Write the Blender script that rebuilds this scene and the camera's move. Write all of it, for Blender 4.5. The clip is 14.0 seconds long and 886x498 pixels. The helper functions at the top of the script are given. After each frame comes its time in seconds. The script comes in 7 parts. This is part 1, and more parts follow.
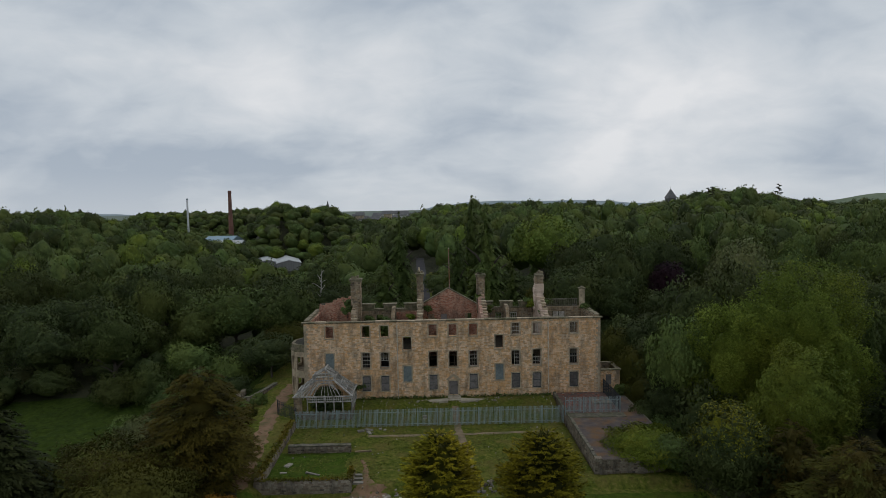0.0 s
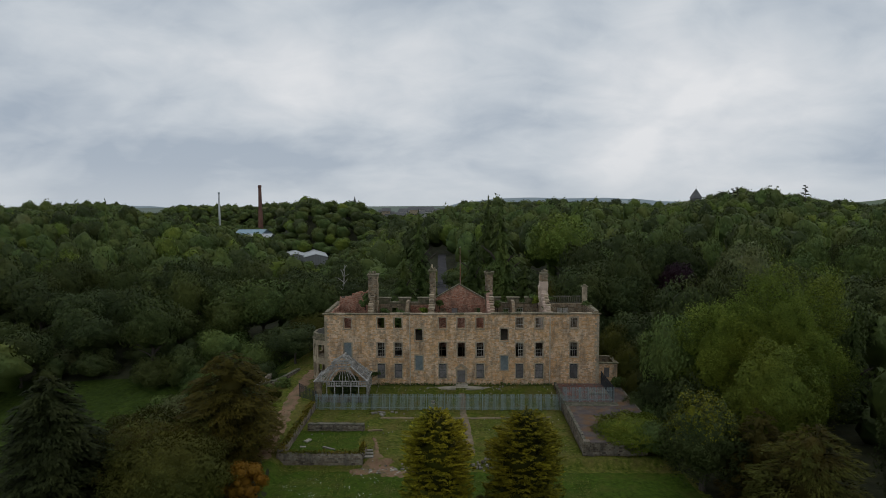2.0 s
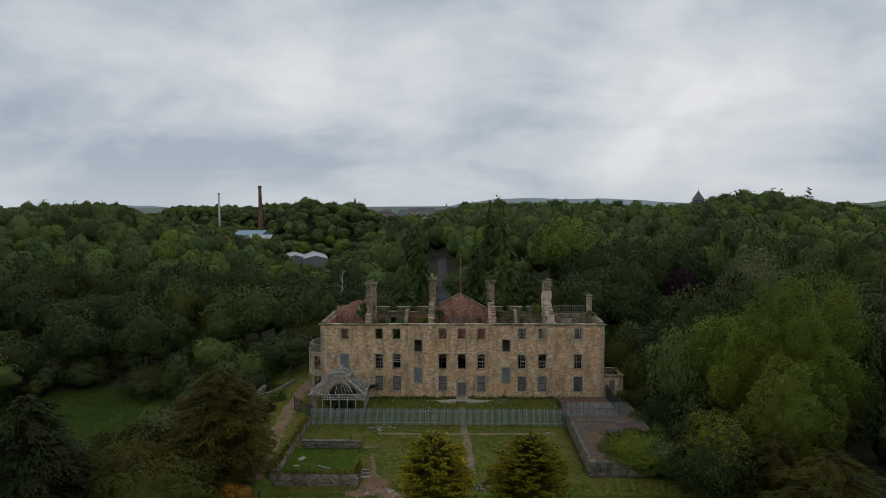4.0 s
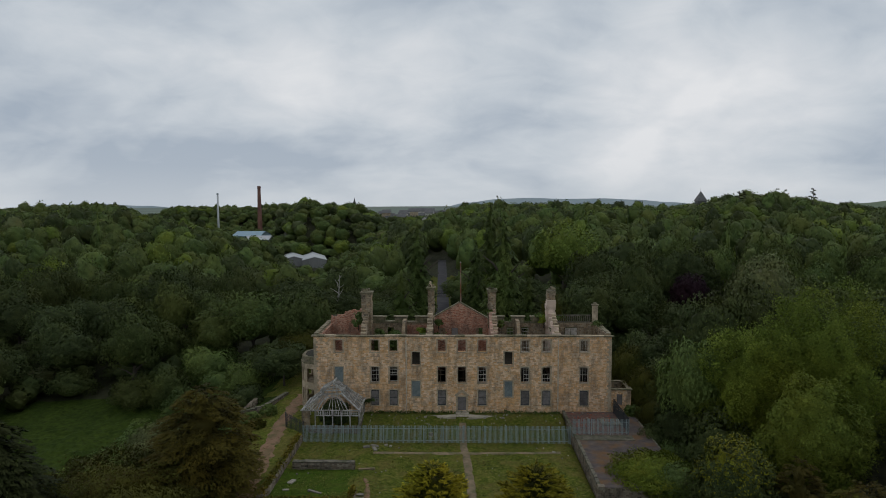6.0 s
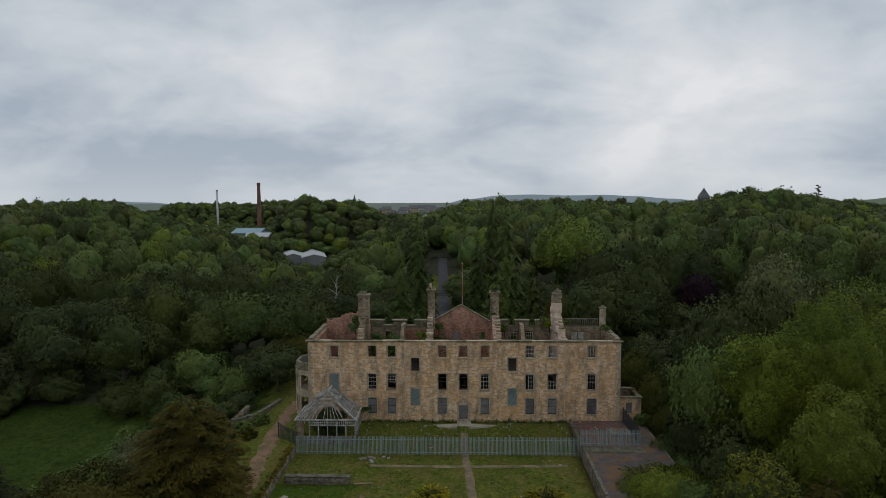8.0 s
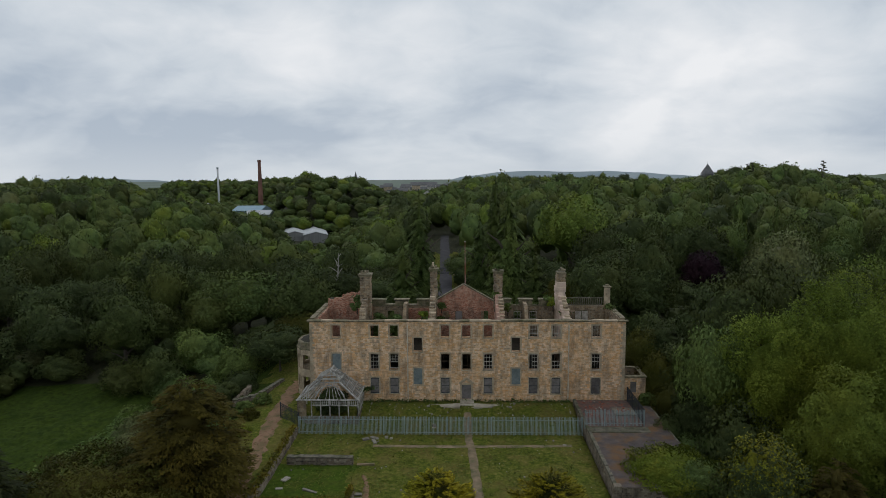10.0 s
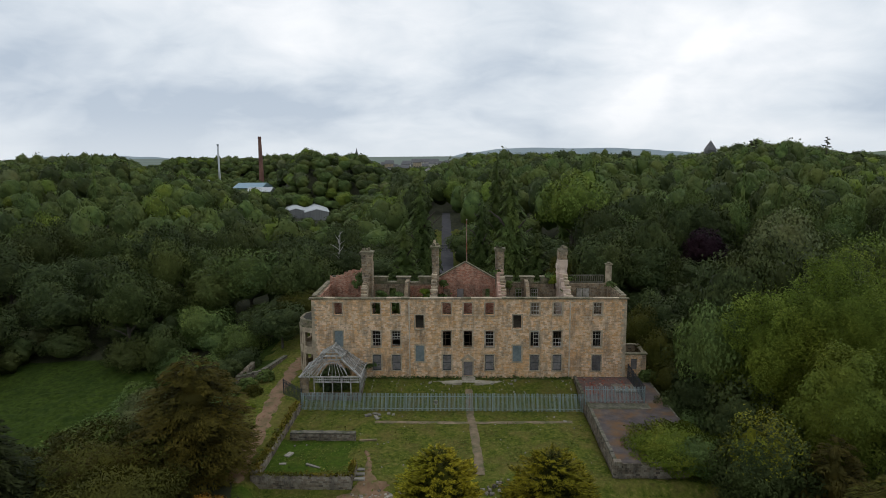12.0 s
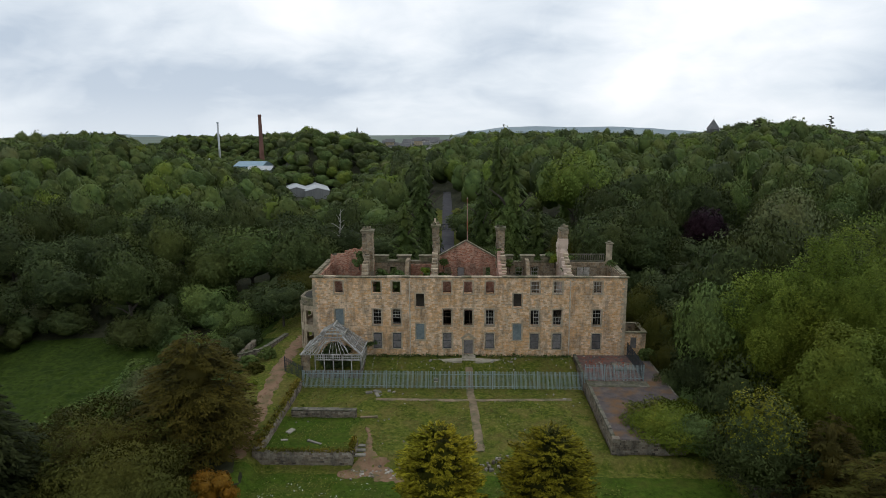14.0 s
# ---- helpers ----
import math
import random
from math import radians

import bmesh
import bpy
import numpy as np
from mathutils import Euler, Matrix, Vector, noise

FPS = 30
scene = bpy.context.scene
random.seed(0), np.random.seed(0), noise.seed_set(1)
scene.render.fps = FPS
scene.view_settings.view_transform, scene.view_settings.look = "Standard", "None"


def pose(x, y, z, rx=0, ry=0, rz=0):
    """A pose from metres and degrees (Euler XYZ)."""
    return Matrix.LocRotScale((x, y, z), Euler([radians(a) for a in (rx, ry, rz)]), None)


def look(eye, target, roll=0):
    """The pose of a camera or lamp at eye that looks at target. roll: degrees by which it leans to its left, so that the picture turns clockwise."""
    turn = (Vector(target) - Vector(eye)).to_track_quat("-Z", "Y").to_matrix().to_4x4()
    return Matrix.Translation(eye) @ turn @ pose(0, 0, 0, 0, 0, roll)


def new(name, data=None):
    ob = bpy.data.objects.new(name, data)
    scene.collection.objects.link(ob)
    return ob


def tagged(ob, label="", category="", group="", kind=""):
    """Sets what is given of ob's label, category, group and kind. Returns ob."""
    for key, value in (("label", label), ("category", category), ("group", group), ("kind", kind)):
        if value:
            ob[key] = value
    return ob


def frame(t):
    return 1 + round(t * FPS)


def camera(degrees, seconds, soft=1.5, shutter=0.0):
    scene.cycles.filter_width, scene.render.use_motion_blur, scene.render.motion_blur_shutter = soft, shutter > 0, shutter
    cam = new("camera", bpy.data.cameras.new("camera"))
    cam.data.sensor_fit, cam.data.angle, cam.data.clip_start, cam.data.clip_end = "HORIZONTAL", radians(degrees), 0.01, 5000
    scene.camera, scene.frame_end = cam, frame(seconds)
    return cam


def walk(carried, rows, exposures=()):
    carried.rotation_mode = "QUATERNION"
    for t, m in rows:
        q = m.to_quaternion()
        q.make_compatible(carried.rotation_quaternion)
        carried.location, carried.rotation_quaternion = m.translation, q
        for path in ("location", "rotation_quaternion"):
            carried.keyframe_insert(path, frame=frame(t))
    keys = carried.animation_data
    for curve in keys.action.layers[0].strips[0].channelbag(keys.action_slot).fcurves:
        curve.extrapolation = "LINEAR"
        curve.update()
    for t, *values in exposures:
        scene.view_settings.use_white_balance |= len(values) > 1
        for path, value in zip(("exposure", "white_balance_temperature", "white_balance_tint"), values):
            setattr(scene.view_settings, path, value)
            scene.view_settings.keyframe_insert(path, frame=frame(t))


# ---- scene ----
cam = camera(70.0, 14.0, soft=0.45)
PATH = [
    (0, (-2.519, -87.181, 26.728), (-2.487, -85.186, 26.581), -1.1),
    (0.5, (-0.41, -94.384, 26.827), (-0.441, -92.39, 26.678), -0.8),
    (1, (-0.072, -95.305, 27.259), (-0.125, -93.312, 27.099), -0.4),
    (1.5, (-0.097, -94.807, 27.466), (-0.15, -92.814, 27.306), -0.3),
    (2, (-0.144, -94.22, 27.676), (-0.197, -92.227, 27.517), -0.4),
    (2.5, (-0.142, -93.573, 27.905), (-0.196, -91.58, 27.746), -0.4),
    (3, (-0.182, -92.9, 28.175), (-0.236, -90.907, 28.017), -0.3),
    (5.5, (-0.081, -87.72, 29.22), (-0.137, -85.727, 29.061), -0.3),
    (6, (-0.097, -86.593, 29.381), (-0.153, -84.6, 29.222), -0.3),
    (6.5, (-0.151, -85.427, 29.498), (-0.207, -83.434, 29.338), -0.3),
    (7, (-0.187, -84.29, 29.552), (-0.243, -82.298, 29.392), -0.3),
    (7.5, (-0.186, -83.185, 29.604), (-0.243, -81.193, 29.443), -0.3),
    (8, (-0.223, -82.288, 29.629), (-0.281, -80.296, 29.459), -0.3),
    (10.5, (-0.401, -80.967, 29.774), (-0.466, -78.986, 29.512), -0.5),
    (11, (-0.427, -80.947, 29.815), (-0.493, -78.968, 29.535), -0.5),
    (11.5, (-0.397, -80.933, 29.835), (-0.463, -78.957, 29.538), -0.5),
    (12, (-0.416, -80.9, 29.794), (-0.484, -78.926, 29.48), -0.5),
    (12.5, (-0.402, -80.876, 29.755), (-0.471, -78.905, 29.424), -0.5),
    (13, (-0.389, -80.832, 29.709), (-0.459, -78.864, 29.362), -0.5),
    (13.5, (-0.383, -80.848, 29.721), (-0.453, -78.883, 29.355), -0.5),
    (14, (-0.37, -80.856, 29.72), (-0.441, -78.893, 29.341), -0.4),
]
EXPOSURES = [(0, -0.2), (8, -0.2), (10.5, 0.03), (14, 0.34)]
walk(cam, [(t, look(eye, target, roll)) for t, eye, target, roll in PATH], EXPOSURES)

SKY_STRENGTH, SUN_STRENGTH, CLOUD_SHIFT = 1.0, 0.36, (4.3, 1.6, 0.9)
# world ---------------------------------------------------------------
world = bpy.data.worlds.new("world")
scene.world = world
world.use_nodes = True
SUN_EL, SUN_AZ = radians(48), radians(35)


def node(nt, kind, **values):
    nd = nt.nodes.new(kind)
    for key, value in values.items():
        if key.startswith("i_"):
            nd.inputs[key[2:].replace("_", " ")].default_value = value
        else:
            setattr(nd, key, value)
    return nd


def build_sky(nt):
    """An overcast sky: layered cloud over a pale sky, on a flat cloud deck."""
    nt.nodes.clear()
    out = node(nt, "ShaderNodeOutputWorld")
    bg = node(nt, "ShaderNodeBackground")
    tc = node(nt, "ShaderNodeTexCoord")
    sep = node(nt, "ShaderNodeSeparateXYZ")
    nt.links.new(tc.outputs["Generated"], sep.inputs[0])
    # directions met with a level cloud deck, so that the clouds close up into streaks towards the horizon
    lift = node(nt, "ShaderNodeMath", operation="MAXIMUM")
    lift.inputs[1].default_value = 0.0
    nt.links.new(sep.outputs["Z"], lift.inputs[0])
    deck = node(nt, "ShaderNodeMath", operation="ADD")
    deck.inputs[1].default_value = 0.42
    nt.links.new(lift.outputs[0], deck.inputs[0])
    flat = []
    for axis in ("X", "Y"):
        q = node(nt, "ShaderNodeMath", operation="DIVIDE")
        nt.links.new(sep.outputs[axis], q.inputs[0])
        nt.links.new(deck.outputs[0], q.inputs[1])
        flat.append(q)
    spot = node(nt, "ShaderNodeCombineXYZ")
    nt.links.new(flat[0].outputs[0], spot.inputs["X"])
    nt.links.new(flat[1].outputs[0], spot.inputs["Y"])
    mapping = node(nt, "ShaderNodeMapping")
    mapping.inputs["Location"].default_value = CLOUD_SHIFT
    mapping.inputs["Rotation"].default_value = (0.0, 0.0, radians(4))
    mapping.inputs["Scale"].default_value = (0.85, 1.0, 1.0)
    nt.links.new(spot.outputs[0], mapping.inputs[0])
    big = node(nt, "ShaderNodeTexNoise", i_Scale=2.1, i_Detail=4.0, i_Roughness=0.45, i_Distortion=0.4)
    fine = node(nt, "ShaderNodeTexNoise", i_Scale=7.0, i_Detail=6.0, i_Roughness=0.58, i_Distortion=0.5)
    nt.links.new(mapping.outputs[0], big.inputs["Vector"])
    nt.links.new(mapping.outputs[0], fine.inputs["Vector"])
    both = node(nt, "ShaderNodeMath", operation="MULTIPLY_ADD")
    both.inputs[1].default_value = 0.26
    nt.links.new(fine.outputs["Fac"], both.inputs[0])
    nt.links.new(big.outputs["Fac"], both.inputs[2])
    # the veiled sun brightens the cloud round it
    dot = node(nt, "ShaderNodeVectorMath", operation="DOT_PRODUCT")
    dot.inputs[1].default_value = Vector((0.34, 0.93, 0.115)).normalized()
    nt.links.new(tc.outputs["Generated"], dot.inputs[0])
    near_sun = node(nt, "ShaderNodeMapRange", interpolation_type="SMOOTHSTEP")
    near_sun.inputs["From Min"].default_value, near_sun.inputs["From Max"].default_value = 0.972, 1.0
    near_sun.inputs["To Min"].default_value, near_sun.inputs["To Max"].default_value = 0.0, 0.20
    nt.links.new(dot.outputs["Value"], near_sun.inputs["Value"])
    lit = node(nt, "ShaderNodeMath", operation="ADD")
    nt.links.new(both.outputs[0], lit.inputs[0])
    nt.links.new(near_sun.outputs[0], lit.inputs[1])
    ramp = node(nt, "ShaderNodeValToRGB")
    els = ramp.color_ramp.elements
    els[0].position, els[0].color = 0.50, (0.42, 0.49, 0.58, 1)
    els[1].position, els[1].color = 0.92, (0.86, 0.875, 0.90, 1)
    mid = els.new(0.68)
    mid.color = (0.62, 0.675, 0.735, 1)
    nt.links.new(lit.outputs[0], ramp.inputs[0])
    # a paler strip along the rim of the sky
    rim = node(nt, "ShaderNodeValToRGB")
    rels = rim.color_ramp.elements
    rels[0].position, rels[0].color = 0.0, (0.6, 0.6, 0.6, 1)
    rels[1].position, rels[1].color = 0.11, (0, 0, 0, 1)
    rm = rels.new(0.05)
    rm.color = (0.15, 0.15, 0.15, 1)
    nt.links.new(sep.outputs["Z"], rim.inputs[0])
    mix = node(nt, "ShaderNodeMix", data_type="RGBA")
    mix.inputs["B"].default_value = (0.63, 0.675, 0.72, 1)
    nt.links.new(rim.outputs[0], mix.inputs["Factor"])
    nt.links.new(ramp.outputs[0], mix.inputs["A"])
    nt.links.new(mix.outputs["Result"], bg.inputs["Color"])
    bg.inputs["Strength"].default_value = SKY_STRENGTH
    nt.links.new(bg.outputs[0], out.inputs[0])


build_sky(world.node_tree)
sun = new("sun", bpy.data.lights.new("sun", "SUN"))
sun.data.energy, sun.data.angle, sun.data.color = SUN_STRENGTH, radians(40), (1.0, 0.97, 0.92)
sun.matrix_world = look((0, 0, 0), (-math.sin(SUN_AZ) * math.cos(SUN_EL), -math.cos(SUN_AZ) * math.cos(SUN_EL), -math.sin(SUN_EL)))


# materials -----------------------------------------------------------
def material(name, colours, scale=1.0, detail=5.0, rough=0.85, bump=0.0, bump_scale=12.0, metal=0.0, island=0.0, per_object=0.0, second=None, second_scale=0.2, second_fac=0.6, stretch=(1, 1, 1), translucent=0.0, bump_distance=0.05, sheen=0.25):
    """A procedural surface: noise between colours, larger stains, fine relief, and chance per piece."""
    mat = bpy.data.materials.new(name)
    mat.use_nodes = True
    nt = mat.node_tree
    nt.nodes.clear()
    out = node(nt, "ShaderNodeOutputMaterial")
    bsdf = node(nt, "ShaderNodeBsdfPrincipled")
    bsdf.inputs["Roughness"].default_value, bsdf.inputs["Metallic"].default_value = rough, metal
    bsdf.inputs["Specular IOR Level"].default_value = sheen
    geo = node(nt, "ShaderNodeNewGeometry")
    mapping = node(nt, "ShaderNodeMapping")
    mapping.inputs["Scale"].default_value = stretch
    nt.links.new(geo.outputs["Position"], mapping.inputs[0])
    tex = node(nt, "ShaderNodeTexNoise", i_Scale=scale, i_Detail=detail, i_Roughness=0.6)
    nt.links.new(mapping.outputs[0], tex.inputs["Vector"])
    ramp = node(nt, "ShaderNodeValToRGB")
    els = ramp.color_ramp.elements
    n = len(colours)
    for k in range(n):
        pos = 0.3 + 0.4 * k / max(n - 1, 1)
        el = els[k] if k < 2 else els.new(pos)
        el.position, el.color = pos, (*colours[k], 1)
    nt.links.new(tex.outputs["Fac"], ramp.inputs[0])
    colour = ramp.outputs[0]
    if second:
        tex2 = node(nt, "ShaderNodeTexNoise", i_Scale=second_scale, i_Detail=4.0, i_Roughness=0.6)
        nt.links.new(geo.outputs["Position"], tex2.inputs["Vector"])
        r2 = node(nt, "ShaderNodeValToRGB")
        r2.color_ramp.elements[0].position, r2.color_ramp.elements[1].position = 0.45, 0.65
        nt.links.new(tex2.outputs["Fac"], r2.inputs[0])
        f2 = node(nt, "ShaderNodeMath", operation="MULTIPLY")
        f2.inputs[1].default_value = second_fac
        nt.links.new(r2.outputs[0], f2.inputs[0])
        mix = node(nt, "ShaderNodeMix", data_type="RGBA")
        nt.links.new(f2.outputs[0], mix.inputs["Factor"])
        nt.links.new(colour, mix.inputs["A"])
        mix.inputs["B"].default_value = (*second, 1)
        colour = mix.outputs["Result"]
    for amount, kind, socket in ((island, "ShaderNodeNewGeometry", "Random Per Island"), (per_object, "ShaderNodeObjectInfo", "Random")):
        if amount:
            rnd = node(nt, kind)
            ml = node(nt, "ShaderNodeMapRange")
            ml.inputs["To Min"].default_value, ml.inputs["To Max"].default_value = 1 - amount, 1 + amount
            nt.links.new(rnd.outputs[socket], ml.inputs["Value"])
            hsv = node(nt, "ShaderNodeHueSaturation")
            nt.links.new(ml.outputs[0], hsv.inputs["Value"])
            nt.links.new(colour, hsv.inputs["Color"])
            colour = hsv.outputs[0]
    nt.links.new(colour, bsdf.inputs["Base Color"])
    if bump:
        bt = node(nt, "ShaderNodeTexNoise", i_Scale=bump_scale, i_Detail=4.0)
        nt.links.new(geo.outputs["Position"], bt.inputs["Vector"])
        bp = node(nt, "ShaderNodeBump", i_Strength=bump, i_Distance=bump_distance)
        nt.links.new(bt.outputs["Fac"], bp.inputs["Height"])
        nt.links.new(bp.outputs[0], bsdf.inputs["Normal"])
    surface = bsdf.outputs[0]
    if translucent:
        tr = node(nt, "ShaderNodeBsdfTranslucent")
        nt.links.new(colour, tr.inputs["Color"])
        ms = node(nt, "ShaderNodeMixShader")
        ms.inputs[0].default_value = translucent
        nt.links.new(surface, ms.inputs[1])
        nt.links.new(tr.outputs[0], ms.inputs[2])
        surface = ms.outputs[0]
    nt.links.new(surface, out.inputs[0])
    return mat


def masonry(name, light, warm, dark, mortar, length=0.75, course=0.32, rough=0.9, stain=0.5, ratio_warm=0.5, upright="Z"):
    """Coursed stone or brick: each block of its own tint, mortar lines, weather stains, relief."""
    mat = bpy.data.materials.new(name)
    mat.use_nodes = True
    nt = mat.node_tree
    nt.nodes.clear()
    out = node(nt, "ShaderNodeOutputMaterial")
    bsdf = node(nt, "ShaderNodeBsdfPrincipled")
    bsdf.inputs["Roughness"].default_value = rough
    bsdf.inputs["Specular IOR Level"].default_value = 0.2
    geo = node(nt, "ShaderNodeNewGeometry")
    sep = node(nt, "ShaderNodeSeparateXYZ")
    nt.links.new(geo.outputs["Position"], sep.inputs[0])
    add = node(nt, "ShaderNodeMath", operation="ADD")
    nt.links.new(sep.outputs["X"], add.inputs[0])
    nt.links.new(sep.outputs["Y"], add.inputs[1])
    comb = node(nt, "ShaderNodeCombineXYZ")
    nt.links.new(add.outputs[0], comb.inputs["X"])
    nt.links.new(sep.outputs["Z"], comb.inputs["Y"])
    brick = node(nt, "ShaderNodeTexBrick", offset=0.5, squash=0.7, squash_frequency=3)
    brick.inputs["Scale"].default_value = 1.0
    brick.inputs["Brick Width"].default_value, brick.inputs["Row Height"].default_value = length, course
    brick.inputs["Mortar Size"].default_value = 0.012
    brick.inputs["Color1"].default_value, brick.inputs["Color2"].default_value = (0, 0, 0, 1), (1, 1, 1, 1)
    brick.inputs["Mortar"].default_value = (0.5, 0.5, 0.5, 1)
    nt.links.new(comb.outputs[0], brick.inputs["Vector"])
    pick = node(nt, "ShaderNodeValToRGB")
    els = pick.color_ramp.elements
    els[0].position, els[0].color = 0.0, (*dark, 1)
    els[1].position, els[1].color = 1.0, (*light, 1)
    m1 = els.new(0.3)
    m1.color = (*warm, 1)
    m2 = els.new(0.65)
    m2.color = (*light, 1)
    nt.links.new(brick.outputs["Color"], pick.inputs[0])
    # broad warm and pale patches
    patch = node(nt, "ShaderNodeTexNoise", i_Scale=0.24, i_Detail=6.0, i_Roughness=0.7)
    nt.links.new(geo.outputs["Position"], patch.inputs["Vector"])
    pr = node(nt, "ShaderNodeValToRGB")
    pr.color_ramp.elements[0].position, pr.color_ramp.elements[1].position = 0.45, 0.62
    nt.links.new(patch.outputs["Fac"], pr.inputs[0])
    pf = node(nt, "ShaderNodeMath", operation="MULTIPLY")
    pf.inputs[1].default_value = ratio_warm
    nt.links.new(pr.outputs[0], pf.inputs[0])
    mixw = node(nt, "ShaderNodeMix", data_type="RGBA")
    nt.links.new(pf.outputs[0], mixw.inputs["Factor"])
    nt.links.new(pick.outputs[0], mixw.inputs["A"])
    mixw.inputs["B"].default_value = (*warm, 1)
    # smaller iron-stained blotches with sharper edges
    rust = node(nt, "ShaderNodeTexNoise", i_Scale=0.62, i_Detail=8.0, i_Roughness=0.72, i_Distortion=0.6)
    nt.links.new(geo.outputs["Position"], rust.inputs["Vector"])
    rr = node(nt, "ShaderNodeValToRGB")
    rr.color_ramp.elements[0].position, rr.color_ramp.elements[1].position = 0.54, 0.64
    nt.links.new(rust.outputs["Fac"], rr.inputs[0])
    rf = node(nt, "ShaderNodeMath", operation="MULTIPLY")
    rf.inputs[1].default_value = 0.75 * ratio_warm
    nt.links.new(rr.outputs[0], rf.inputs[0])
    mixr = node(nt, "ShaderNodeMix", data_type="RGBA")
    nt.links.new(rf.outputs[0], mixr.inputs["Factor"])
    nt.links.new(mixw.outputs["Result"], mixr.inputs["A"])
    mixr.inputs["B"].default_value = (warm[0] * 0.86, warm[1] * 0.74, warm[2] * 0.58, 1)
    # mottling from stone to stone and across beds
    mott = node(nt, "ShaderNodeTexNoise", i_Scale=1.7, i_Detail=6.0, i_Roughness=0.7)
    nt.links.new(geo.outputs["Position"], mott.inputs["Vector"])
    mo = node(nt, "ShaderNodeMapRange")
    mo.inputs["From Min"].default_value, mo.inputs["From Max"].default_value = 0.3, 0.7
    mo.inputs["To Min"].default_value, mo.inputs["To Max"].default_value = 0.70, 1.26
    nt.links.new(mott.outputs["Fac"], mo.inputs["Value"])
    mh = node(nt, "ShaderNodeHueSaturation")
    nt.links.new(mo.outputs[0], mh.inputs["Value"])
    nt.links.new(mixr.outputs["Result"], mh.inputs["Color"])
    # streaks of grime, drawn out downwards
    mapping = node(nt, "ShaderNodeMapping")
    mapping.inputs["Scale"].default_value = (0.9, 0.9, 0.30)
    nt.links.new(geo.outputs["Position"], mapping.inputs[0])
    grime = node(nt, "ShaderNodeTexNoise", i_Scale=1.0, i_Detail=6.0, i_Roughness=0.68)
    nt.links.new(mapping.outputs[0], grime.inputs["Vector"])
    gr = node(nt, "ShaderNodeValToRGB")
    gr.color_ramp.elements[0].position, gr.color_ramp.elements[1].position = 0.47, 0.68
    nt.links.new(grime.outputs["Fac"], gr.inputs[0])
    gf = node(nt, "ShaderNodeMath", operation="MULTIPLY")
    gf.inputs[1].default_value = stain
    nt.links.new(gr.outputs[0], gf.inputs[0])
    mixg = node(nt, "ShaderNodeMix", data_type="RGBA")
    nt.links.new(gf.outputs[0], mixg.inputs["Factor"])
    nt.links.new(mh.outputs[0], mixg.inputs["A"])
    mixg.inputs["B"].default_value = (*[0.42 * c for c in dark], 1)
    # mortar
    mixm = node(nt, "ShaderNodeMix", data_type="RGBA")
    mf = node(nt, "ShaderNodeMath", operation="MULTIPLY")
    mf.inputs[1].default_value = 0.45
    nt.links.new(brick.outputs["Fac"], mf.inputs[0])
    nt.links.new(mf.outputs[0], mixm.inputs["Factor"])
    nt.links.new(mixg.outputs["Result"], mixm.inputs["A"])
    mixm.inputs["B"].default_value = (*mortar, 1)
    # fine grain
    grain = node(nt, "ShaderNodeTexNoise", i_Scale=9.0, i_Detail=5.0, i_Roughness=0.7)
    nt.links.new(geo.outputs["Position"], grain.inputs["Vector"])
    gm = node(nt, "ShaderNodeMapRange")
    gm.inputs["To Min"].default_value, gm.inputs["To Max"].default_value = 0.6, 1.4
    nt.links.new(grain.outputs["Fac"], gm.inputs["Value"])
    hsv = node(nt, "ShaderNodeHueSaturation")
    nt.links.new(gm.outputs[0], hsv.inputs["Value"])
    nt.links.new(mixm.outputs["Result"], hsv.inputs["Color"])
    nt.links.new(hsv.outputs[0], bsdf.inputs["Base Color"])
    hs = node(nt, "ShaderNodeMath", operation="SUBTRACT")
    nt.links.new(grain.outputs["Fac"], hs.inputs[0])
    nt.links.new(brick.outputs["Fac"], hs.inputs[1])
    bp = node(nt, "ShaderNodeBump", i_Strength=0.6, i_Distance=0.03)
    nt.links.new(hs.outputs[0], bp.inputs["Height"])
    nt.links.new(bp.outputs[0], bsdf.inputs["Normal"])
    nt.links.new(bsdf.outputs[0], out.inputs[0])
    return mat


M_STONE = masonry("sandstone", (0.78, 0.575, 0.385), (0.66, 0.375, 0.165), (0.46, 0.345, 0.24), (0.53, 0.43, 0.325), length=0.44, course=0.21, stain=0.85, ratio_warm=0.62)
# darker sandstone for side, rear and inner walls and chimneys
M_STONE_DARK = masonry("dark_sandstone", (0.35, 0.29, 0.205), (0.31, 0.22, 0.13), (0.14, 0.12, 0.09), (0.29, 0.25, 0.20), length=0.42, course=0.24, stain=0.85)
M_RUBBLE = masonry("rubble_stone", (0.27, 0.235, 0.18), (0.20, 0.155, 0.11), (0.07, 0.062, 0.052), (0.17, 0.15, 0.12), length=0.42, course=0.2, stain=0.8)
M_BRICK = masonry("red_brick", (0.52, 0.32, 0.225), (0.43, 0.175, 0.105), (0.25, 0.14, 0.10), (0.44, 0.35, 0.28), length=0.34, course=0.15, stain=0.75, ratio_warm=0.5)
M_PLASTER = material("pink_plaster", [(0.40, 0.19, 0.135), (0.54, 0.32, 0.24), (0.58, 0.44, 0.33)], 0.9, bump=0.3, second=(0.22, 0.16, 0.12), second_scale=0.5)
M_PALE_PLASTER = material("pale_plaster", [(0.46, 0.33, 0.25), (0.64, 0.50, 0.40), (0.58, 0.47, 0.37)], 0.8, bump=0.3, second=(0.22, 0.17, 0.13), second_scale=0.6)
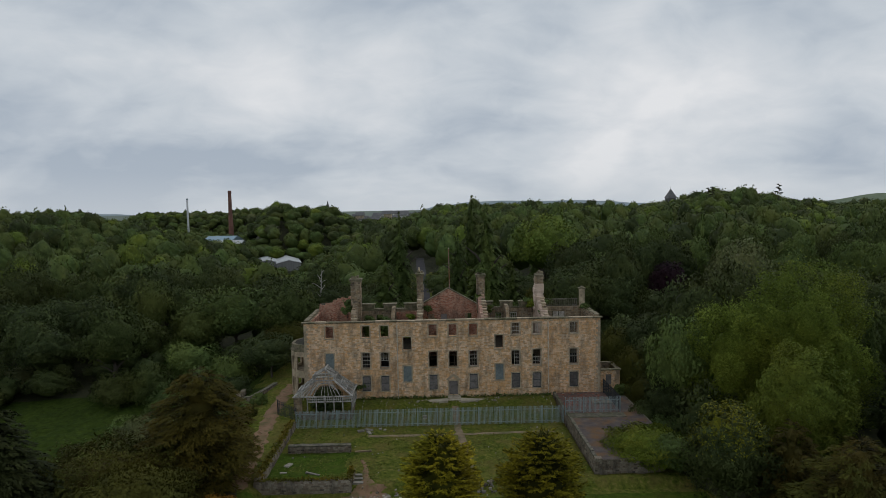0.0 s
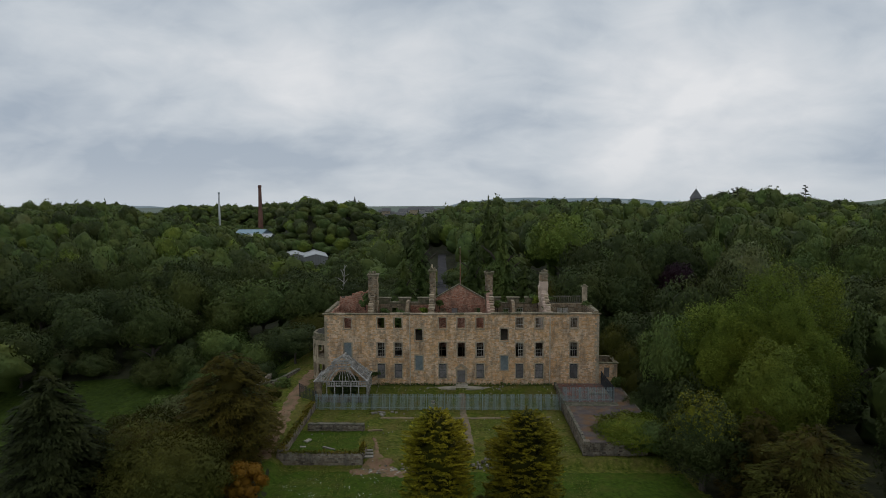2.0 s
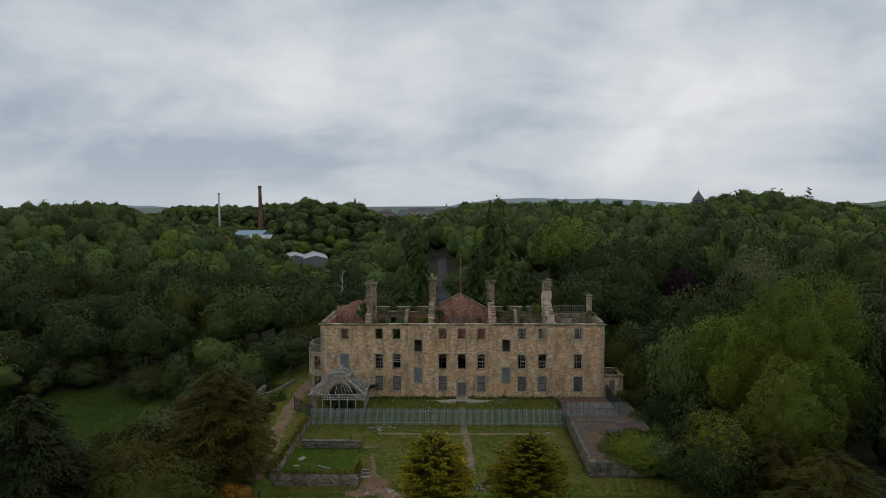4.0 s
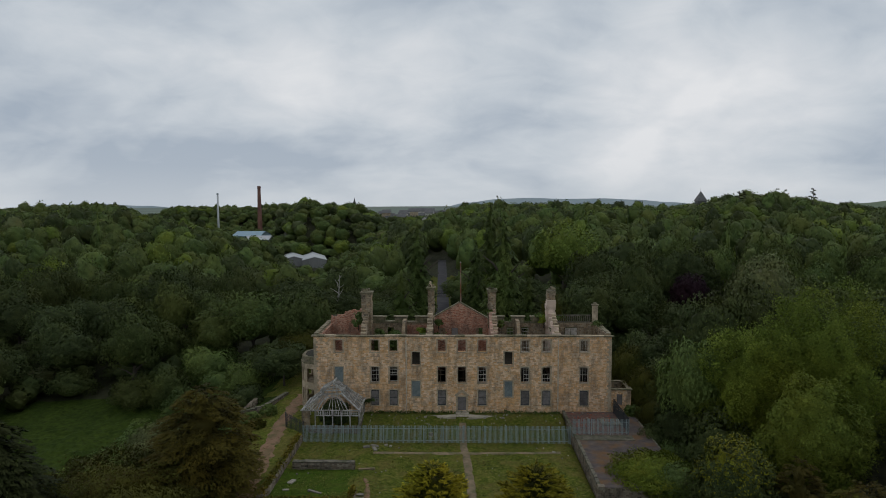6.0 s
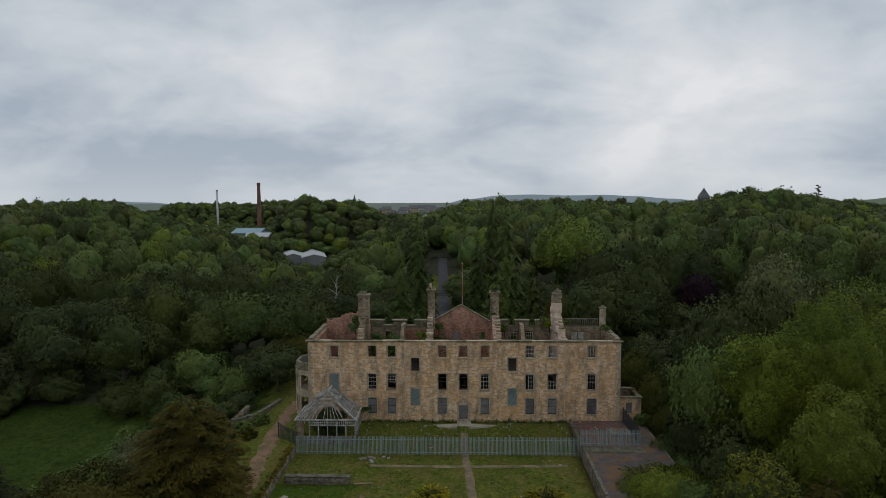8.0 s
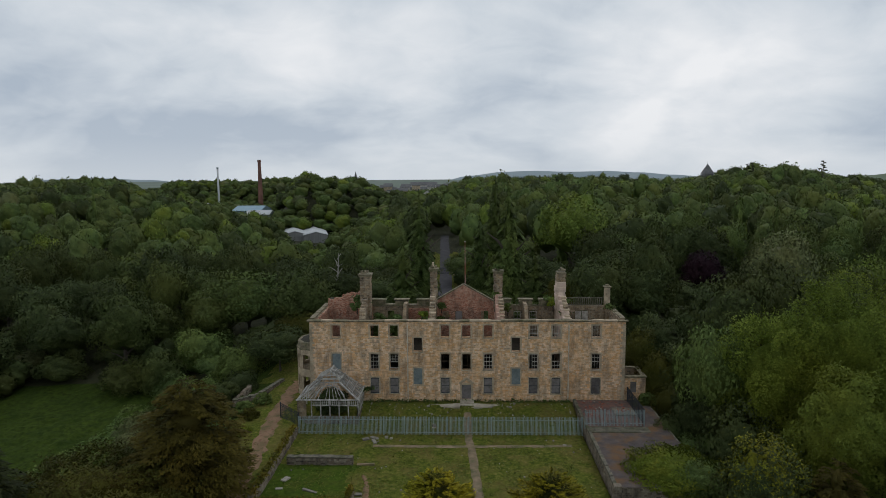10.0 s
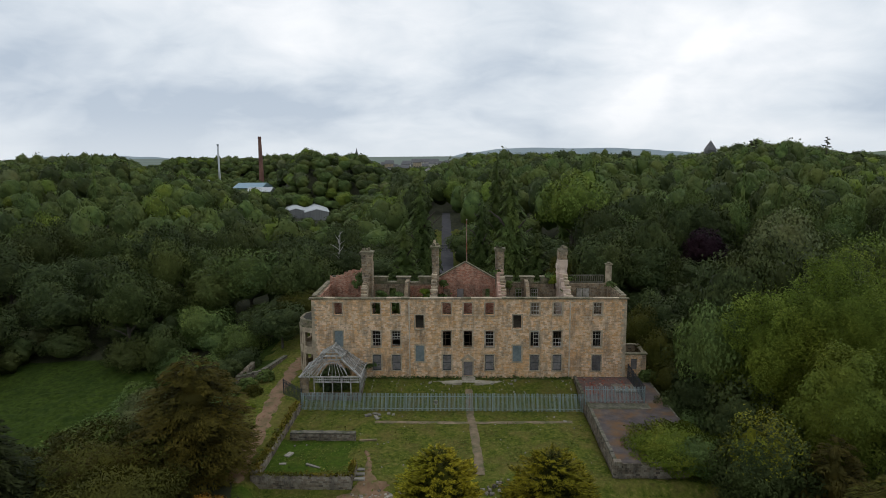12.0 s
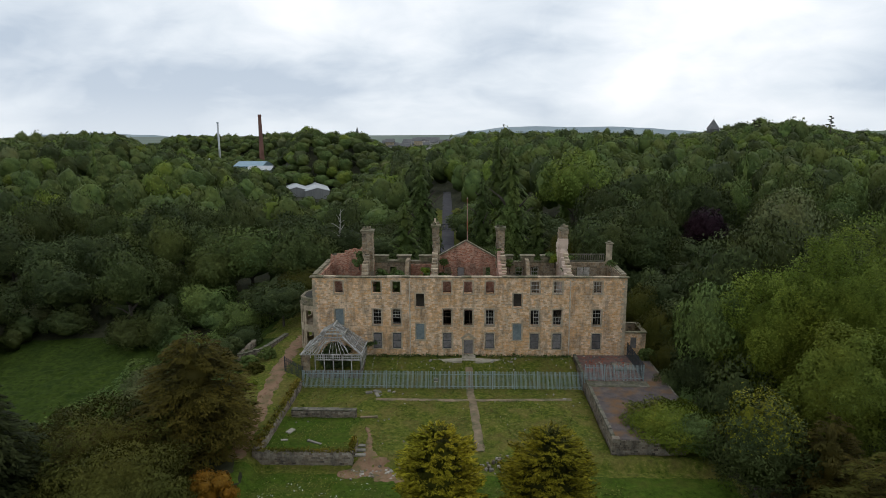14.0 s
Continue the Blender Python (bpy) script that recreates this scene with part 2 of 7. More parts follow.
M_TRIM = material("dressed_sandstone", [(0.28, 0.22, 0.15), (0.47, 0.375, 0.26), (0.54, 0.44, 0.31)], 1.6, bump=0.3, second=(0.17, 0.145, 0.10), second_scale=0.7)
M_COPING = material("lichened_coping", [(0.09, 0.08, 0.055), (0.22, 0.185, 0.125), (0.31, 0.26, 0.165)], 2.2, bump=0.4, second=(0.08, 0.085, 0.035), second_scale=0.8, second_fac=0.8)
M_CAP = material("dark_wall_coping", [(0.06, 0.055, 0.045), (0.15, 0.135, 0.105), (0.21, 0.185, 0.13)], 2.2, bump=0.4, second=(0.06, 0.065, 0.03), second_scale=0.8, second_fac=0.8)
M_WHITE = material("flaking_white_paint", [(0.26, 0.24, 0.20), (0.46, 0.43, 0.37), (0.58, 0.55, 0.49)], 2.5, rough=0.6, second=(0.24, 0.22, 0.18), second_scale=1.2)
M_OLD_WHITE = material("worn_white_timber", [(0.22, 0.20, 0.175), (0.46, 0.44, 0.40), (0.60, 0.58, 0.54)], 3.0, rough=0.7, second=(0.14, 0.12, 0.095), second_scale=1.4)
M_BLUE = material("faded_blue_board", [(0.14, 0.17, 0.17), (0.20, 0.235, 0.235), (0.17, 0.195, 0.195)], 1.2, rough=0.7, second=(0.09, 0.11, 0.11), second_scale=1.0)
M_GREY_BOARD = material("galvanised_shutter", [(0.125, 0.115, 0.108), (0.195, 0.178, 0.17), (0.155, 0.143, 0.138)], 1.5, rough=0.6, second=(0.07, 0.06, 0.05), second_scale=1.1, per_object=0.3)
M_STEEL = material("galvanised_steel", [(0.25, 0.315, 0.32), (0.34, 0.41, 0.415)], 2.0, rough=0.55, metal=0.3, per_object=0.15)
M_DARK_STEEL = material("dark_painted_steel", [(0.03, 0.033, 0.038), (0.055, 0.06, 0.065)], 3.0, rough=0.6)
M_PIPE = material("drainpipe_paint", [(0.50, 0.42, 0.32), (0.62, 0.55, 0.44)], 2.0, rough=0.6, second=(0.3, 0.2, 0.12), second_scale=1.5)
M_TIMBER = material("rotten_timber", [(0.06, 0.045, 0.03), (0.12, 0.09, 0.06)], 3.0, stretch=(1, 1, 4))
# rotted boards, near black: interior shade is put into the colour
M_DARKENED_FLOOR = material("darkened_rotted_floor", [(0.02, 0.017, 0.013), (0.045, 0.038, 0.028), (0.03, 0.035, 0.016)], 1.0, bump=0.4)
M_GLASS = material("dirty_glass", [(0.05, 0.06, 0.06), (0.10, 0.11, 0.11)], 1.5, rough=0.2)
M_RUST = material("rusty_pole", [(0.22, 0.07, 0.04), (0.32, 0.12, 0.07)], 2.0, rough=0.7, second=(0.5, 0.48, 0.45), second_scale=0.3)
M_ASPHALT = material("old_asphalt", [(0.050, 0.041, 0.042), (0.088, 0.072, 0.068), (0.135, 0.108, 0.088)], 0.9, 8.0, bump=0.4, second=(0.16, 0.085, 0.035), second_scale=0.4, second_fac=0.9)
M_COURT = material("rubble_strewn_court", [(0.055, 0.043, 0.042), (0.115, 0.085, 0.075), (0.19, 0.125, 0.10)], 2.4, 10.0, bump=0.9, bump_scale=7.0, second=(0.20, 0.09, 0.065), second_scale=0.7, second_fac=0.7)
M_DRIVE = material("grey_drive_asphalt", [(0.046, 0.043, 0.048), (0.064, 0.060, 0.065), (0.084, 0.078, 0.08)], 0.5, bump=0.2)
M_CONCRETE = material("weathered_concrete", [(0.16, 0.14, 0.11), (0.26, 0.23, 0.18)], 1.2, bump=0.3, second=(0.09, 0.09, 0.06), second_scale=0.5)
M_PAVING = material("stone_paving", [(0.155, 0.115, 0.07), (0.275, 0.205, 0.13)], 1.5, bump=0.3, per_object=0.25, second=(0.08, 0.09, 0.035), second_scale=0.6, second_fac=0.8)
M_RED_TILE = material("red_rubble", [(0.22, 0.07, 0.045), (0.32, 0.13, 0.09)], 3.0, bump=0.4)
M_STEP = material("worn_step_stone", [(0.28, 0.24, 0.18), (0.44, 0.385, 0.30), (0.50, 0.44, 0.35)], 1.8, bump=0.3, second=(0.20, 0.18, 0.12), second_scale=0.9)
M_PALE_STONE = material("pale_fallen_stone", [(0.20, 0.18, 0.15), (0.33, 0.30, 0.25)], 2.0, bump=0.3, per_object=0.35)
M_SHEETING = material("pale_metal_cladding", [(0.42, 0.43, 0.43), (0.55, 0.56, 0.56)], 0.3, rough=0.6, stretch=(6, 6, 0.2), second=(0.33, 0.34, 0.35), second_scale=0.05)
M_SHED_WALL = material("grey_ribbed_cladding", [(0.22, 0.22, 0.215), (0.30, 0.30, 0.29)], 0.3, rough=0.6, stretch=(6, 6, 0.2), second=(0.17, 0.17, 0.165), second_scale=0.05)
M_BARK = material("bark", [(0.05, 0.04, 0.03), (0.10, 0.085, 0.07)], 4.0, stretch=(1, 1, 0.25), bump=0.6)
M_DEAD = material("bleached_dead_wood", [(0.26, 0.24, 0.21), (0.38, 0.36, 0.33)], 4.0)


def leaf(name, a, b, c, island=0.26, per_object=0.22, translucent=0.1):
    warm = (min(1.0, b[0] * 1.45), b[1] * 1.12, b[2] * 0.8)
    return material(name, [a, b, c], 0.5, 6.0, rough=0.65, island=island, per_object=per_object, translucent=translucent, second=warm, second_scale=0.085, second_fac=0.55, sheen=0.08)


L_OAK = leaf("oak_leaf", (0.0454, 0.0624, 0.0184), (0.0668, 0.0914, 0.0264), (0.0937, 0.1174, 0.0343))
L_DARK = leaf("dark_leaf", (0.0345, 0.0498, 0.0178), (0.0511, 0.0704, 0.0242), (0.072, 0.0913, 0.0279))
L_BRIGHT = leaf("bright_leaf", (0.0729, 0.1063, 0.0196), (0.1074, 0.1518, 0.026), (0.1505, 0.1924, 0.0348))
L_MID = leaf("mid_leaf", (0.0666, 0.1022, 0.0305), (0.0916, 0.1362, 0.0396), (0.1249, 0.1704, 0.0426))
L_GREY = leaf("grey_willow_leaf", (0.0789, 0.0976, 0.0411), (0.1116, 0.1314, 0.0566), (0.1315, 0.1503, 0.0636))
L_SPRUCE = leaf("spruce_needle", (0.0471, 0.0701, 0.0205), (0.0707, 0.1021, 0.0273), (0.1008, 0.1373, 0.0341))
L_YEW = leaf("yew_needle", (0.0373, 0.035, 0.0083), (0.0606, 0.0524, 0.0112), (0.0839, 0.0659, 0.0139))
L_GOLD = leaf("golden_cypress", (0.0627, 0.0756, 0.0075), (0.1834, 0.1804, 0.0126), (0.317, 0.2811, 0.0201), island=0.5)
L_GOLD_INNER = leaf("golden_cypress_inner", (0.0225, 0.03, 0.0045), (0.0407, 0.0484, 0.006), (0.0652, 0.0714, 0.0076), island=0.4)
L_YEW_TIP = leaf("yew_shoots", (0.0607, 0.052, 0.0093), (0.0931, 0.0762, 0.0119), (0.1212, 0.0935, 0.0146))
L_LIME = leaf("yellow_green_shoots", (0.0927, 0.1129, 0.0117), (0.1568, 0.173, 0.0162), (0.2138, 0.2107, 0.0194), island=0.4)
L_ASH = leaf("ash_leaf", (0.0955, 0.139, 0.0228), (0.1499, 0.2038, 0.0302), (0.2135, 0.2642, 0.0426), island=0.35, translucent=0.4)
L_SYCAMORE = leaf("sycamore_leaf", (0.0734, 0.1022, 0.0187), (0.1103, 0.1443, 0.0238), (0.1523, 0.1814, 0.0309), island=0.35, translucent=0.35)
L_NEEDLE = leaf("dark_needle", (0.0179, 0.0234, 0.0082), (0.0287, 0.0359, 0.0111), (0.0403, 0.0484, 0.014))
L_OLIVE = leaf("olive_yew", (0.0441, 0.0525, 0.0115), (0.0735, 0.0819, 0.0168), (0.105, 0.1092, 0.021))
L_ORANGE = leaf("orange_shrub", (0.1225, 0.063, 0.0084), (0.2012, 0.1008, 0.0112), (0.1487, 0.0924, 0.014))
L_COPPER = leaf("copper_beech", (0.0159, 0.0083, 0.0148), (0.0273, 0.0135, 0.0221), (0.0387, 0.0186, 0.0272))
L_BROWN = leaf("bronze_leaf", (0.0401, 0.0466, 0.0086), (0.0596, 0.064, 0.0113), (0.0779, 0.0766, 0.0135))
L_IVY = leaf("ivy_leaf", (0.0889, 0.1265, 0.0171), (0.1372, 0.1815, 0.0222), (0.2091, 0.22, 0.0273))
L_MOSS = leaf("wall_top_plants", (0.063, 0.081, 0.018), (0.135, 0.126, 0.018), (0.216, 0.144, 0.0225))

# mesh helpers --------------------------------------------------------
UP = Vector((0, 0, 1))


def part(name, bm, mat, parent=None, label="", smooth=False):
    """Links a bmesh as one mesh object, under a thing or a part."""
    data = bpy.data.meshes.new(name)
    bmesh.ops.recalc_face_normals(bm, faces=bm.faces)
    bm.to_mesh(data)
    bm.free()
    data.materials.append(mat)
    if smooth:
        data.polygons.foreach_set("use_smooth", [True] * len(data.polygons))
    ob = new(name, data)
    if parent:
        ob.parent = parent
    if label:
        tagged(ob, label)
    return ob


def array_part(name, verts, faces, mat, parent=None, label="", smooth=False, normals=None):
    """Links numpy arrays of vertices and equal-sided faces as one mesh, with soft normals for foliage."""
    data = bpy.data.meshes.new(name)
    verts, faces = np.asarray(verts, dtype=np.float32), np.asarray(faces, dtype=np.int32)
    n, k = faces.shape
    data.vertices.add(len(verts))
    data.vertices.foreach_set("co", verts.ravel())
    data.loops.add(n * k)
    data.loops.foreach_set("vertex_index", faces.ravel())
    data.polygons.add(n)
    data.polygons.foreach_set("loop_start", np.arange(0, n * k, k, dtype=np.int32))
    data.update(calc_edges=True)
    data.materials.append(mat)
    if smooth or normals is not None:
        data.polygons.foreach_set("use_smooth", [True] * n)
    if normals is not None:
        soft = data.attributes.new("custom_normal", "FLOAT_VECTOR", "POINT")
        soft.data.foreach_set("vector", np.asarray(normals, dtype=np.float32).ravel())
        data.update()
    ob = new(name, data)
    if parent:
        ob.parent = parent
    if label:
        tagged(ob, label)
    return ob


def thing(name, label, category, at=(0, 0, 0), group="", kind=""):
    ob = new(name)
    ob.location = at
    return tagged(ob, label, category, group, kind)


def box(bm, x0, x1, y0, y1, z0, z1, bevel=0.0):
    vs = [bm.verts.new((x, y, z)) for z in (z0, z1) for x, y in ((x0, y0), (x1, y0), (x1, y1), (x0, y1))]
    fs = [bm.faces.new([vs[i] for i in f]) for f in ((3, 2, 1, 0), (4, 5, 6, 7), (0, 1, 5, 4), (1, 2, 6, 5), (2, 3, 7, 6), (3, 0, 4, 7))]
    if bevel:
        edges = list({e for f in fs for e in f.edges})
        bmesh.ops.bevel(bm, geom=edges, offset=bevel, segments=1, affect="EDGES")
    return bm


def bar(bm, a, b, w, d=None):
    """A bar of square section from a to b."""
    a, b = Vector(a), Vector(b)
    way = (b - a).normalized()
    side = way.cross(UP)
    side = side.normalized() if side.length > 1e-4 else Vector((1, 0, 0))
    top = side.cross(way)
    d = d or w
    ring = [[bm.verts.new(p + side * (sx * w / 2) + top * (sy * d / 2)) for sx, sy in ((-1, -1), (1, -1), (1, 1), (-1, 1))] for p in (a, b)]
    for k in range(4):
        bm.faces.new((ring[0][k], ring[0][(k + 1) % 4], ring[1][(k + 1) % 4], ring[1][k]))
    bm.faces.new(ring[0][::-1])
    bm.faces.new(ring[1])
    return bm


def prism(bm, outline, lower, upper):
    """An upright prism over an outline of (x, y)."""
    lo = [bm.verts.new((x, y, lower)) for x, y in outline]
    hi = [bm.verts.new((x, y, upper)) for x, y in outline]
    n = len(outline)
    for k in range(n):
        bm.faces.new((lo[k], lo[(k + 1) % n], hi[(k + 1) % n], hi[k]))
    bm.faces.new(lo[::-1])
    bm.faces.new(hi)
    return bm


def tube(bm, points, radii, sides=8):
    """A tapering tube along points."""
    rings = []
    for i, p in enumerate(points):
        p = Vector(p)
        way = (Vector(points[min(i + 1, len(points) - 1)]) - Vector(points[max(i - 1, 0)])).normalized()
        side = way.cross(Vector((0.3, 1, 0.1))).normalized()
        top = side.cross(way)
        rings.append([bm.verts.new(p + (side * math.cos(a) + top * math.sin(a)) * radii[i]) for a in (2 * math.pi * k / sides for k in range(sides))])
    for lo, hi in zip(rings, rings[1:]):
        for k in range(sides):
            bm.faces.new((lo[k], lo[(k + 1) % sides], hi[(k + 1) % sides], hi[k]))
    bm.faces.new(rings[0][::-1])
    bm.faces.new(rings[-1])
    return bm


def wall_mesh(x0, x1, z0, z1, thick, openings):
    """A wall in the plane y = 0 .. thick (local) with real openings (x0, x1, z0, z1) through it."""
    bm = bmesh.new()
    xs = sorted({x0, x1, *[v for o in openings for v in o[:2]]})
    zs = sorted({z0, z1, *[v for o in openings for v in o[2:4]]})

    def is_open(xa, xb, za, zb):
        xm, zm = (xa + xb) / 2, (za + zb) / 2
        return any(o[0] < xm < o[1] and o[2] < zm < o[3] for o in openings)

    solid = {(i, k): not is_open(xs[i], xs[i + 1], zs[k], zs[k + 1]) for i in range(len(xs) - 1) for k in range(len(zs) - 1)}
    cache = {}

    def v(x, y, z):
        key = (round(x, 4), round(y, 4), round(z, 4))
        if key not in cache:
            cache[key] = bm.verts.new((x, y, z))
        return cache[key]

    for (i, k), full in solid.items():
        if not full:
            continue
        a, b, c, d = xs[i], xs[i + 1], zs[k], zs[k + 1]
        bm.faces.new((v(a, 0, c), v(b, 0, c), v(b, 0, d), v(a, 0, d)))
        bm.faces.new((v(a, thick, d), v(b, thick, d), v(b, thick, c), v(a, thick, c)))
        if not solid.get((i - 1, k), False):
            bm.faces.new((v(a, 0, c), v(a, 0, d), v(a, thick, d), v(a, thick, c)))
        if not solid.get((i + 1, k), False):
            bm.faces.new((v(b, 0, d), v(b, 0, c), v(b, thick, c), v(b, thick, d)))
        if not solid.get((i, k - 1), False):
            bm.faces.new((v(b, 0, c), v(a, 0, c), v(a, thick, c), v(b, thick, c)))
        if not solid.get((i, k + 1), False):
            bm.faces.new((v(a, 0, d), v(b, 0, d), v(b, thick, d), v(a, thick, d)))
    return bm


# ground --------------------------------------------------------------
def step(a, b, x):
    u = np.clip((np.asarray(x, dtype=float) - a) / (b - a), 0, 1)
    return u * u * (3 - 2 * u)


def mixv(a, b, f):
    return a + (b - a) * f


def ground_height(x, y):
    """Height of the ground: lawn and banks round the house, the meadow and valley to the west, wooded hills beyond."""
    x, y = np.asarray(x, dtype=float), np.asarray(y, dtype=float)
    lawn = mixv(-0.55, -1.7, step(-1.2, -6.5, y))
    lawn = mixv(lawn, -2.5, step(-24.6, -25.6, y))
    lawn = mixv(lawn, -5.5, step(-30, -75, y))
    west = mixv(-0.55, -1.3, step(-2, -20, y))
    west = mixv(west, -5.5, step(-24, -60, y))
    z = mixv(west, lawn, step(-20.9, -20.5, x))
    # the meadow below the track
    z = mixv(z, -7.5 - 1.5 * step(-50, -90, x), step(-25.5, -48, x))
    # ground east of the terrace falls a little
    z = mixv(z, -3.5, step(22, 32, x) * (1 - step(0, 30, y)))
    d = np.maximum(y + 81, 20)
    t = x / d
    # behind the house: the drive's gentle rise, the wooded hill to the east, the valley and its far side to the west
    back = step(12, 60, y)
    far = step(60, 330, y)
    zb = mixv(-1.5, 4, step(40, 260, y))
    zb = zb + far * (5.5 * step(-0.03, 0.05, t) - 4 * step(0.2, 0.31, t) + 10.5 * np.exp(-((t - 0.475) / 0.1) ** 2) - 2.0 * step(0.52, 0.65, t))
    dale = step(-0.07, -0.2, t) * (8 * step(20, 120, y) + 19 * step(90, 270, y))
    dale = dale * (1 - 0.95 * step(410, 520, y) * step(-0.31, -0.25, t))
    spur = np.interp(t, (-0.60, -0.50, -0.45, -0.41, -0.37, -0.335, -0.29, -0.24, -0.18), (31.0, 30.0, 27.0, 23.0, 19.5, 16.0, 9.5, 2.5, 0.0))
    west_hill = spur * step(90, 270, y) * (1 - 0.8 * step(290, 400, y) * step(-0.56, -0.47, t))
    brae = 9 * step(400, 520, y) * step(-0.31, -0.25, t) * (1 - step(-0.19, -0.11, t))
    zb = zb - dale + west_hill + brae - 5 * step(300, 420, y) * step(-0.15, -0.11, t) * (1 - step(-0.05, -0.01, t))
    knoll = 24 * step(720, 800, y) * (1 - step(-0.30, -0.26, t)) * step(-0.52, -0.45, t)
    zb = mixv(zb + knoll, -14.0, step(880, 1100, y))
    z = mixv(z, zb, back)
    return z


def build_ground():
    """One sheet of ground, fine near the house and coarse towards the horizon."""
    xs = np.concatenate([np.linspace(-2500, -420, 14), np.linspace(-400, -70, 56), np.linspace(-65, -30, 36), np.linspace(-29.5, 40, 120), np.linspace(43, 400, 60), np.linspace(440, 2500, 14)])
    ys = np.concatenate([np.linspace(-320, -90, 12), np.linspace(-85, -32, 36), np.linspace(-31, 12, 96), np.linspace(14, 400, 70), np.linspace(420, 900, 30), np.linspace(1000, 3500, 14)])
    gx, gy = np.meshgrid(xs, ys)
    gz = ground_height(gx, gy)
    near = (np.abs(gx + 3) < 40) & (gy > -85) & (gy < 15)
    rough = 0.05 * np.sin(gx * 1.7 + 0.6 * gy) * np.cos(gy * 1.3) + 0.04 * np.sin(gx * 3.9) * np.sin(gy * 3.1 + gx)
    gz = gz + np.where(near, rough, rough * 6)
    gz = np.where((gx > 14.2) & (gx < 21.2) & (gy > -23.4) & (gy < 0), gz - 0.8, gz)
    verts = np.stack([gx.ravel(), gy.ravel(), gz.ravel()], axis=1)
    nx, ny = len(xs), len(ys)
    idx = np.arange(nx * ny).reshape(ny, nx)
    faces = np.stack([idx[:-1, :-1].ravel(), idx[:-1, 1:].ravel(), idx[1:, 1:].ravel(), idx[1:, :-1].ravel()], axis=1)
    ob = array_part("ground", verts, faces, M_GRASS, smooth=True)
    ob.data.materials.append(M_MEADOW)
    ob.data.materials.append(M_SHADED_LITTER)
    cx = verts[faces][:, :, 0].mean(axis=1)
    cy = verts[faces][:, :, 1].mean(axis=1)
    edge = 2.0 * np.sin(cy * 0.35) + 1.2 * np.sin(cy * 1.1)
    slot = np.where(cx < -29.5 + edge, 1, 0)
    # litter under the woods, dark so that gaps between trees read as shade
    slot = np.where((cx > 24.5 + 0.5 * edge) | (cy > 30 + edge) | ((cx < -26) & (cy > 24 + edge)), 2, slot)
    slot = np.where((np.abs(cx + 5.5) < 9) & (cy > 80) & (cy < 140), 0, slot)
    ob.data.materials.append(M_HAZED_LAND)
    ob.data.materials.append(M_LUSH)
    # land beyond 900 m takes the colour with haze mixed in
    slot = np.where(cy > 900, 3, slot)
    slot = np.where((cx > -20.6) & (cx < -11.9 + 0.35 * edge) & (cy > -25) & (cy < -16.1), 4, slot)
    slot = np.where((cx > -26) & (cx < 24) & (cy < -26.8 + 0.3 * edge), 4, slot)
    ob.data.polygons.foreach_set("material_index", slot.astype(np.int32))
    return tagged(ob, "uneven unmown grass with bare earth patches", "ground", kind="structure")


M_GRASS = material("rough_grass", [(0.033, 0.044, 0.007), (0.073, 0.096, 0.014), (0.118, 0.132, 0.021), (0.21, 0.178, 0.055)], 2.6, 15.0, rough=0.9, bump=1.0, bump_scale=9.0, bump_distance=0.12, second=(0.175, 0.125, 0.045), second_scale=0.4, second_fac=0.5, sheen=0.06)
M_MEADOW = material("lush_meadow_grass", [(0.018, 0.030, 0.005), (0.037, 0.058, 0.009), (0.060, 0.086, 0.013)], 1.3, 14.0, rough=0.9, bump=1.0, bump_scale=4.0, bump_distance=0.2, second=(0.022, 0.040, 0.007), second_scale=0.25, second_fac=0.6, sheen=0.06)
M_LUSH = material("lush_lawn", [(0.028, 0.048, 0.006), (0.054, 0.092, 0.010), (0.080, 0.122, 0.014)], 2.2, 14.0, rough=0.9, bump=1.0, bump_scale=8.0, bump_distance=0.14, second=(0.10, 0.10, 0.022), second_scale=0.5, second_fac=0.45, sheen=0.06)
# farmland greyed and paled: distance haze is put into the base colour
M_HAZED_LAND = material("hazed_farmland", [(0.12, 0.15, 0.12), (0.16, 0.19, 0.15)], 0.004, 4.0, rough=1.0)
# leaf litter and soil, with tree shade painted into the dark tone
M_SHADED_LITTER = material("shaded_woodland_floor", [(0.018, 0.020, 0.009), (0.032, 0.034, 0.014), (0.05, 0.046, 0.02)], 0.6, 8.0, rough=0.95, bump=0.6)
M_DIRT = material("bare_earth", [(0.15, 0.080, 0.045), (0.25, 0.15, 0.09), (0.20, 0.118, 0.068)], 1.6, bump=0.6, second=(0.07, 0.08, 0.022), second_scale=0.8, second_fac=0.7)
build_ground()


def g(x, y):
    return float(ground_height(x, y))


def ribbon(name, label, centre, width, mat, lift=0.06, wobble=0.2, kind="structure", category="path", across=5):
    """A strip of path laid on the ground along a centre line, with uneven edges."""
    verts, n = [], len(centre)
    for i, (x, y) in enumerate(centre):
        xa, ya = centre[max(i - 1, 0)]
        xb, yb = centre[min(i + 1, n - 1)]
        ln = math.hypot(xb - xa, yb - ya)
        nx, ny = -(yb - ya) / ln, (xb - xa) / ln
        w = width[i] if isinstance(width, list) else width
        for k in range(across):
            u = (k / (across - 1) - 0.5) * (w + random.uniform(-wobble, wobble))
            px, py = x + nx * u, y + ny * u
            verts.append((px, py, g(px, py) + lift - (0.09 if k in (0, across - 1) else 0)))
    faces = [(i * across + k, i * across + k + 1, (i + 1) * across + k + 1, (i + 1) * across + k) for i in range(n - 1) for k in range(across - 1)]
    return tagged(array_part(name, verts, faces, mat, smooth=True), label, category, kind=kind)


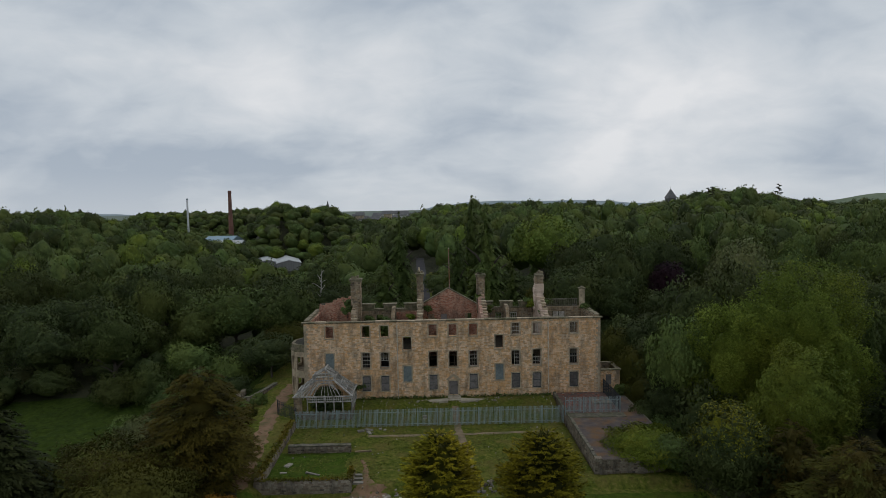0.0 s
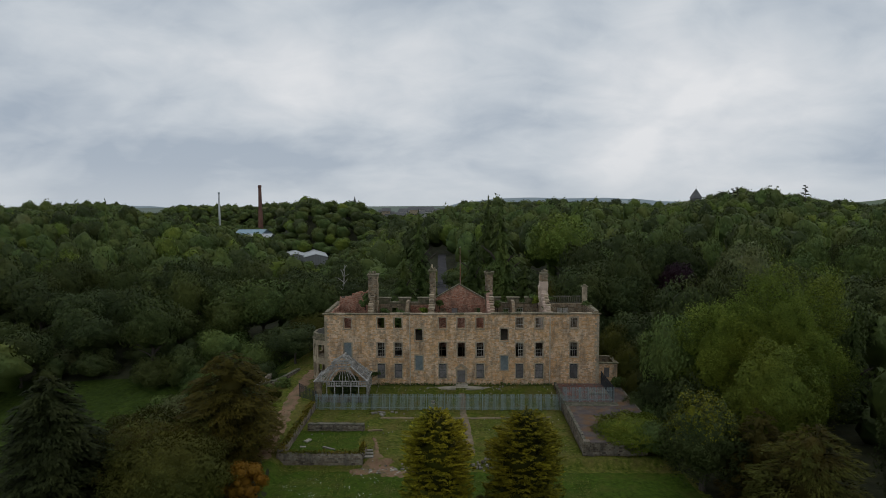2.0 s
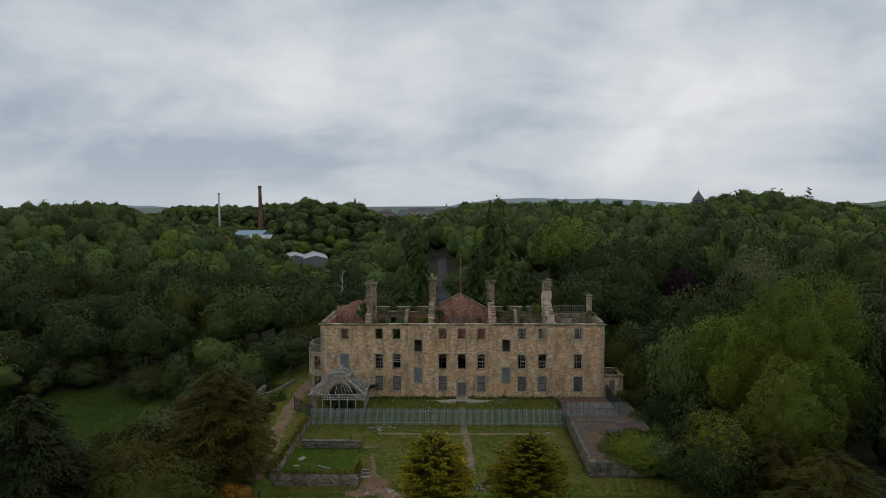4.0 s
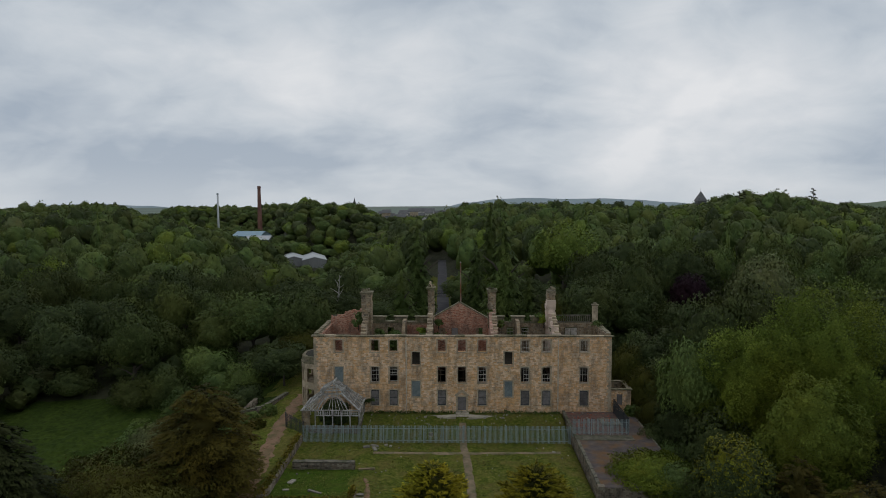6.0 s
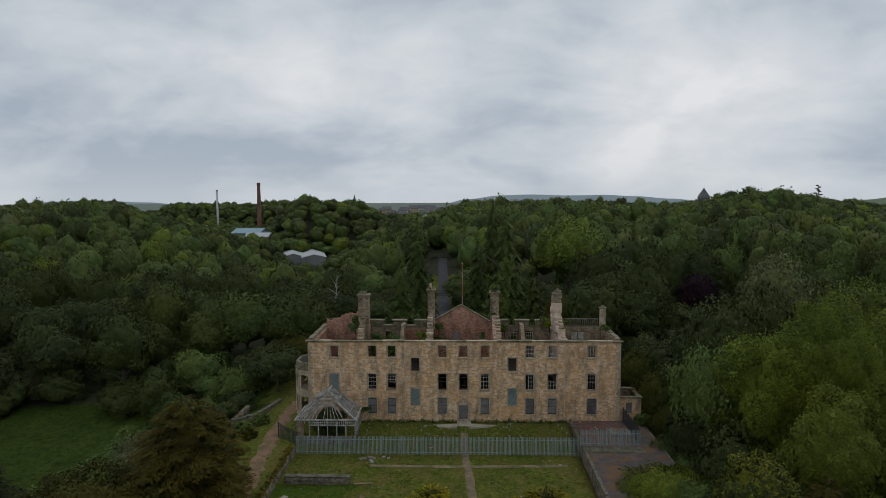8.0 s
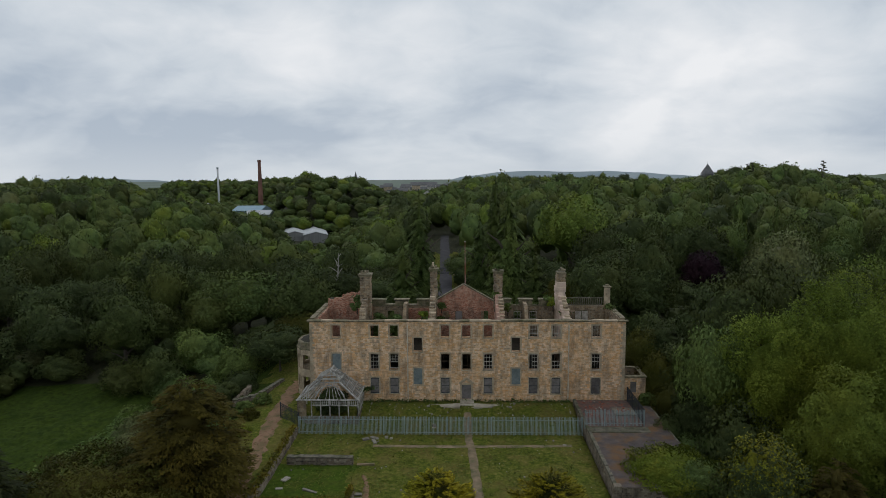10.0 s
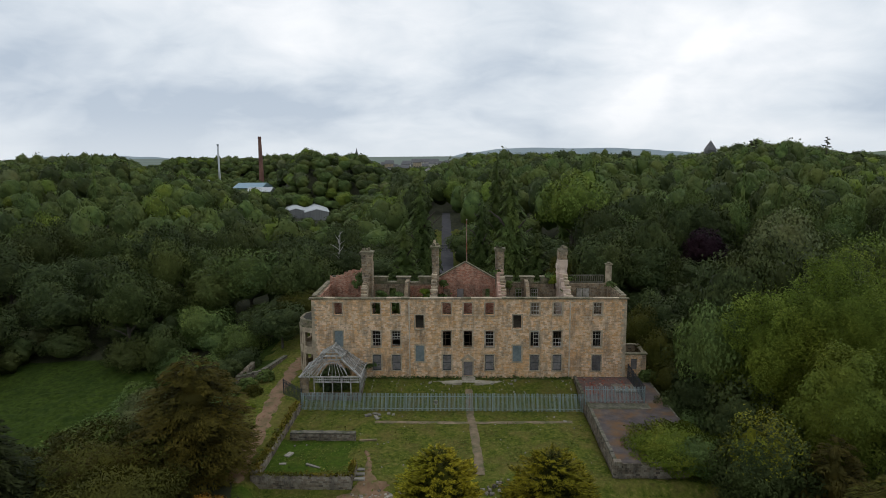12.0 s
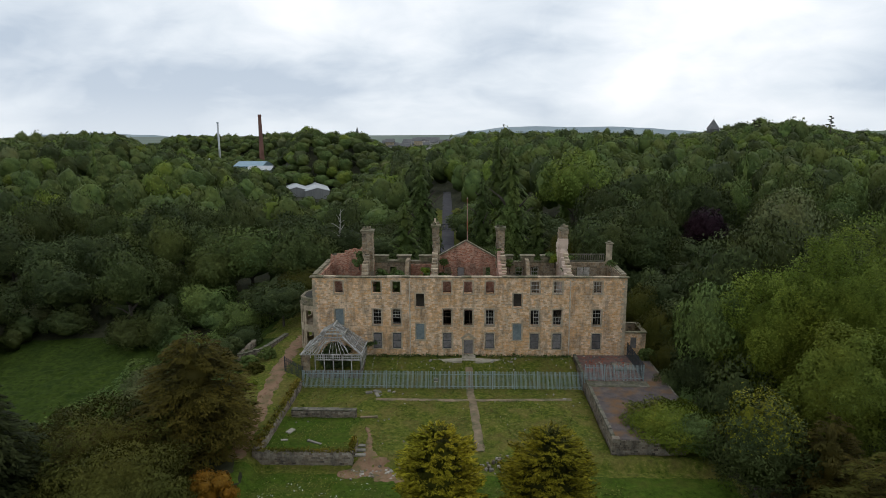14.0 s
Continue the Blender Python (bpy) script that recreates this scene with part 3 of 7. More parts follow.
def curve_points(pts, n):
    """Points along a smooth line through a few places."""
    out = []
    for i in range(n):
        u = i / (n - 1) * (len(pts) - 1)
        k = min(int(u), len(pts) - 2)
        f = u - k
        p0, p1, p2, p3 = pts[max(k - 1, 0)], pts[k], pts[k + 1], pts[min(k + 2, len(pts) - 1)]
        out.append(tuple(0.5 * (2 * b + (c - a) * f + (2 * a - 5 * b + 4 * c - d) * f * f + (3 * b - a - 3 * c + d) * f ** 3) for a, b, c, d in zip(p0, p1, p2, p3)))
    return out


# the house -----------------------------------------------------------
BASE, EAVE, HALF, DEEP, THICK = -0.6, 10.3, 20.7, 9.6, 0.7
COLS = {"c1": -17.2, "c2": -12.15, "c3": -9.55, "s1": -6.4, "c4": -2.8, "c5": 0.0, "c6": 2.85, "s2": 6.5, "c7": 8.8, "c8": 11.75, "c9": 16.95}
TOP, MID, LOW = (8.1, 9.75), (3.75, 5.95), (0.55, 2.65)
house = thing("mansion", "roofless derelict sandstone mansion of three storeys", "house", (0, 0, 0))

WINDOWS = []
for key in ("c1", "c2", "c3", "c4", "c5", "c6", "c7", "c8", "c9"):
    WINDOWS.append((key, *TOP, {"c7": "sash", "c8": "sash", "c9": "sash"}.get(key, "open")))
    WINDOWS.append((key, *MID, {"c1": "blue", "c2": "sash", "c3": "half", "c4": "bars", "c5": "bars", "c6": "sash", "c7": "broken", "c8": "lower", "c9": "sash"}[key]))
    if key not in ("c5", "c1"):
        WINDOWS.append((key, *LOW, "shutter"))
for key in ("s1", "s2"):
    WINDOWS.append((key, 6.2, 8.1, "open"))
    WINDOWS.append((key, 1.75, 3.95, "blue"))
WIDE = 1.1
front_open = [(COLS[k] - WIDE / 2, COLS[k] + WIDE / 2, a, b) for k, a, b, _ in WINDOWS]
DOOR = (-0.6, 0.6, BASE + 0.35, 1.7)
wall_front = part("front_wall", wall_mesh(-HALF, HALF, BASE, EAVE, THICK, front_open + [DOOR]), M_STONE, house, "coursed honey-coloured sandstone wall with orange stains")


def ring_frame(x0, x1, z0, z1, w, y0, y1):
    bm = bmesh.new()
    box(bm, x0 - w, x0, y0, y1, z0 - 0.0, z1 + w)
    box(bm, x1, x1 + w, y0, y1, z0 - 0.0, z1 + w)
    box(bm, x0, x1, y0, y1, z1, z1 + w)
    return bm


def sash(x0, x1, z0, z1, cols=3, rows=4, y=0.16, bar_w=0.045, skip=()):
    """Glazing bars of a sash window; skip names the panes whose bars are gone."""
    bm = bmesh.new()
    e = 0.07
    box(bm, x0, x0 + e, y, y + 0.07, z0, z1)
    box(bm, x1 - e, x1, y, y + 0.07, z0, z1)
    box(bm, x0 + e, x1 - e, y, y + 0.07, z0, z0 + e)
    box(bm, x0 + e, x1 - e, y, y + 0.07, z1 - e, z1)
    for k in range(1, cols):
        if ("v", k) in skip:
            continue
        x = x0 + (x1 - x0) * k / cols
        box(bm, x - bar_w / 2, x + bar_w / 2, y + 0.01, y + 0.05, z0 + e, z1 - e)
    for k in range(1, rows):
        if ("h", k) in skip:
            continue
        z = z0 + (z1 - z0) * k / rows
        h = bar_w * (1.6 if k == rows // 2 else 1)
        box(bm, x0 + e, x1 - e, y + 0.005, y + 0.055, z - h / 2, z + h / 2)
    return bm


for key, za, zb, kind in WINDOWS:
    xa, xb = COLS[key] - WIDE / 2, COLS[key] + WIDE / 2
    win = part("window", ring_frame(xa, xb, za, zb, 0.17, -0.03, 0.05), M_TRIM, house, "dressed stone window surround")
    sill = bmesh.new()
    box(sill, xa - 0.2, xb + 0.2, -0.1, 0.12, za - 0.14, za, 0.015)
    part("sill", sill, M_TRIM, win)
    if kind == "sash":
        part("sash_frame", sash(xa, xb, za, zb, 3, 4 if zb - za > 2 else 3, skip=() if key != "c9" else (("h", 1),)), M_WHITE, win, "white-painted sash with broken panes")
    elif kind == "half":
        part("sash_frame", sash(xa, xb, za + 1.0, zb, 3, 3), M_WHITE, win, "white-painted upper sash, lower sash gone")
        rail = bmesh.new()
        bar(rail, (xa, 0.2, za + 0.25), (xb, 0.2, za + 0.2), 0.06)
        part("broken_rail", rail, M_WHITE, win)
    elif kind == "broken":
        part("sash_frame", sash(xa + 0.35, xb, za, zb, 2, 4), M_WHITE, win, "white-painted half-broken sash")
        rail = bmesh.new()
        bar(rail, (xa, 0.2, zb - 0.1), (xb, 0.22, zb - 0.16), 0.08)
        part("broken_rail", rail, M_WHITE, win)
    elif kind == "lower":
        part("sash_frame", sash(xa, xb, za, za + 1.15, 3, 2), M_WHITE, win, "white-painted lower sash")
        part("dark_bars", sash(xa, xb, za + 1.15, zb, 3, 1, y=0.2), M_TIMBER, win)
    elif kind == "bars":
        part("dark_bars", sash(xa, xb, za, zb, 3, 4, y=0.25, skip=(("h", 1), ("v", 2)) if key == "c4" else (("h", 2), ("v", 1))), M_TIMBER, win, "bare dark timber sash remains")
    elif kind == "blue":
        bd = bmesh.new()
        box(bd, xa, xb, 0.06, 0.12, za, zb, 0.01)
        part("board", bd, M_BLUE, win, "faded pale blue boarding")
    elif kind == "shutter":
        bd = bmesh.new()
        box(bd, xa + 0.05, xb - 0.05, 0.07, 0.12, za + 0.1, zb - 0.12, 0.01)
        part("board", bd, M_GREY_BOARD, win, "grey steel security shutter")
        fr = bmesh.new()
        box(fr, xa, xa + 0.05, 0.0, 0.13, za, zb)
        box(fr, xb - 0.05, xb, 0.0, 0.13, za, zb)
        box(fr, xa + 0.05, xb - 0.05, 0.0, 0.13, zb - 0.12, zb)
        box(fr, xa + 0.05, xb - 0.05, 0.0, 0.13, za, za + 0.1)
        box(fr, xa + 0.05, xb - 0.05, 0.03, 0.13, (za + zb) / 2 - 0.03, (za + zb) / 2 + 0.03)
        part("shutter_frame", fr, M_DARK_STEEL, win)

# the door with its pointed hood
door = part("door", ring_frame(DOOR[0], DOOR[1], DOOR[2], DOOR[3], 0.22, -0.08, 0.06), M_TRIM, house, "dressed stone door surround with pointed hood")
bm = bmesh.new()
box(bm, DOOR[0], DOOR[1], 0.12, 0.18, DOOR[2], DOOR[3], 0.01)
part("door_leaf", bm, M_GREY_BOARD, door, "grey steel door sheet")
bm = bmesh.new()
for sx in (-1, 1):
    bar(bm, (sx * 0.95, -0.12, 1.95), (sx * 0.1, -0.12, 2.62), 0.16, 0.2)
    bar(bm, (sx * 0.78, -0.06, 1.9), (sx * 0.05, -0.06, 2.4), 0.1, 0.12)
box(bm, -0.1, 0.1, -0.2, 0.0, 2.5, 2.75)
part("door_hood", bm, M_TRIM, door)

# cornice in weathered lengths
x = -HALF - 0.3
while x < HALF + 0.25:
    bm = bmesh.new()
    ln = min(random.uniform(1.1, 2.0), HALF + 0.3 - x)
    dz = random.uniform(-0.035, 0.035)
    back = THICK - random.choice((0.1, 0.2, 0.34))
    box(bm, x + 0.008, x + ln - 0.008, -0.19 + random.uniform(-0.04, 0.05), back, EAVE + 0.05 + dz, EAVE + 0.15 + dz, 0.02)
    box(bm, x + 0.004, x + ln - 0.004, -0.11, 0.0, EAVE - 0.06, EAVE + 0.05 + dz)
    part("cornice_stone", bm, M_TRIM if random.random() < 0.6 else M_COPING, house)
    x += ln

# dressed quoins up the outer corners of the front
for sx in (-1, 1):
    z, k = BASE + 0.02, 0
    while z < EAVE - 0.45:
        bm = bmesh.new()
        ln = (0.62 if k % 2 else 0.38) + random.uniform(-0.05, 0.05)
        xo = sx * (HALF + 0.022)
        box(bm, min(xo, xo - sx * ln), max(xo, xo - sx * ln), -0.022, 0.3, z, z + 0.325, 0.012)
        part("quoin", bm, M_TRIM, house)
        z, k = z + 0.34, k + 1

# side and rear walls
for sx in (-1, 1):
    bm = wall_mesh(THICK, DEEP, BASE, EAVE + (0.15 if sx > 0 else 0.1), THICK, [(6.4, 7.5, 8.0, 9.5), (6.4, 7.5, 3.8, 5.9)] if sx > 0 else [(7.3, 8.3, 8.0, 9.5)])
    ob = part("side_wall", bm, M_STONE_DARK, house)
    ob.matrix_basis = Matrix(((0, -sx, 0, sx * HALF), (1, 0, 0, 0), (0, 0, 1, 0), (0, 0, 0, 1)))
    cp = bmesh.new()
    y = 0.0
    while y < DEEP:
        ln = min(random.uniform(0.8, 1.5), DEEP + 0.1 - y)
        dz = random.uniform(-0.05, 0.05)
        xo = sx * HALF
        box(cp, min(xo + sx * 0.1, xo - sx * (THICK - 0.15)), max(xo + sx * 0.1, xo - sx * (THICK - 0.15)), y + 0.72, y + 0.7 + ln, EAVE + 0.15, EAVE + 0.3 + dz, 0.02)
        y += ln
    part("wall_coping", cp, M_COPING, house)

rear_windows = [(a - 0.5, a + 0.5, 8.15, 9.75) for a in (-10.9, -6.0, -1.2, 3.1, 7.35, 9.6)] + [(15.65, 17.55, 8.15, 9.75)] + [(a - 0.5, a + 0.5, 3.8, 5.9) for a in (-15, -10.9, -6.0, -1.2, 3.1, 7.35, 9.6, 16.6)]
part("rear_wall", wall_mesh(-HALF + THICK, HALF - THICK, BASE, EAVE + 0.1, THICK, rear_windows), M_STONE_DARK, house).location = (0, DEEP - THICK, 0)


def gable_wall(outline, thick, axis):
    """A wall slab from an outline; axis 'y' stands across the house's length, 'x' runs from front to back."""
    bm = bmesh.new()
    sets = []
    for off in (0, thick):
        sets.append([bm.verts.new((u, off, z) if axis == "y" else (off, u, z)) for u, z in outline])
    n = len(outline)
    for k in range(n):
        bm.faces.new((sets[0][k], sets[0][(k + 1) % n], sets[1][(k + 1) % n], sets[1][k]))
    bm.faces.new(sets[0][::-1])
    bm.faces.new(sets[1])
    return bm


def ragged(a, b, n, amount):
    """A broken edge from a to b, in steps."""
    pts = []
    for k in range(n):
        f = k / n
        u, z = mixv(a[0], b[0], f), mixv(a[1], b[1], f)
        dz = random.uniform(-amount, amount)
        pts += [(u, z + dz), (mixv(a[0], b[0], f + 0.85 / n), z + dz + random.uniform(-0.05, 0.05))]
    return pts


# brick lining of the west wing, its broken top rising to the chimney
yr = DEEP - THICK - 0.32
west_top = [(-20.0, 10.9), (-19.9, 11.7)] + ragged((-19.6, 11.6), (-14.9, 12.9), 8, 0.18) + [(-14.5, 12.9)]
part("brick_wall", gable_wall([(-20.0, 3.2), (-13.6, 3.2), (-13.6, 12.4)] + west_top[::-1], 0.3, "y"), M_BRICK, house, "broken red brick inner wall").location = (0, yr, 0)
part("brick_lining", gable_wall([(THICK, 6.2), (yr, 6.2), (yr, 10.4), (THICK, 10.25)], 0.2, "x"), M_BRICK, house, "red brick lining of the west wall").location = (-HALF + THICK + 0.02, 0, 0)
part("brick_lining", wall_mesh(-8.3, -4.9, 6.2, 10.15, 0.3, [(-6.5, -5.5, 8.15, 9.75)]), M_BRICK, house, "red brick lining of the rear wall").location = (0, yr, 0)
# the centre pediment, brick on its inner face, with stone raking copings
ped = wall_mesh(-4.0, 4.4, 3.2, 10.4, 0.3, [(-1.35, -0.3, 8.15, 9.75), (2.35, 3.4, 8.15, 9.75), (-3.2, -2.3, 8.15, 9.75)])
part("brick_wall", ped, M_BRICK, house).location = (-0.2, yr, 0)
part("pediment", gable_wall([(-4.4, 10.4), (4.4, 10.4), (4.4, 11.0), (0.0, 13.5), (-4.4, 11.0)], 0.4, "y"), M_BRICK, house, "red brick gable of the entrance front").location = (-0.3, yr + 0.1, 0)
bm = bmesh.new()
for sx in (-1, 1):
    bar(bm, (sx * 4.7 - 0.3, yr + 0.35, 10.95), (0.04 * sx - 0.3, yr + 0.35, 13.65), 0.7, 0.16)
part("raking_coping", bm, M_COPING, house, "mossy sloping stone copings")
bm = bmesh.new()
box(bm, -1.5, -0.6, yr + 0.1, yr + 0.16, 8.15, 9.7)
part("board", bm, M_GREY_BOARD, house)
# parapet blocks along the rear wall
for xa in (-12.6, -9.3, -6.1, 5.5, 8.6, 11.5):
    bm = bmesh.new()
    box(bm, xa - 0.95, xa + 0.95, DEEP - 0.75, DEEP + 0.1, EAVE + 0.1, EAVE + 0.95 + random.uniform(-0.08, 0.08), 0.04)
    blk = part("parapet_block", bm, M_COPING, house)
    bm = bmesh.new()
    box(bm, xa - 1.1, xa + 1.1, DEEP - 0.85, DEEP + 0.2, EAVE + 1.0, EAVE + 1.15, 0.03)
    part("block_cap", bm, M_COPING, blk)
x = -13.4
while x < 13.4:
    ln = random.uniform(0.7, 1.5)
    if not -4.8 < x < 4.2:
        dz = random.uniform(-0.08, 0.1)
        bm = bmesh.new()
        box(bm, x, x + ln - 0.02, DEEP - 0.8, DEEP + 0.15, EAVE + 0.1, EAVE + 0.3 + dz, 0.03)
        part("coping_stone", bm, M_COPING, house)
    x += ln
# iron balustrade strip on the east and west wings' rear parapets
for xa, xb in ((14.6, 19.6), (-19.8, -17.6)):
    bm = bmesh.new()
    box(bm, xa, xb, DEEP - 0.4, DEEP - 0.2, EAVE + 1.15, EAVE + 1.3)
    box(bm, xa, xb, DEEP - 0.4, DEEP - 0.2, EAVE + 0.12, EAVE + 0.3)
    n = int((xb - xa) / 0.3)
    for k in range(n + 1):
        x = xa + (xb - xa - 0.12) * k / n
        box(bm, x, x + 0.12, DEEP - 0.37, DEEP - 0.23, EAVE + 0.3, EAVE + 1.15)
    part("balustrade", bm, M_CAP, house, "dark weathered stone balustrade")

# cross walls from front to back, their broken heads stepping up to the chimneys
CROSS = [(-13.9, 5.2, 1.45, 1.5, 16.3, M_STONE_DARK, 10.9), (-4.55, 7.4, 0.95, 1.3, 16.4, M_STONE_DARK, 10.7), (4.55, 7.6, 1.2, 1.4, 16.1, M_PLASTER, 10.7), (13.2, 7.0, 1.35, 1.6, 16.3, M_PALE_PLASTER, 10.7)]
for x, y, w, d, top, mat, head in CROSS:
    t = 0.55 if x < 0 else 0.95
    outline = [(THICK, 3.2), (DEEP - THICK, 3.2), (DEEP - THICK, 11.0)] + ragged((DEEP - THICK - 0.2, 11.2), (y + d / 2, 12.6), 3, 0.1) + [(y - d / 2, 12.9)] + ragged((y - d / 2 - 0.1, 12.6), (THICK + 0.3, head - 0.6), 6, 0.2)
    ob = part("cross_wall", gable_wall(outline, t, "x"), mat, house)
    ob.location = (x - t / 2, 0, 0)
    # the broken end of the wall: toothed quoins
    z = 8.0
    while z < 12.4:
        bm = bmesh.new()
        f = max(0.0, (z - head + 0.6) / (13.4 - head))
        yy = mixv(THICK + 0.15, y - d / 2, min(f, 1))
        box(bm, (t / 2 - random.uniform(0.3, 0.5)) if x < 0 else t * random.uniform(0.35, 0.5), t / 2 + random.uniform(0.3, 0.5) if x < 0 else t + random.uniform(0.0, 0.25), yy - random.uniform(0, 0.25), yy + 0.8, z, z + 0.29, 0.03)
        part("quoin", bm, M_TRIM if random.random() < 0.45 else M_STONE_DARK, ob)
        z += 0.3
    # chimney shaft with cap courses and pots' stubs
    bm = bmesh.new()
    slim = 0.32 if mat is M_PALE_PLASTER else 0.05
    box(bm, x - w / 2 + slim, x + w / 2 - 0.1, y - d / 2 + 0.1, y + d / 2 - 0.05, 10.0, top - 0.6)
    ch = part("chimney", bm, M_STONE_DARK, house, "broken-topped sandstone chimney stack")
    z, k = 10.4, 0
    while z < top - 0.9:
        h = 0.36
        jit = 0.045
        bm = bmesh.new()
        broken = 0.0
        if mat is M_PALE_PLASTER:
            # the eastern stack has lost its facing on one side
            jit, broken = 0.1, max(0.0, 0.05 * (z - 13.2)) + (0.12 if 13.4 < z < 14.4 else 0.0)
        box(bm, x - w / 2 + random.uniform(-jit, jit) + broken, x + w / 2 + random.uniform(-jit, jit), y - d / 2 + random.uniform(-jit, jit), y + d / 2, z, z + h - 0.008, 0.015)
        part("stone_course", bm, M_PALE_PLASTER if mat is M_PALE_PLASTER and z < 14 else M_STONE_DARK, ch)
        z += h
    bm = bmesh.new()
    if mat is M_PALE_PLASTER:
        box(bm, x - w / 2 + 0.15, x + w / 2 + 0.05, y - d / 2 - 0.05, y + d / 2 + 0.05, z, z + 0.3, 0.06)
    else:
        box(bm, x - w / 2 - 0.12, x + w / 2 + 0.12, y - d / 2 - 0.12, y + d / 2 + 0.12, z, z + 0.22, 0.03)
        box(bm, x - w / 2 - 0.2, x + w / 2 + 0.2, y - d / 2 - 0.2, y + d / 2 + 0.2, z + 0.22, z + 0.4, 0.03)
    for k in range(5):
        rx, ry = x + random.uniform(-w / 2, w / 2 - 0.3), y + random.uniform(-d / 2, d / 2 - 0.3)
        box(bm, rx, rx + random.uniform(0.25, 0.45), ry, ry + 0.4, z + 0.42, z + random.uniform(0.55, 0.85), 0.04)
    part("chimney_cap", bm, M_COPING, ch)
    if x == -4.55:
        bm = bmesh.new()
        tube(bm, [(x - 0.1, y, z + 0.4), (x - 0.1, y, z + 0.75), (x - 0.1, y, z + 1.25)], [0.2, 0.17, 0.15], 10)
        part("chimney_pot", bm, M_TRIM, ch, "pale clay chimney pot")
for xa in (16.13, 17.07):
    bm = bmesh.new()
    box(bm, xa - 0.42, xa + 0.42, yr + 0.2, yr + 0.26, 8.2, 9.7, 0.01)
    box(bm, xa - 0.3, xa + 0.3, yr + 0.17, yr + 0.2, 8.35, 8.9, 0.01)
    box(bm, xa - 0.3, xa + 0.3, yr + 0.17, yr + 0.2, 9.0, 9.55, 0.01)
    part("shutter_leaf", bm, M_WHITE, house, "weathered white panelled shutter")
for xa, wide in ((9.6, 3), (7.35, 2)):
    part("rear_sash", sash(xa - 0.5, xa + 0.5, 8.15, 9.75, wide, 3, y=yr - 0.25), M_WHITE, house)
# low stubs of partition walls
for x, mat in ((-8.6, M_STONE_DARK), (8.35, M_STONE_DARK)):
    bm = gable_wall([(3.0, 3.2), (DEEP - THICK, 3.2), (DEEP - THICK, 11.1), (6.6, 11.2), (6.2, 11.0), (5.0, 9.6), (3.0, 9.0)], 0.5, "x")
    part("partition_wall", bm, mat, house).location = (x - 0.25, 0, 0)
# thin chimney at the east end
bm = bmesh.new()
box(bm, 19.9, 20.65, DEEP - 0.75, DEEP, EAVE, 13.1, 0.02)
ch = part("chimney", bm, M_TRIM, house, "slender square chimney")
bm = bmesh.new()
box(bm, 19.75, 20.8, DEEP - 0.9, DEEP + 0.15, 13.1, 13.25, 0.03)
box(bm, 20.0, 20.55, DEEP - 0.65, DEEP - 0.1, 13.25, 13.5, 0.1)
part("chimney_cap", bm, M_COPING, ch)
# unbroken floors added inside to block sky light from the windows below
for z in (3.1, 6.12):
    bm = bmesh.new()
    box(bm, -HALF + THICK, HALF - THICK, THICK, DEEP - THICK, z - 0.25, z)
    part("floor", bm, M_DARKENED_FLOOR, house, "rotten boarded floor with weeds, darkened to keep the windows dark")
# drainpipes
for x, mat in ((-7.75, M_PIPE), (13.35, M_PIPE)):
    bm = bmesh.new()
    tube(bm, [(x, -0.12, BASE), (x, -0.12, EAVE - 0.6), (x, -0.05, EAVE - 0.45)], [0.085, 0.085, 0.085], 8)
    for z in (0.8, 3.0, 5.2, 7.4, 9.2):
        box(bm, x - 0.11, x + 0.11, -0.2, 0.0, z, z + 0.1)
    part("drainpipe", bm, mat, house)
# canted bay on the west side
bay = [(-HALF, 1.2), (-22.3, 1.9), (-23.0, 3.1), (-23.0, 5.3), (-22.3, 6.5), (-HALF, 7.2)]
bm = bmesh.new()
for (xa, ya), (xb, yb) in zip(bay, bay[1:]):
    ln = math.hypot(xb - xa, yb - ya)
    op = [(0.3, ln - 0.3, 0.2, 2.3), (0.3, ln - 0.3, 3.3, 5.3)] if ln > 0.9 else []
    piece = wall_mesh(0, ln, BASE, 6.0, 0.25, op)
    m = Matrix.Translation((xa, ya, 0)) @ Matrix.Rotation(math.atan2(yb - ya, xb - xa), 4, "Z")
    piece.transform(m)
    tmp = bpy.data.meshes.new("tmp")
    piece.to_mesh(tmp)
    piece.free()
    bm.from_mesh(tmp)
    bpy.data.meshes.remove(tmp)
bw = part("bay", bm, M_TRIM, house, "two-storey canted stone bay")
for za, zb, grow, name in ((6.0, 6.25, 0.3, "bay_cornice"), (6.25, 6.95, 0.12, "bay_parapet"), (2.7, 2.9, 0.1, "bay_band")):
    bm = bmesh.new()
    cx, cy = -HALF, 4.2
    prism(bm, [(mixv(cx, px, 1 + grow / 2.3) if px < -HALF else px, mixv(cy, py, 1 + grow / 3.0)) for px, py in bay[::-1]], za, zb)
    part(name, bm, M_COPING if za > 5 else M_TRIM, bw)
bm = bmesh.new()
prism(bm, [(px + 0.25 if px < -HALF else px, mixv(4.2, py, 0.86)) for px, py in bay[::-1]], 6.953, 6.96)
part("bay_roof", bm, M_DARKENED_FLOOR, bw)
# flagpole on the entrance front
bm = bmesh.new()
tube(bm, [(-0.1, DEEP + 0.3, 11.0), (-0.1, DEEP + 0.3, 15.0), (-0.1, DEEP + 0.3, 19.6)], [0.085, 0.07, 0.05], 8)
pole = tagged(part("flagpole", bm, M_RUST), "rust-red flagpole fixed to the entrance gable", "flagpole")
bm = bmesh.new()
bmesh.ops.create_icosphere(bm, subdivisions=1, radius=0.1, matrix=Matrix.Translation((-0.1, DEEP + 0.3, 19.65)))
part("finial", bm, M_WHITE, pole)
bm = bmesh.new()
box(bm, -0.35, 0.15, DEEP - 0.2, DEEP + 0.45, 10.9, 11.05)
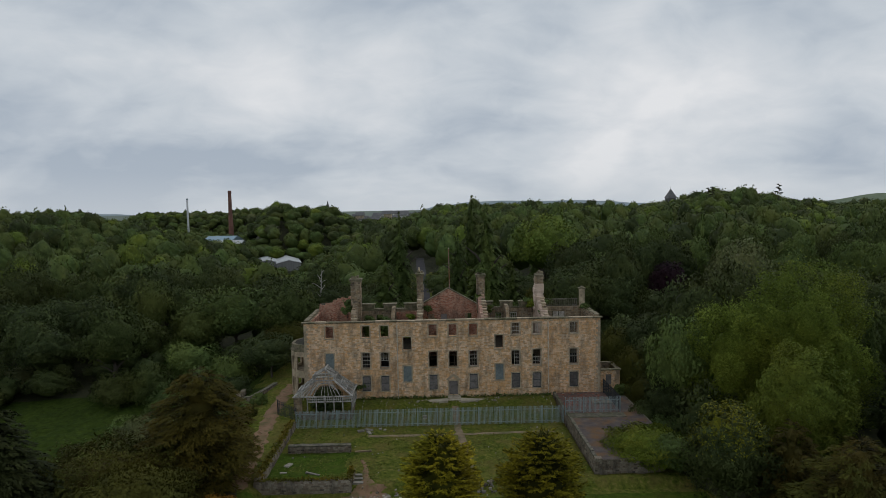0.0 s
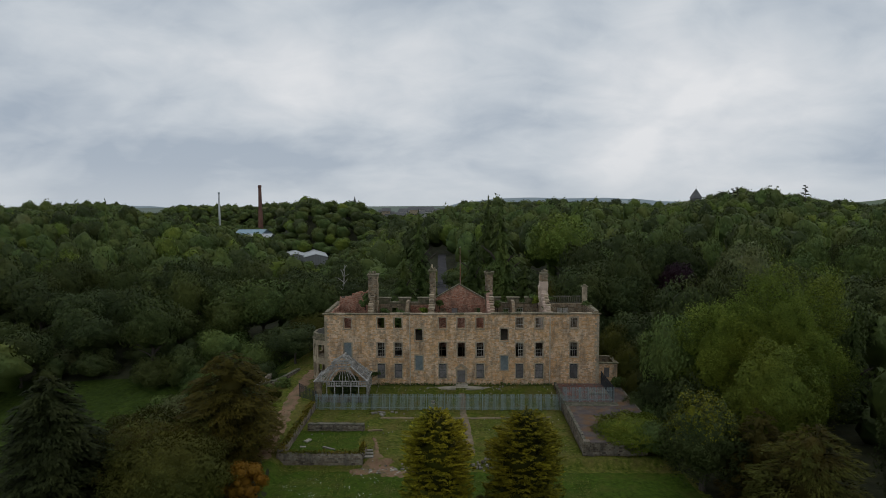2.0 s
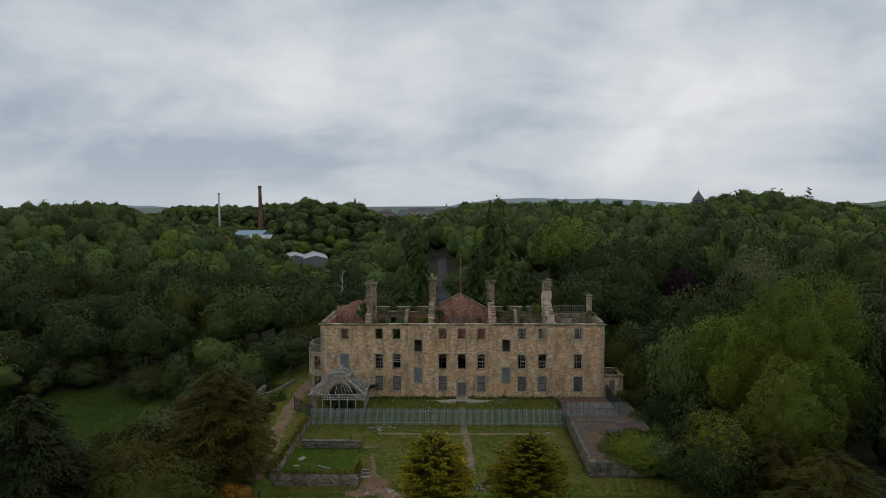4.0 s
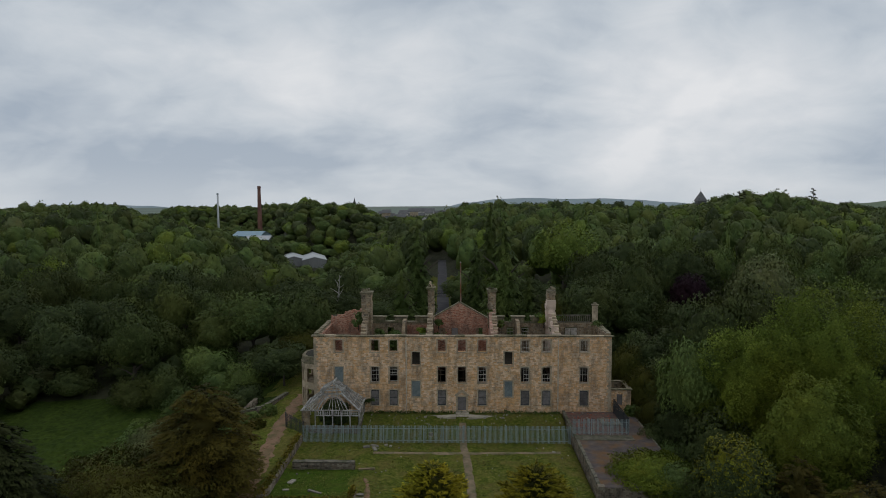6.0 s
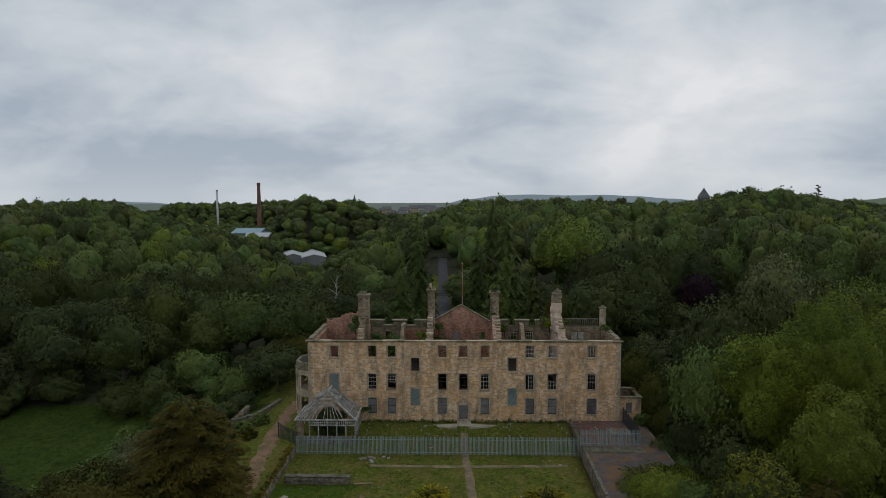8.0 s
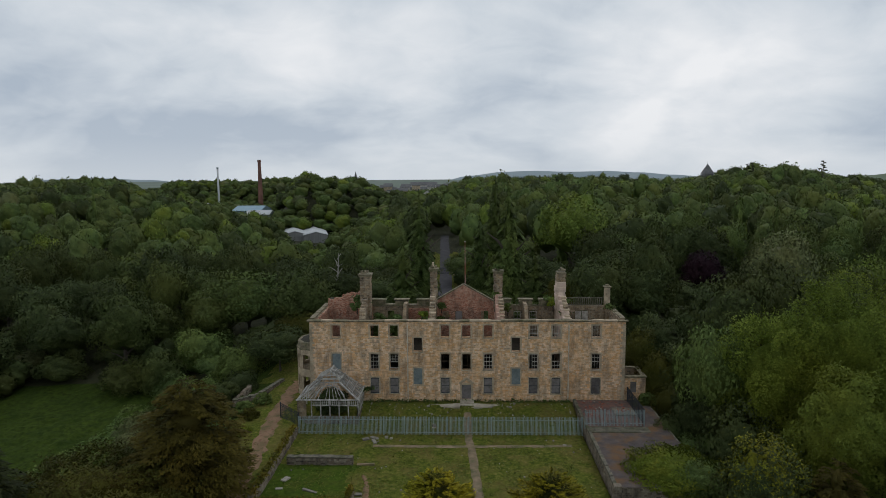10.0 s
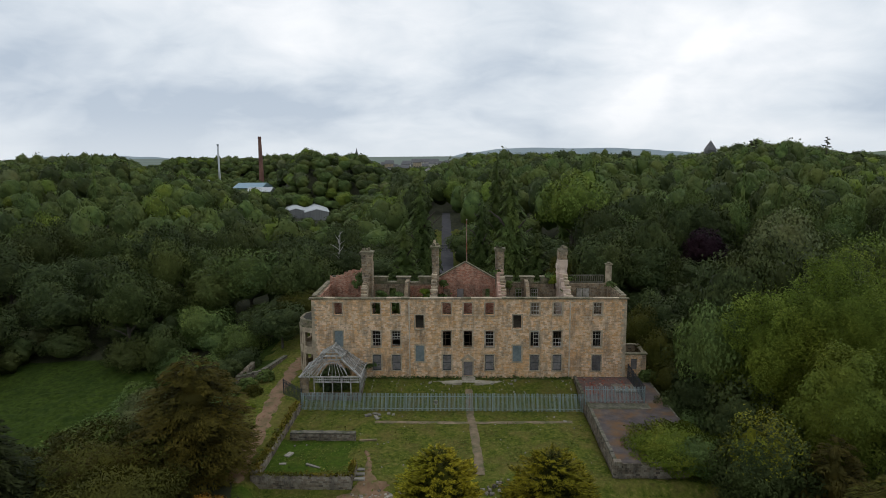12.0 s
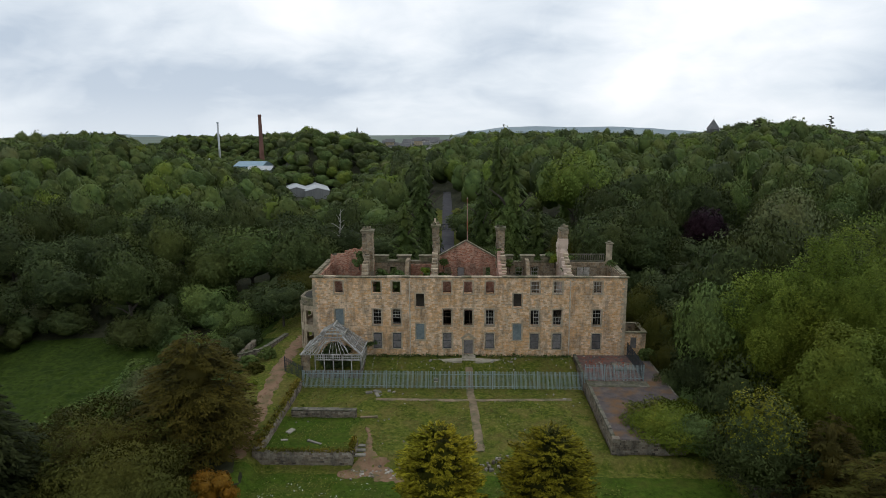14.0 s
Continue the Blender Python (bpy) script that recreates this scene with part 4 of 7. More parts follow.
part("bracket", bm, M_DARK_STEEL, pole)

# east outbuilding, roofless
annexe = thing("outbuilding", "small roofless stone outbuilding against the mansion", "outbuilding")
bm = wall_mesh(HALF + 0.02, 23.7, -1.6, 2.5, 0.4, [(21.7, 22.5, 0.4, 1.9)])
ob = part("wall", bm, M_STONE, annexe)
ob.location = (0, 0.8, 0)
bd = bmesh.new()
box(bd, 21.7, 22.5, 0.9, 0.96, 0.4, 1.9)
part("board", bd, M_GREY_BOARD, annexe)
bm = bmesh.new()
box(bm, 23.3, 23.7, 1.2, 5.2, -1.6, 2.5)
box(bm, HALF + 0.02, 23.3, 4.8, 5.2, -1.6, 2.5)
part("wall", bm, M_STONE_DARK, annexe)
bm = bmesh.new()
box(bm, HALF + 0.02, 23.85, 0.68, 1.3, 2.5, 2.66, 0.02)
box(bm, 23.2, 23.85, 1.3, 5.35, 2.5, 2.66, 0.02)
box(bm, HALF + 0.02, 23.2, 4.7, 5.35, 2.5, 2.66, 0.02)
part("coping", bm, M_COPING, annexe)
bm = bmesh.new()
box(bm, HALF + 0.05, 23.3, 1.2, 4.8, -0.6, 1.0)
part("rubble_fill", bm, M_DARKENED_FLOOR, annexe)

def glass_material(name, tint, clear):
    """Grimy clear glass: part of the light passes straight through."""
    mat = bpy.data.materials.new(name)
    mat.use_nodes = True
    nt = mat.node_tree
    nt.nodes.clear()
    out = node(nt, "ShaderNodeOutputMaterial")
    bsdf = node(nt, "ShaderNodeBsdfPrincipled")
    bsdf.inputs["Roughness"].default_value = 0.15
    tex = node(nt, "ShaderNodeTexNoise", i_Scale=1.3, i_Detail=5.0)
    geo = node(nt, "ShaderNodeNewGeometry")
    nt.links.new(geo.outputs["Position"], tex.inputs["Vector"])
    ramp = node(nt, "ShaderNodeValToRGB")
    ramp.color_ramp.elements[0].color = (*[0.4 * c for c in tint], 1)
    ramp.color_ramp.elements[1].color = (*tint, 1)
    nt.links.new(tex.outputs["Fac"], ramp.inputs[0])
    nt.links.new(ramp.outputs[0], bsdf.inputs["Base Color"])
    tr = node(nt, "ShaderNodeBsdfTransparent")
    ms = node(nt, "ShaderNodeMixShader")
    ms.inputs[0].default_value = clear
    nt.links.new(bsdf.outputs[0], ms.inputs[1])
    nt.links.new(tr.outputs[0], ms.inputs[2])
    nt.links.new(ms.outputs[0], out.inputs[0])
    return mat


M_PANE = glass_material("grimy_glass", (0.34, 0.36, 0.36), 0.55)

# conservatory --------------------------------------------------------
CX0, CX1, CY0, CY1, CZ, CE = -21.2, -13.55, -5.4, -0.02, -1.35, 1.55
cons = thing("conservatory", "derelict white timber conservatory with bare glazing bars", "conservatory")
bm = bmesh.new()
box(bm, CX0, CX1, CY0, CY0 + 0.3, CZ - 0.4, CZ + 0.75)
box(bm, CX0, CX0 + 0.3, CY0 + 0.3, CY1, CZ - 0.4, CZ + 0.75)
box(bm, CX1 - 0.3, CX1, CY0 + 0.3, CY1, CZ - 0.4, CZ + 0.75)
part("plinth", bm, M_RUBBLE, cons)
bm = bmesh.new()
box(bm, CX0 - 0.02, CX0 + 1.0, CY0 - 0.02, CY0 + 0.5, CZ + 0.75, CE - 0.1)
part("stone_pier", bm, M_STONE_DARK, cons)


def glazing_rail(name, a, b, w=0.1, d=0.1):
    bm = bmesh.new()
    bar(bm, a, b, w, d)
    return part(name, bm, M_OLD_WHITE, cons)


for k in range(6):
    x = mixv(CX0 + 1.75, CX1 - 0.1, k / 5)
    glazing_rail("post", (x, CY0 + 0.12, CZ + 0.7), (x, CY0 + 0.12, CE), 0.13)
for sx in (CX0 + 0.12, CX1 - 0.12):
    for k in range(6):
        y = mixv(CY0 + 0.12, CY1 - 0.1, k / 5)
        glazing_rail("post", (sx, y, CZ + 0.7), (sx, y, CE), 0.12)
for a, b in (((CX0 - 0.15, CY0, CE), (CX1 + 0.15, CY0, CE)), ((CX0, CY0 + 0.1, CE), (CX0, CY1, CE)), ((CX1, CY0 + 0.1, CE), (CX1, CY1, CE)), ((CX0 + 1.7, CY0 + 0.1, CE - 0.72), (CX1, CY0 + 0.1, CE - 0.72)), ((CX1 - 0.1, CY0, CE - 0.72), (CX1 - 0.1, CY1, CE - 0.72))):
    glazing_rail("rail", a, b, 0.14, 0.14)
# small transom lights under the eaves
bm = bmesh.new()
n = 24
for k in range(n + 1):
    x = mixv(CX0 + 1.75, CX1 - 0.1, k / n)
    box(bm, x - 0.035, x + 0.035, CY0 + 0.06, CY0 + 0.14, CE - 0.68, CE - 0.1)
box(bm, CX0 + 1.75, CX1 - 0.1, CY0 + 0.07, CY0 + 0.13, CE - 0.42, CE - 0.36)
part("transom_light", bm, M_OLD_WHITE, cons)
LX0, LX1, LY0, LY1, LZ = -18.75, -16.1, -3.9, -1.7, 3.3
LT, RX, RZ = LZ + 0.5, -17.2, 4.85


def rafters(a0, a1, b0, b1, n, name="glazing_bar", w=0.045, lost=0.0):
    """Glazing bars between an eave and a ridge; some are lost or lean out of line."""
    for k in range(1, n):
        if random.random() < lost:
            continue
        f, h = k / n, (k + random.uniform(-0.25, 0.25) * (lost > 0)) / n
        glazing_rail(name, [mixv(u, v, f) for u, v in zip(a0, a1)], [mixv(u, v, h) for u, v in zip(b0, b1)], w, 0.09)


# hips and main slopes
for (xa, ya), (xb, yb) in (((CX0, CY0), (LX0, LY0)), ((CX1, CY0), (LX1, LY0))):
    glazing_rail("hip_rafter", (xa, ya, CE), (xb, yb, LZ), 0.14, 0.16)
rafters((CX0, CY0, CE), (CX1, CY0, CE), (LX0, LY0, LZ), (LX1, LY0, LZ), 15, lost=0.2)
rafters((CX0, CY0, CE), (CX0, CY1, CE), (LX0, LY0, LZ), (LX0, CY1, LZ), 11, lost=0.1)
rafters((CX1, CY0, CE), (CX1, CY1, CE), (LX1, LY0, LZ), (LX1, CY1, LZ), 11, w=0.06)
rafters((LX0, LY1, LZ), (LX0, CY1, LZ), (LX1, LY1, LZ), (LX1, CY1, LZ), 4)
glazing_rail("ridge", (LX0, LY0, LZ), (LX0, CY1, LZ), 0.12, 0.12)
glazing_rail("ridge", (LX1, LY0, LZ), (LX1, CY1, LZ), 0.12, 0.12)
for f in (0.35, 0.68):
    glazing_rail("purlin", (mixv(CX1, LX1, f), mixv(CY0, LY0, f), mixv(CE, LZ, f) + 0.03), (mixv(CX1, LX1, f), CY1, mixv(CE, LZ, f) + 0.03), 0.07, 0.06)
    glazing_rail("purlin", (mixv(CX0, LX0, f), mixv(CY0, LY0, f), mixv(CE, LZ, f) + 0.03), (mixv(CX0, LX0, f), CY1, mixv(CE, LZ, f) + 0.03), 0.07, 0.06)
# arched tie under the front slope
bm = bmesh.new()
arch = [(mixv(-19.2, -15.4, k / 14), CY0 + 0.95, CE + 0.1 + 1.45 * math.sin(math.pi * k / 14) ** 0.7) for k in range(15)]
tube(bm, arch, [0.07] * 15, 6)
part("arched_rib", bm, M_OLD_WHITE, cons)
# lantern: side lights, and a low gabled roof whose pediment faces the lawn
for za in (LZ, LT):
    for a, b in (((LX0, LY0), (LX1, LY0)), ((LX1, LY0), (LX1, LY1)), ((LX0, LY1), (LX0, LY0))):
        glazing_rail("lantern_rail", (*a, za), (*b, za), 0.15, 0.13)
for k in range(5):
    x = mixv(LX0, LX1, k / 4)
    glazing_rail("lantern_post", (x, LY0, LZ), (x, LY0, LT), 0.11)
for k in range(1, 8):
    for x in (LX0, LX1):
        glazing_rail("lantern_post", (x, mixv(LY0, LY1, k / 7), LZ), (x, mixv(LY0, LY1, k / 7), LT), 0.09)
EV = 0.18
for x in (LX0 - EV, LX1 + EV):
    glazing_rail("barge_board", (x, LY0 - EV, LT + 0.02), (RX, LY0 - EV, RZ), 0.13, 0.18)
    glazing_rail("lantern_eave", (x, LY0 - EV, LT + 0.02), (x, LY1, LT + 0.02), 0.14, 0.12)
    rafters((x, LY0, LT + 0.05), (x, LY1, LT + 0.05), (RX, LY0, RZ), (RX, LY1, RZ), 9, "lantern_bar", 0.06)
glazing_rail("ridge", (RX, LY0 - EV, RZ + 0.04), (RX, LY1, RZ + 0.04), 0.16, 0.14)
glazing_rail("pediment_rail", (LX0 - EV, LY0 - 0.1, LT + 0.02), (LX1 + EV, LY0 - 0.1, LT + 0.02), 0.12, 0.14)
glazing_rail("pediment_rail", (mixv(LX0, RX, 0.45), LY0 - 0.1, mixv(LT, RZ, 0.43)), (mixv(LX1, RX, 0.45), LY0 - 0.1, mixv(LT, RZ, 0.43)), 0.08, 0.09)
glazing_rail("king_post", (RX, LY0 - 0.1, LT), (RX, LY0 - 0.1, RZ - 0.1), 0.12, 0.1)
for f in (0.33, 0.66):
    for x in (LX0, LX1):
        glazing_rail("pediment_bar", (mixv(x, RX, f), LY0 - 0.1, LT), (mixv(x, RX, f), LY0 - 0.1, mixv(LT, RZ, f)), 0.06, 0.07)


# panes still left in the slopes
def pane(a, b, c, d):
    bm = bmesh.new()
    bm.faces.new([bm.verts.new(p) for p in (a, b, c, d)])
    bmesh.ops.solidify(bm, geom=bm.faces[:], thickness=0.012)
    part("glass_pane", bm, M_PANE, cons)


def slope_panes(a0, a1, b0, b1, n, share):
    for k in range(n):
        if random.random() < share:
            f0, f1 = (k + 0.06) / n, (k + 0.94) / n
            lo0, lo1 = [mixv(u, v, f0) for u, v in zip(a0, a1)], [mixv(u, v, f1) for u, v in zip(a0, a1)]
            hi0, hi1 = [mixv(u, v, f0) for u, v in zip(b0, b1)], [mixv(u, v, f1) for u, v in zip(b0, b1)]
            s = random.choice((0.0, 0.0, 0.35))
            pane([mixv(p, q, s) for p, q in zip(lo0, hi0)], [mixv(p, q, s) for p, q in zip(lo1, hi1)], hi1, hi0)


slope_panes((CX1, CY0, CE), (CX1, CY1, CE), (LX1, LY0, LZ), (LX1, CY1, LZ), 11, 0.95)
slope_panes((CX0, CY0, CE), (CX0, CY1, CE), (LX0, LY0, LZ), (LX0, CY1, LZ), 11, 0.7)
slope_panes((LX1 + EV, LY0, LT + 0.05), (LX1 + EV, LY1, LT + 0.05), (RX, LY0, RZ), (RX, LY1, RZ), 9, 0.9)
slope_panes((LX0 - EV, LY0, LT + 0.05), (LX0 - EV, LY1, LT + 0.05), (RX, LY0, RZ), (RX, LY1, RZ), 9, 0.8)
bm = bmesh.new()
box(bm, CX0 + 0.3, CX1 - 0.3, CY0 + 0.3, CY1, CZ - 0.3, CZ + 0.1)
part("floor", bm, M_CONCRETE, cons)

# palisade fence ------------------------------------------------------
def palisade(label, points, height, mat, group="", gap=0.155, rail_side=1):
    """Steel palisade: posts, two rails and pointed pales along a line of (x, y, z)."""
    fence = thing("palisade_fence", label, "fence")
    pale = bmesh.new()
    w = 0.031
    prism(pale, [(-w, -0.012), (w, -0.012), (w, 0.012), (-w, 0.012)], 0.08, height - 0.09)
    top = [pale.verts.new((sx * w, sy * 0.012, height - 0.088)) for sx, sy in ((-1, -1), (1, -1), (1, 1), (-1, 1))]
    tip = pale.verts.new((0, 0, height))
    for k in range(4):
        pale.faces.new((top[k], top[(k + 1) % 4], tip))
    first = None
    for (xa, ya, za), (xb, yb, zb) in zip(points, points[1:]):
        ln = math.hypot(xb - xa, yb - ya)
        ang = math.degrees(math.atan2(yb - ya, xb - xa))
        bays = max(1, round(ln / 2.75))
        for k in range(bays + 1):
            f = k / bays
            bm = bmesh.new()
            x, y, z = mixv(xa, xb, f), mixv(ya, yb, f), mixv(za, zb, f)
            box(bm, -0.05, 0.05, -0.04, 0.06, -0.3, height - 0.06)
            part("post", bm, mat, fence).matrix_basis = pose(x, y + 0.08, z, 0, 0, ang)
        for h in (0.35, height - 0.45):
            bm = bmesh.new()
            bar(bm, (xa, ya + 0.03, za + h), (xb, yb + 0.03, zb + h), 0.04, 0.06)
            part("rail", bm, mat, fence)
        n = int(ln / gap)
        for k in range(n + 1):
            f = k / n
            m = pose(mixv(xa, xb, f), mixv(ya, yb, f), mixv(za, zb, f) + random.uniform(-0.02, 0.02), 0, random.uniform(-0.8, 0.8), ang)
            if first is None:
                first = part("pale", pale, mat, fence)
                first.matrix_basis = m
            else:
                ob = new("pale", first.data)
                ob.parent, ob.matrix_basis = fence, m
    return fence


palisade("long grey galvanised steel palisade fence across the lawn", [(-20.35, -8.3, -1.7), (-12.6, -8.3, -1.7), (0.2, -8.3, -1.7), (13.75, -8.3, -1.7)], 2.35, M_STEEL)
palisade("grey galvanised steel palisade fence on the terrace", [(13.95, -8.8, -0.3), (20.9, -8.8, -0.3)], 2.1, M_STEEL)
palisade("dark steel palisade fence beside the terrace edge", [(20.95, -8.6, -0.3), (20.95, -0.8, -0.3)], 2.1, M_DARK_STEEL, gap=0.16)
palisade("dark rusty steel railing beside the conservatory", [(-23.3, -5.6, -0.9), (-20.5, -7.6, -1.4)], 2.3, M_DARK_STEEL, gap=0.16)
sign = bmesh.new()
box(sign, -4.2, -3.7, -8.37, -8.35, -0.75, -0.25)
sg = tagged(part("warning_sign", sign, M_WHITE), "small white notice plate fixed to the palisade fence", "sign")
bm = bmesh.new()
for k in range(4):
    box(bm, -4.15 + k * 0.12, -4.09 + k * 0.12, -8.378, -8.371, -0.68, -0.32)
part("notice_bars", bm, M_DARK_STEEL, sg)

# garden walls --------------------------------------------------------
def stone_wall(name, label, a, b, thick, z0a, z1a, z0b, z1b, mat=M_RUBBLE, cap=None):
    """A low wall with slightly uneven faces and coping stones of its own."""
    wall = thing(name, label, "garden wall")
    ln = math.hypot(b[0] - a[0], b[1] - a[1])
    n = max(2, int(ln / 0.45))
    dx, dy = (b[0] - a[0]) / ln, (b[1] - a[1]) / ln
    verts = []
    for i in range(n + 1):
        f = i / n
        x, y = mixv(a[0], b[0], f), mixv(a[1], b[1], f)
        zt, zb_ = mixv(z1a, z1b, f) + random.uniform(-0.06, 0.06), mixv(z0a, z0b, f)
        for s in (-1, 1):
            for z in (zb_ - 0.4, mixv(zb_, zt, 0.5), zt):
                o = s * thick / 2 + random.uniform(-0.03, 0.03)
                verts.append((x - dy * o, y + dx * o, z))
    faces = []
    for i in range(n):
        p, q = i * 6, (i + 1) * 6
        for k in (0, 1):
            faces.append((p + k, q + k, q + k + 1, p + k + 1))
            faces.append((p + 3 + k, p + 4 + k, q + 4 + k, q + 3 + k))
        faces.append((p + 2, q + 2, q + 5, p + 5))
    for p in (0, n * 6):
        faces += [(p, p + 1, p + 4, p + 3), (p + 1, p + 2, p + 5, p + 4)]
    array_part("wall_body", verts, faces, mat, wall)
    if cap:
        x = 0.0
        while x < ln - 0.1:
            w = min(random.uniform(0.5, 1.0), ln - x)
            bm = bmesh.new()
            box(bm, -w / 2 + 0.01, w / 2 - 0.01, -thick / 2 - 0.06, thick / 2 + 0.06, 0, 0.13, 0.02)
            f = (x + w / 2) / ln
            part("coping_stone", bm, cap, wall).matrix_basis = pose(mixv(a[0], b[0], f), mixv(a[1], b[1], f), mixv(z1a, z1b, f) + random.uniform(-0.03, 0.03), 0, random.uniform(-2, 2), math.degrees(math.atan2(dy, dx)) + random.uniform(-2, 2))
            x += w
    return wall


stone_wall("garden_wall", "low rubble wall between lawn levels with pale coping", (-19.6, -16.0), (-12.4, -16.0), 0.55, -1.9, -0.9, -1.9, -0.9, cap=M_CAP)
stone_wall("garden_wall", "stone retaining wall with plants growing along its top", (-21.0, -25.0), (-11.2, -25.0), 0.6, -2.5, -1.0, -2.5, -1.0, M_RUBBLE)
stone_wall("garden_wall", "short end wall overgrown with yellow plants", (-11.4, -24.6), (-11.4, -22.6), 0.55, -1.9, -0.95, -1.9, -0.9, M_RUBBLE)
stone_wall("garden_wall", "long side wall topped with moss and yellow flowers", (-20.7, -25.0), (-20.7, -8.6), 0.7, -2.0, -0.75, -1.6, -0.55, M_RUBBLE)

# east terrace --------------------------------------------------------
terrace = thing("terrace", "raised stone terrace with cracked asphalt surface", "terrace")
bm = bmesh.new()
box(bm, 14.3, 21.2, -23.4, -0.1, -3.6, -0.34)
part("terrace_body", bm, M_RUBBLE, terrace)
bm = bmesh.new()
box(bm, 14.32, 21.2, -23.3, -10.6, -0.336, -0.3)
part("asphalt", bm, M_ASPHALT, terrace, "cracked grey asphalt stained with moss")
bm = bmesh.new()
box(bm, 14.32, 21.2, -10.55, -8.9, -0.336, -0.27)
part("kerb_strip", bm, M_CAP, terrace)
bm = bmesh.new()
box(bm, 14.0, 21.2, -8.85, -0.1, -0.336, -0.3)
part("court", bm, M_COURT, terrace, "grey court with red rubble")
bm = bmesh.new()
y = -23.5
while y < -0.3:
    ln = random.uniform(0.8, 1.4)
    box(bm, 13.97 + random.uniform(-0.04, 0.04), 14.34, y, min(y + ln - 0.015, -0.15), -0.36, -0.12 + random.uniform(-0.05, 0.04), 0.03)
    y += ln
part("edge_coping", bm, M_CAP, terrace, "worn stone edging")
bm = bmesh.new()
box(bm, 14.0, 14.3, -23.5, -0.1, -3.6, -0.36)
part("retaining_wall", bm, M_RUBBLE, terrace)
bm = bmesh.new()
box(bm, 13.85, 14.6, -23.75, -23.1, -3.0, 0.0, 0.04)
part("corner_pier", bm, M_RUBBLE, terrace)
bm = bmesh.new()
box(bm, 18.3, 20.9, -5.6, -3.2, -0.3, -0.12)
part("light_well_kerb", bm, M_CONCRETE, terrace)
for k in range(80):
    x, y = random.choice([(19.6, -4.4), (15.3, -5.8), (16.2, -3.0), (15.2, -5.6)])
    x, y, s = x + random.gauss(0, 0.55), y + random.gauss(0, 0.5), random.uniform(0.06, 0.2)
    x, y = min(max(x, 14.5), 20.6), min(y, -1.6)
    bm = bmesh.new()
    box(bm, x, x + s, y, y + s * 1.4, -0.31, -0.12 + s * 0.5 if 18.3 < x < 20.7 and -5.6 < y < -3.2 else -0.3 + s * 0.7)
    part("fallen_tile", bm, M_RED_TILE, terrace)

bm = bmesh.new()
box(bm, 21.2, 23.4, -15.0, -2.0, -2.8, -0.33)
part("side_strip", bm, M_ASPHALT, terrace)
bm = bmesh.new()
box(bm, 21.0, 23.5, -15.3, -15.0, -2.8, -0.3, 0.03)
box(bm, 23.4, 23.6, -15.0, -2.0, -2.8, -0.28, 0.03)
part("side_kerb", bm, M_CAP, terrace)
# steps and paths -----------------------------------------------------
stair = thing("door_steps", "worn stone steps with sloping ramps below the door", "steps")
for k in range(5):
    bm = bmesh.new()
    box(bm, -0.85, 0.95, -1.0 - 0.36 * (k + 1), -0.64 - 0.36 * k if k else -0.02, -1.6, -0.26 - 0.18 * k, 0.015)
    part("step", bm, M_STEP, stair)
bm = bmesh.new()
for sx in (-1, 1):
    vs = [bm.verts.new(p) for p in ((sx * 0.9 + 0.05, -1.5, -0.25), (sx * 5.2 + 0.05, -1.2, -0.62), (sx * 5.2 + 0.05, -1.7, -0.75), (sx * 0.9 + 0.05, -2.3, -0.4), (sx * 0.9 + 0.05, -1.5, -1.2), (sx * 5.2 + 0.05, -1.2, -1.2), (sx * 5.2 + 0.05, -1.7, -1.2), (sx * 0.9 + 0.05, -2.3, -1.2))]
    for f in ((0, 1, 2, 3), (4, 5, 6, 7), (0, 1, 5, 4), (1, 2, 6, 5), (2, 3, 7, 6), (3, 0, 4, 7)):
        bm.faces.new([vs[i] for i in f])
part("ramp_kerb", bm, M_STEP, stair)
ribbon("path", "narrow paved garden path, partly overgrown", curve_points([(0.1, -3.2), (0.2, -9), (0.6, -14), (1.1, -23.5)], 60), 0.95, M_PAVING, 0.10, 0.05)
ribbon("path", "grassy flagged cross path", curve_points([(-10.9, -11.4), (0, -11.5), (12.0, -11.1)], 70), 0.65, M_PAVING, 0.095, 0.10)
ribbon("dirt_track", "reddish earth track beside the garden wall", curve_points([(-24.3, 8), (-24.3, 1), (-24.0, -8), (-23.2, -17), (-22.6, -26)], 70), 2.0, M_DIRT, 0.07, 0.35)
ribbon("earth_patch", "bare trodden earth by the wall steps", curve_points([(-11.0, -18.5), (-10.4, -20), (-9.8, -24), (-8.6, -26.5)], 30), [0.6] * 18 + [1.2, 1.6, 2, 2.6, 3, 3.4, 3.6, 3.6, 3.2, 2.8, 2.2, 1.2], M_DIRT, 0.05, 0.5)
ribbon("drive", "straight asphalt drive between the trees", curve_points([(-4.6, 40), (-5.2, 90), (-7.4, 160), (-8.2, 186)], 60), 3.4, M_DRIVE, 0.28, 0.1, category="road")
ribbon("earth_patch", "bare earth where the garden wall has fallen", curve_points([(-12.5, -26.4), (-9.5, -26.2), (-6.5, -26.9), (-3.8, -26.4)], 26), [0.5, 0.9, 1.3, 1.7, 2.0, 2.2, 2.3, 2.3, 2.2, 2.0, 2.1, 2.3, 2.4, 2.3, 2.0, 1.8, 1.7, 1.8, 1.9, 1.7, 1.5, 1.2, 1.0, 0.8, 0.6, 0.4], M_DIRT, 0.07, 0.4)
# soil patch under the yew; its dark colour also paints the tree's shade
ribbon("shaded_ground", "dark bare soil with the yew's shade painted into its colour", curve_points([(-25.0, -25.5), (-23.6, -29.0), (-22.4, -33.0), (-22.0, -38.0)], 22), 5.0, M_SHADED_LITTER, 0.05, 0.7)

# trees ---------------------------------------------------------------
RNG = np.random.default_rng(7)


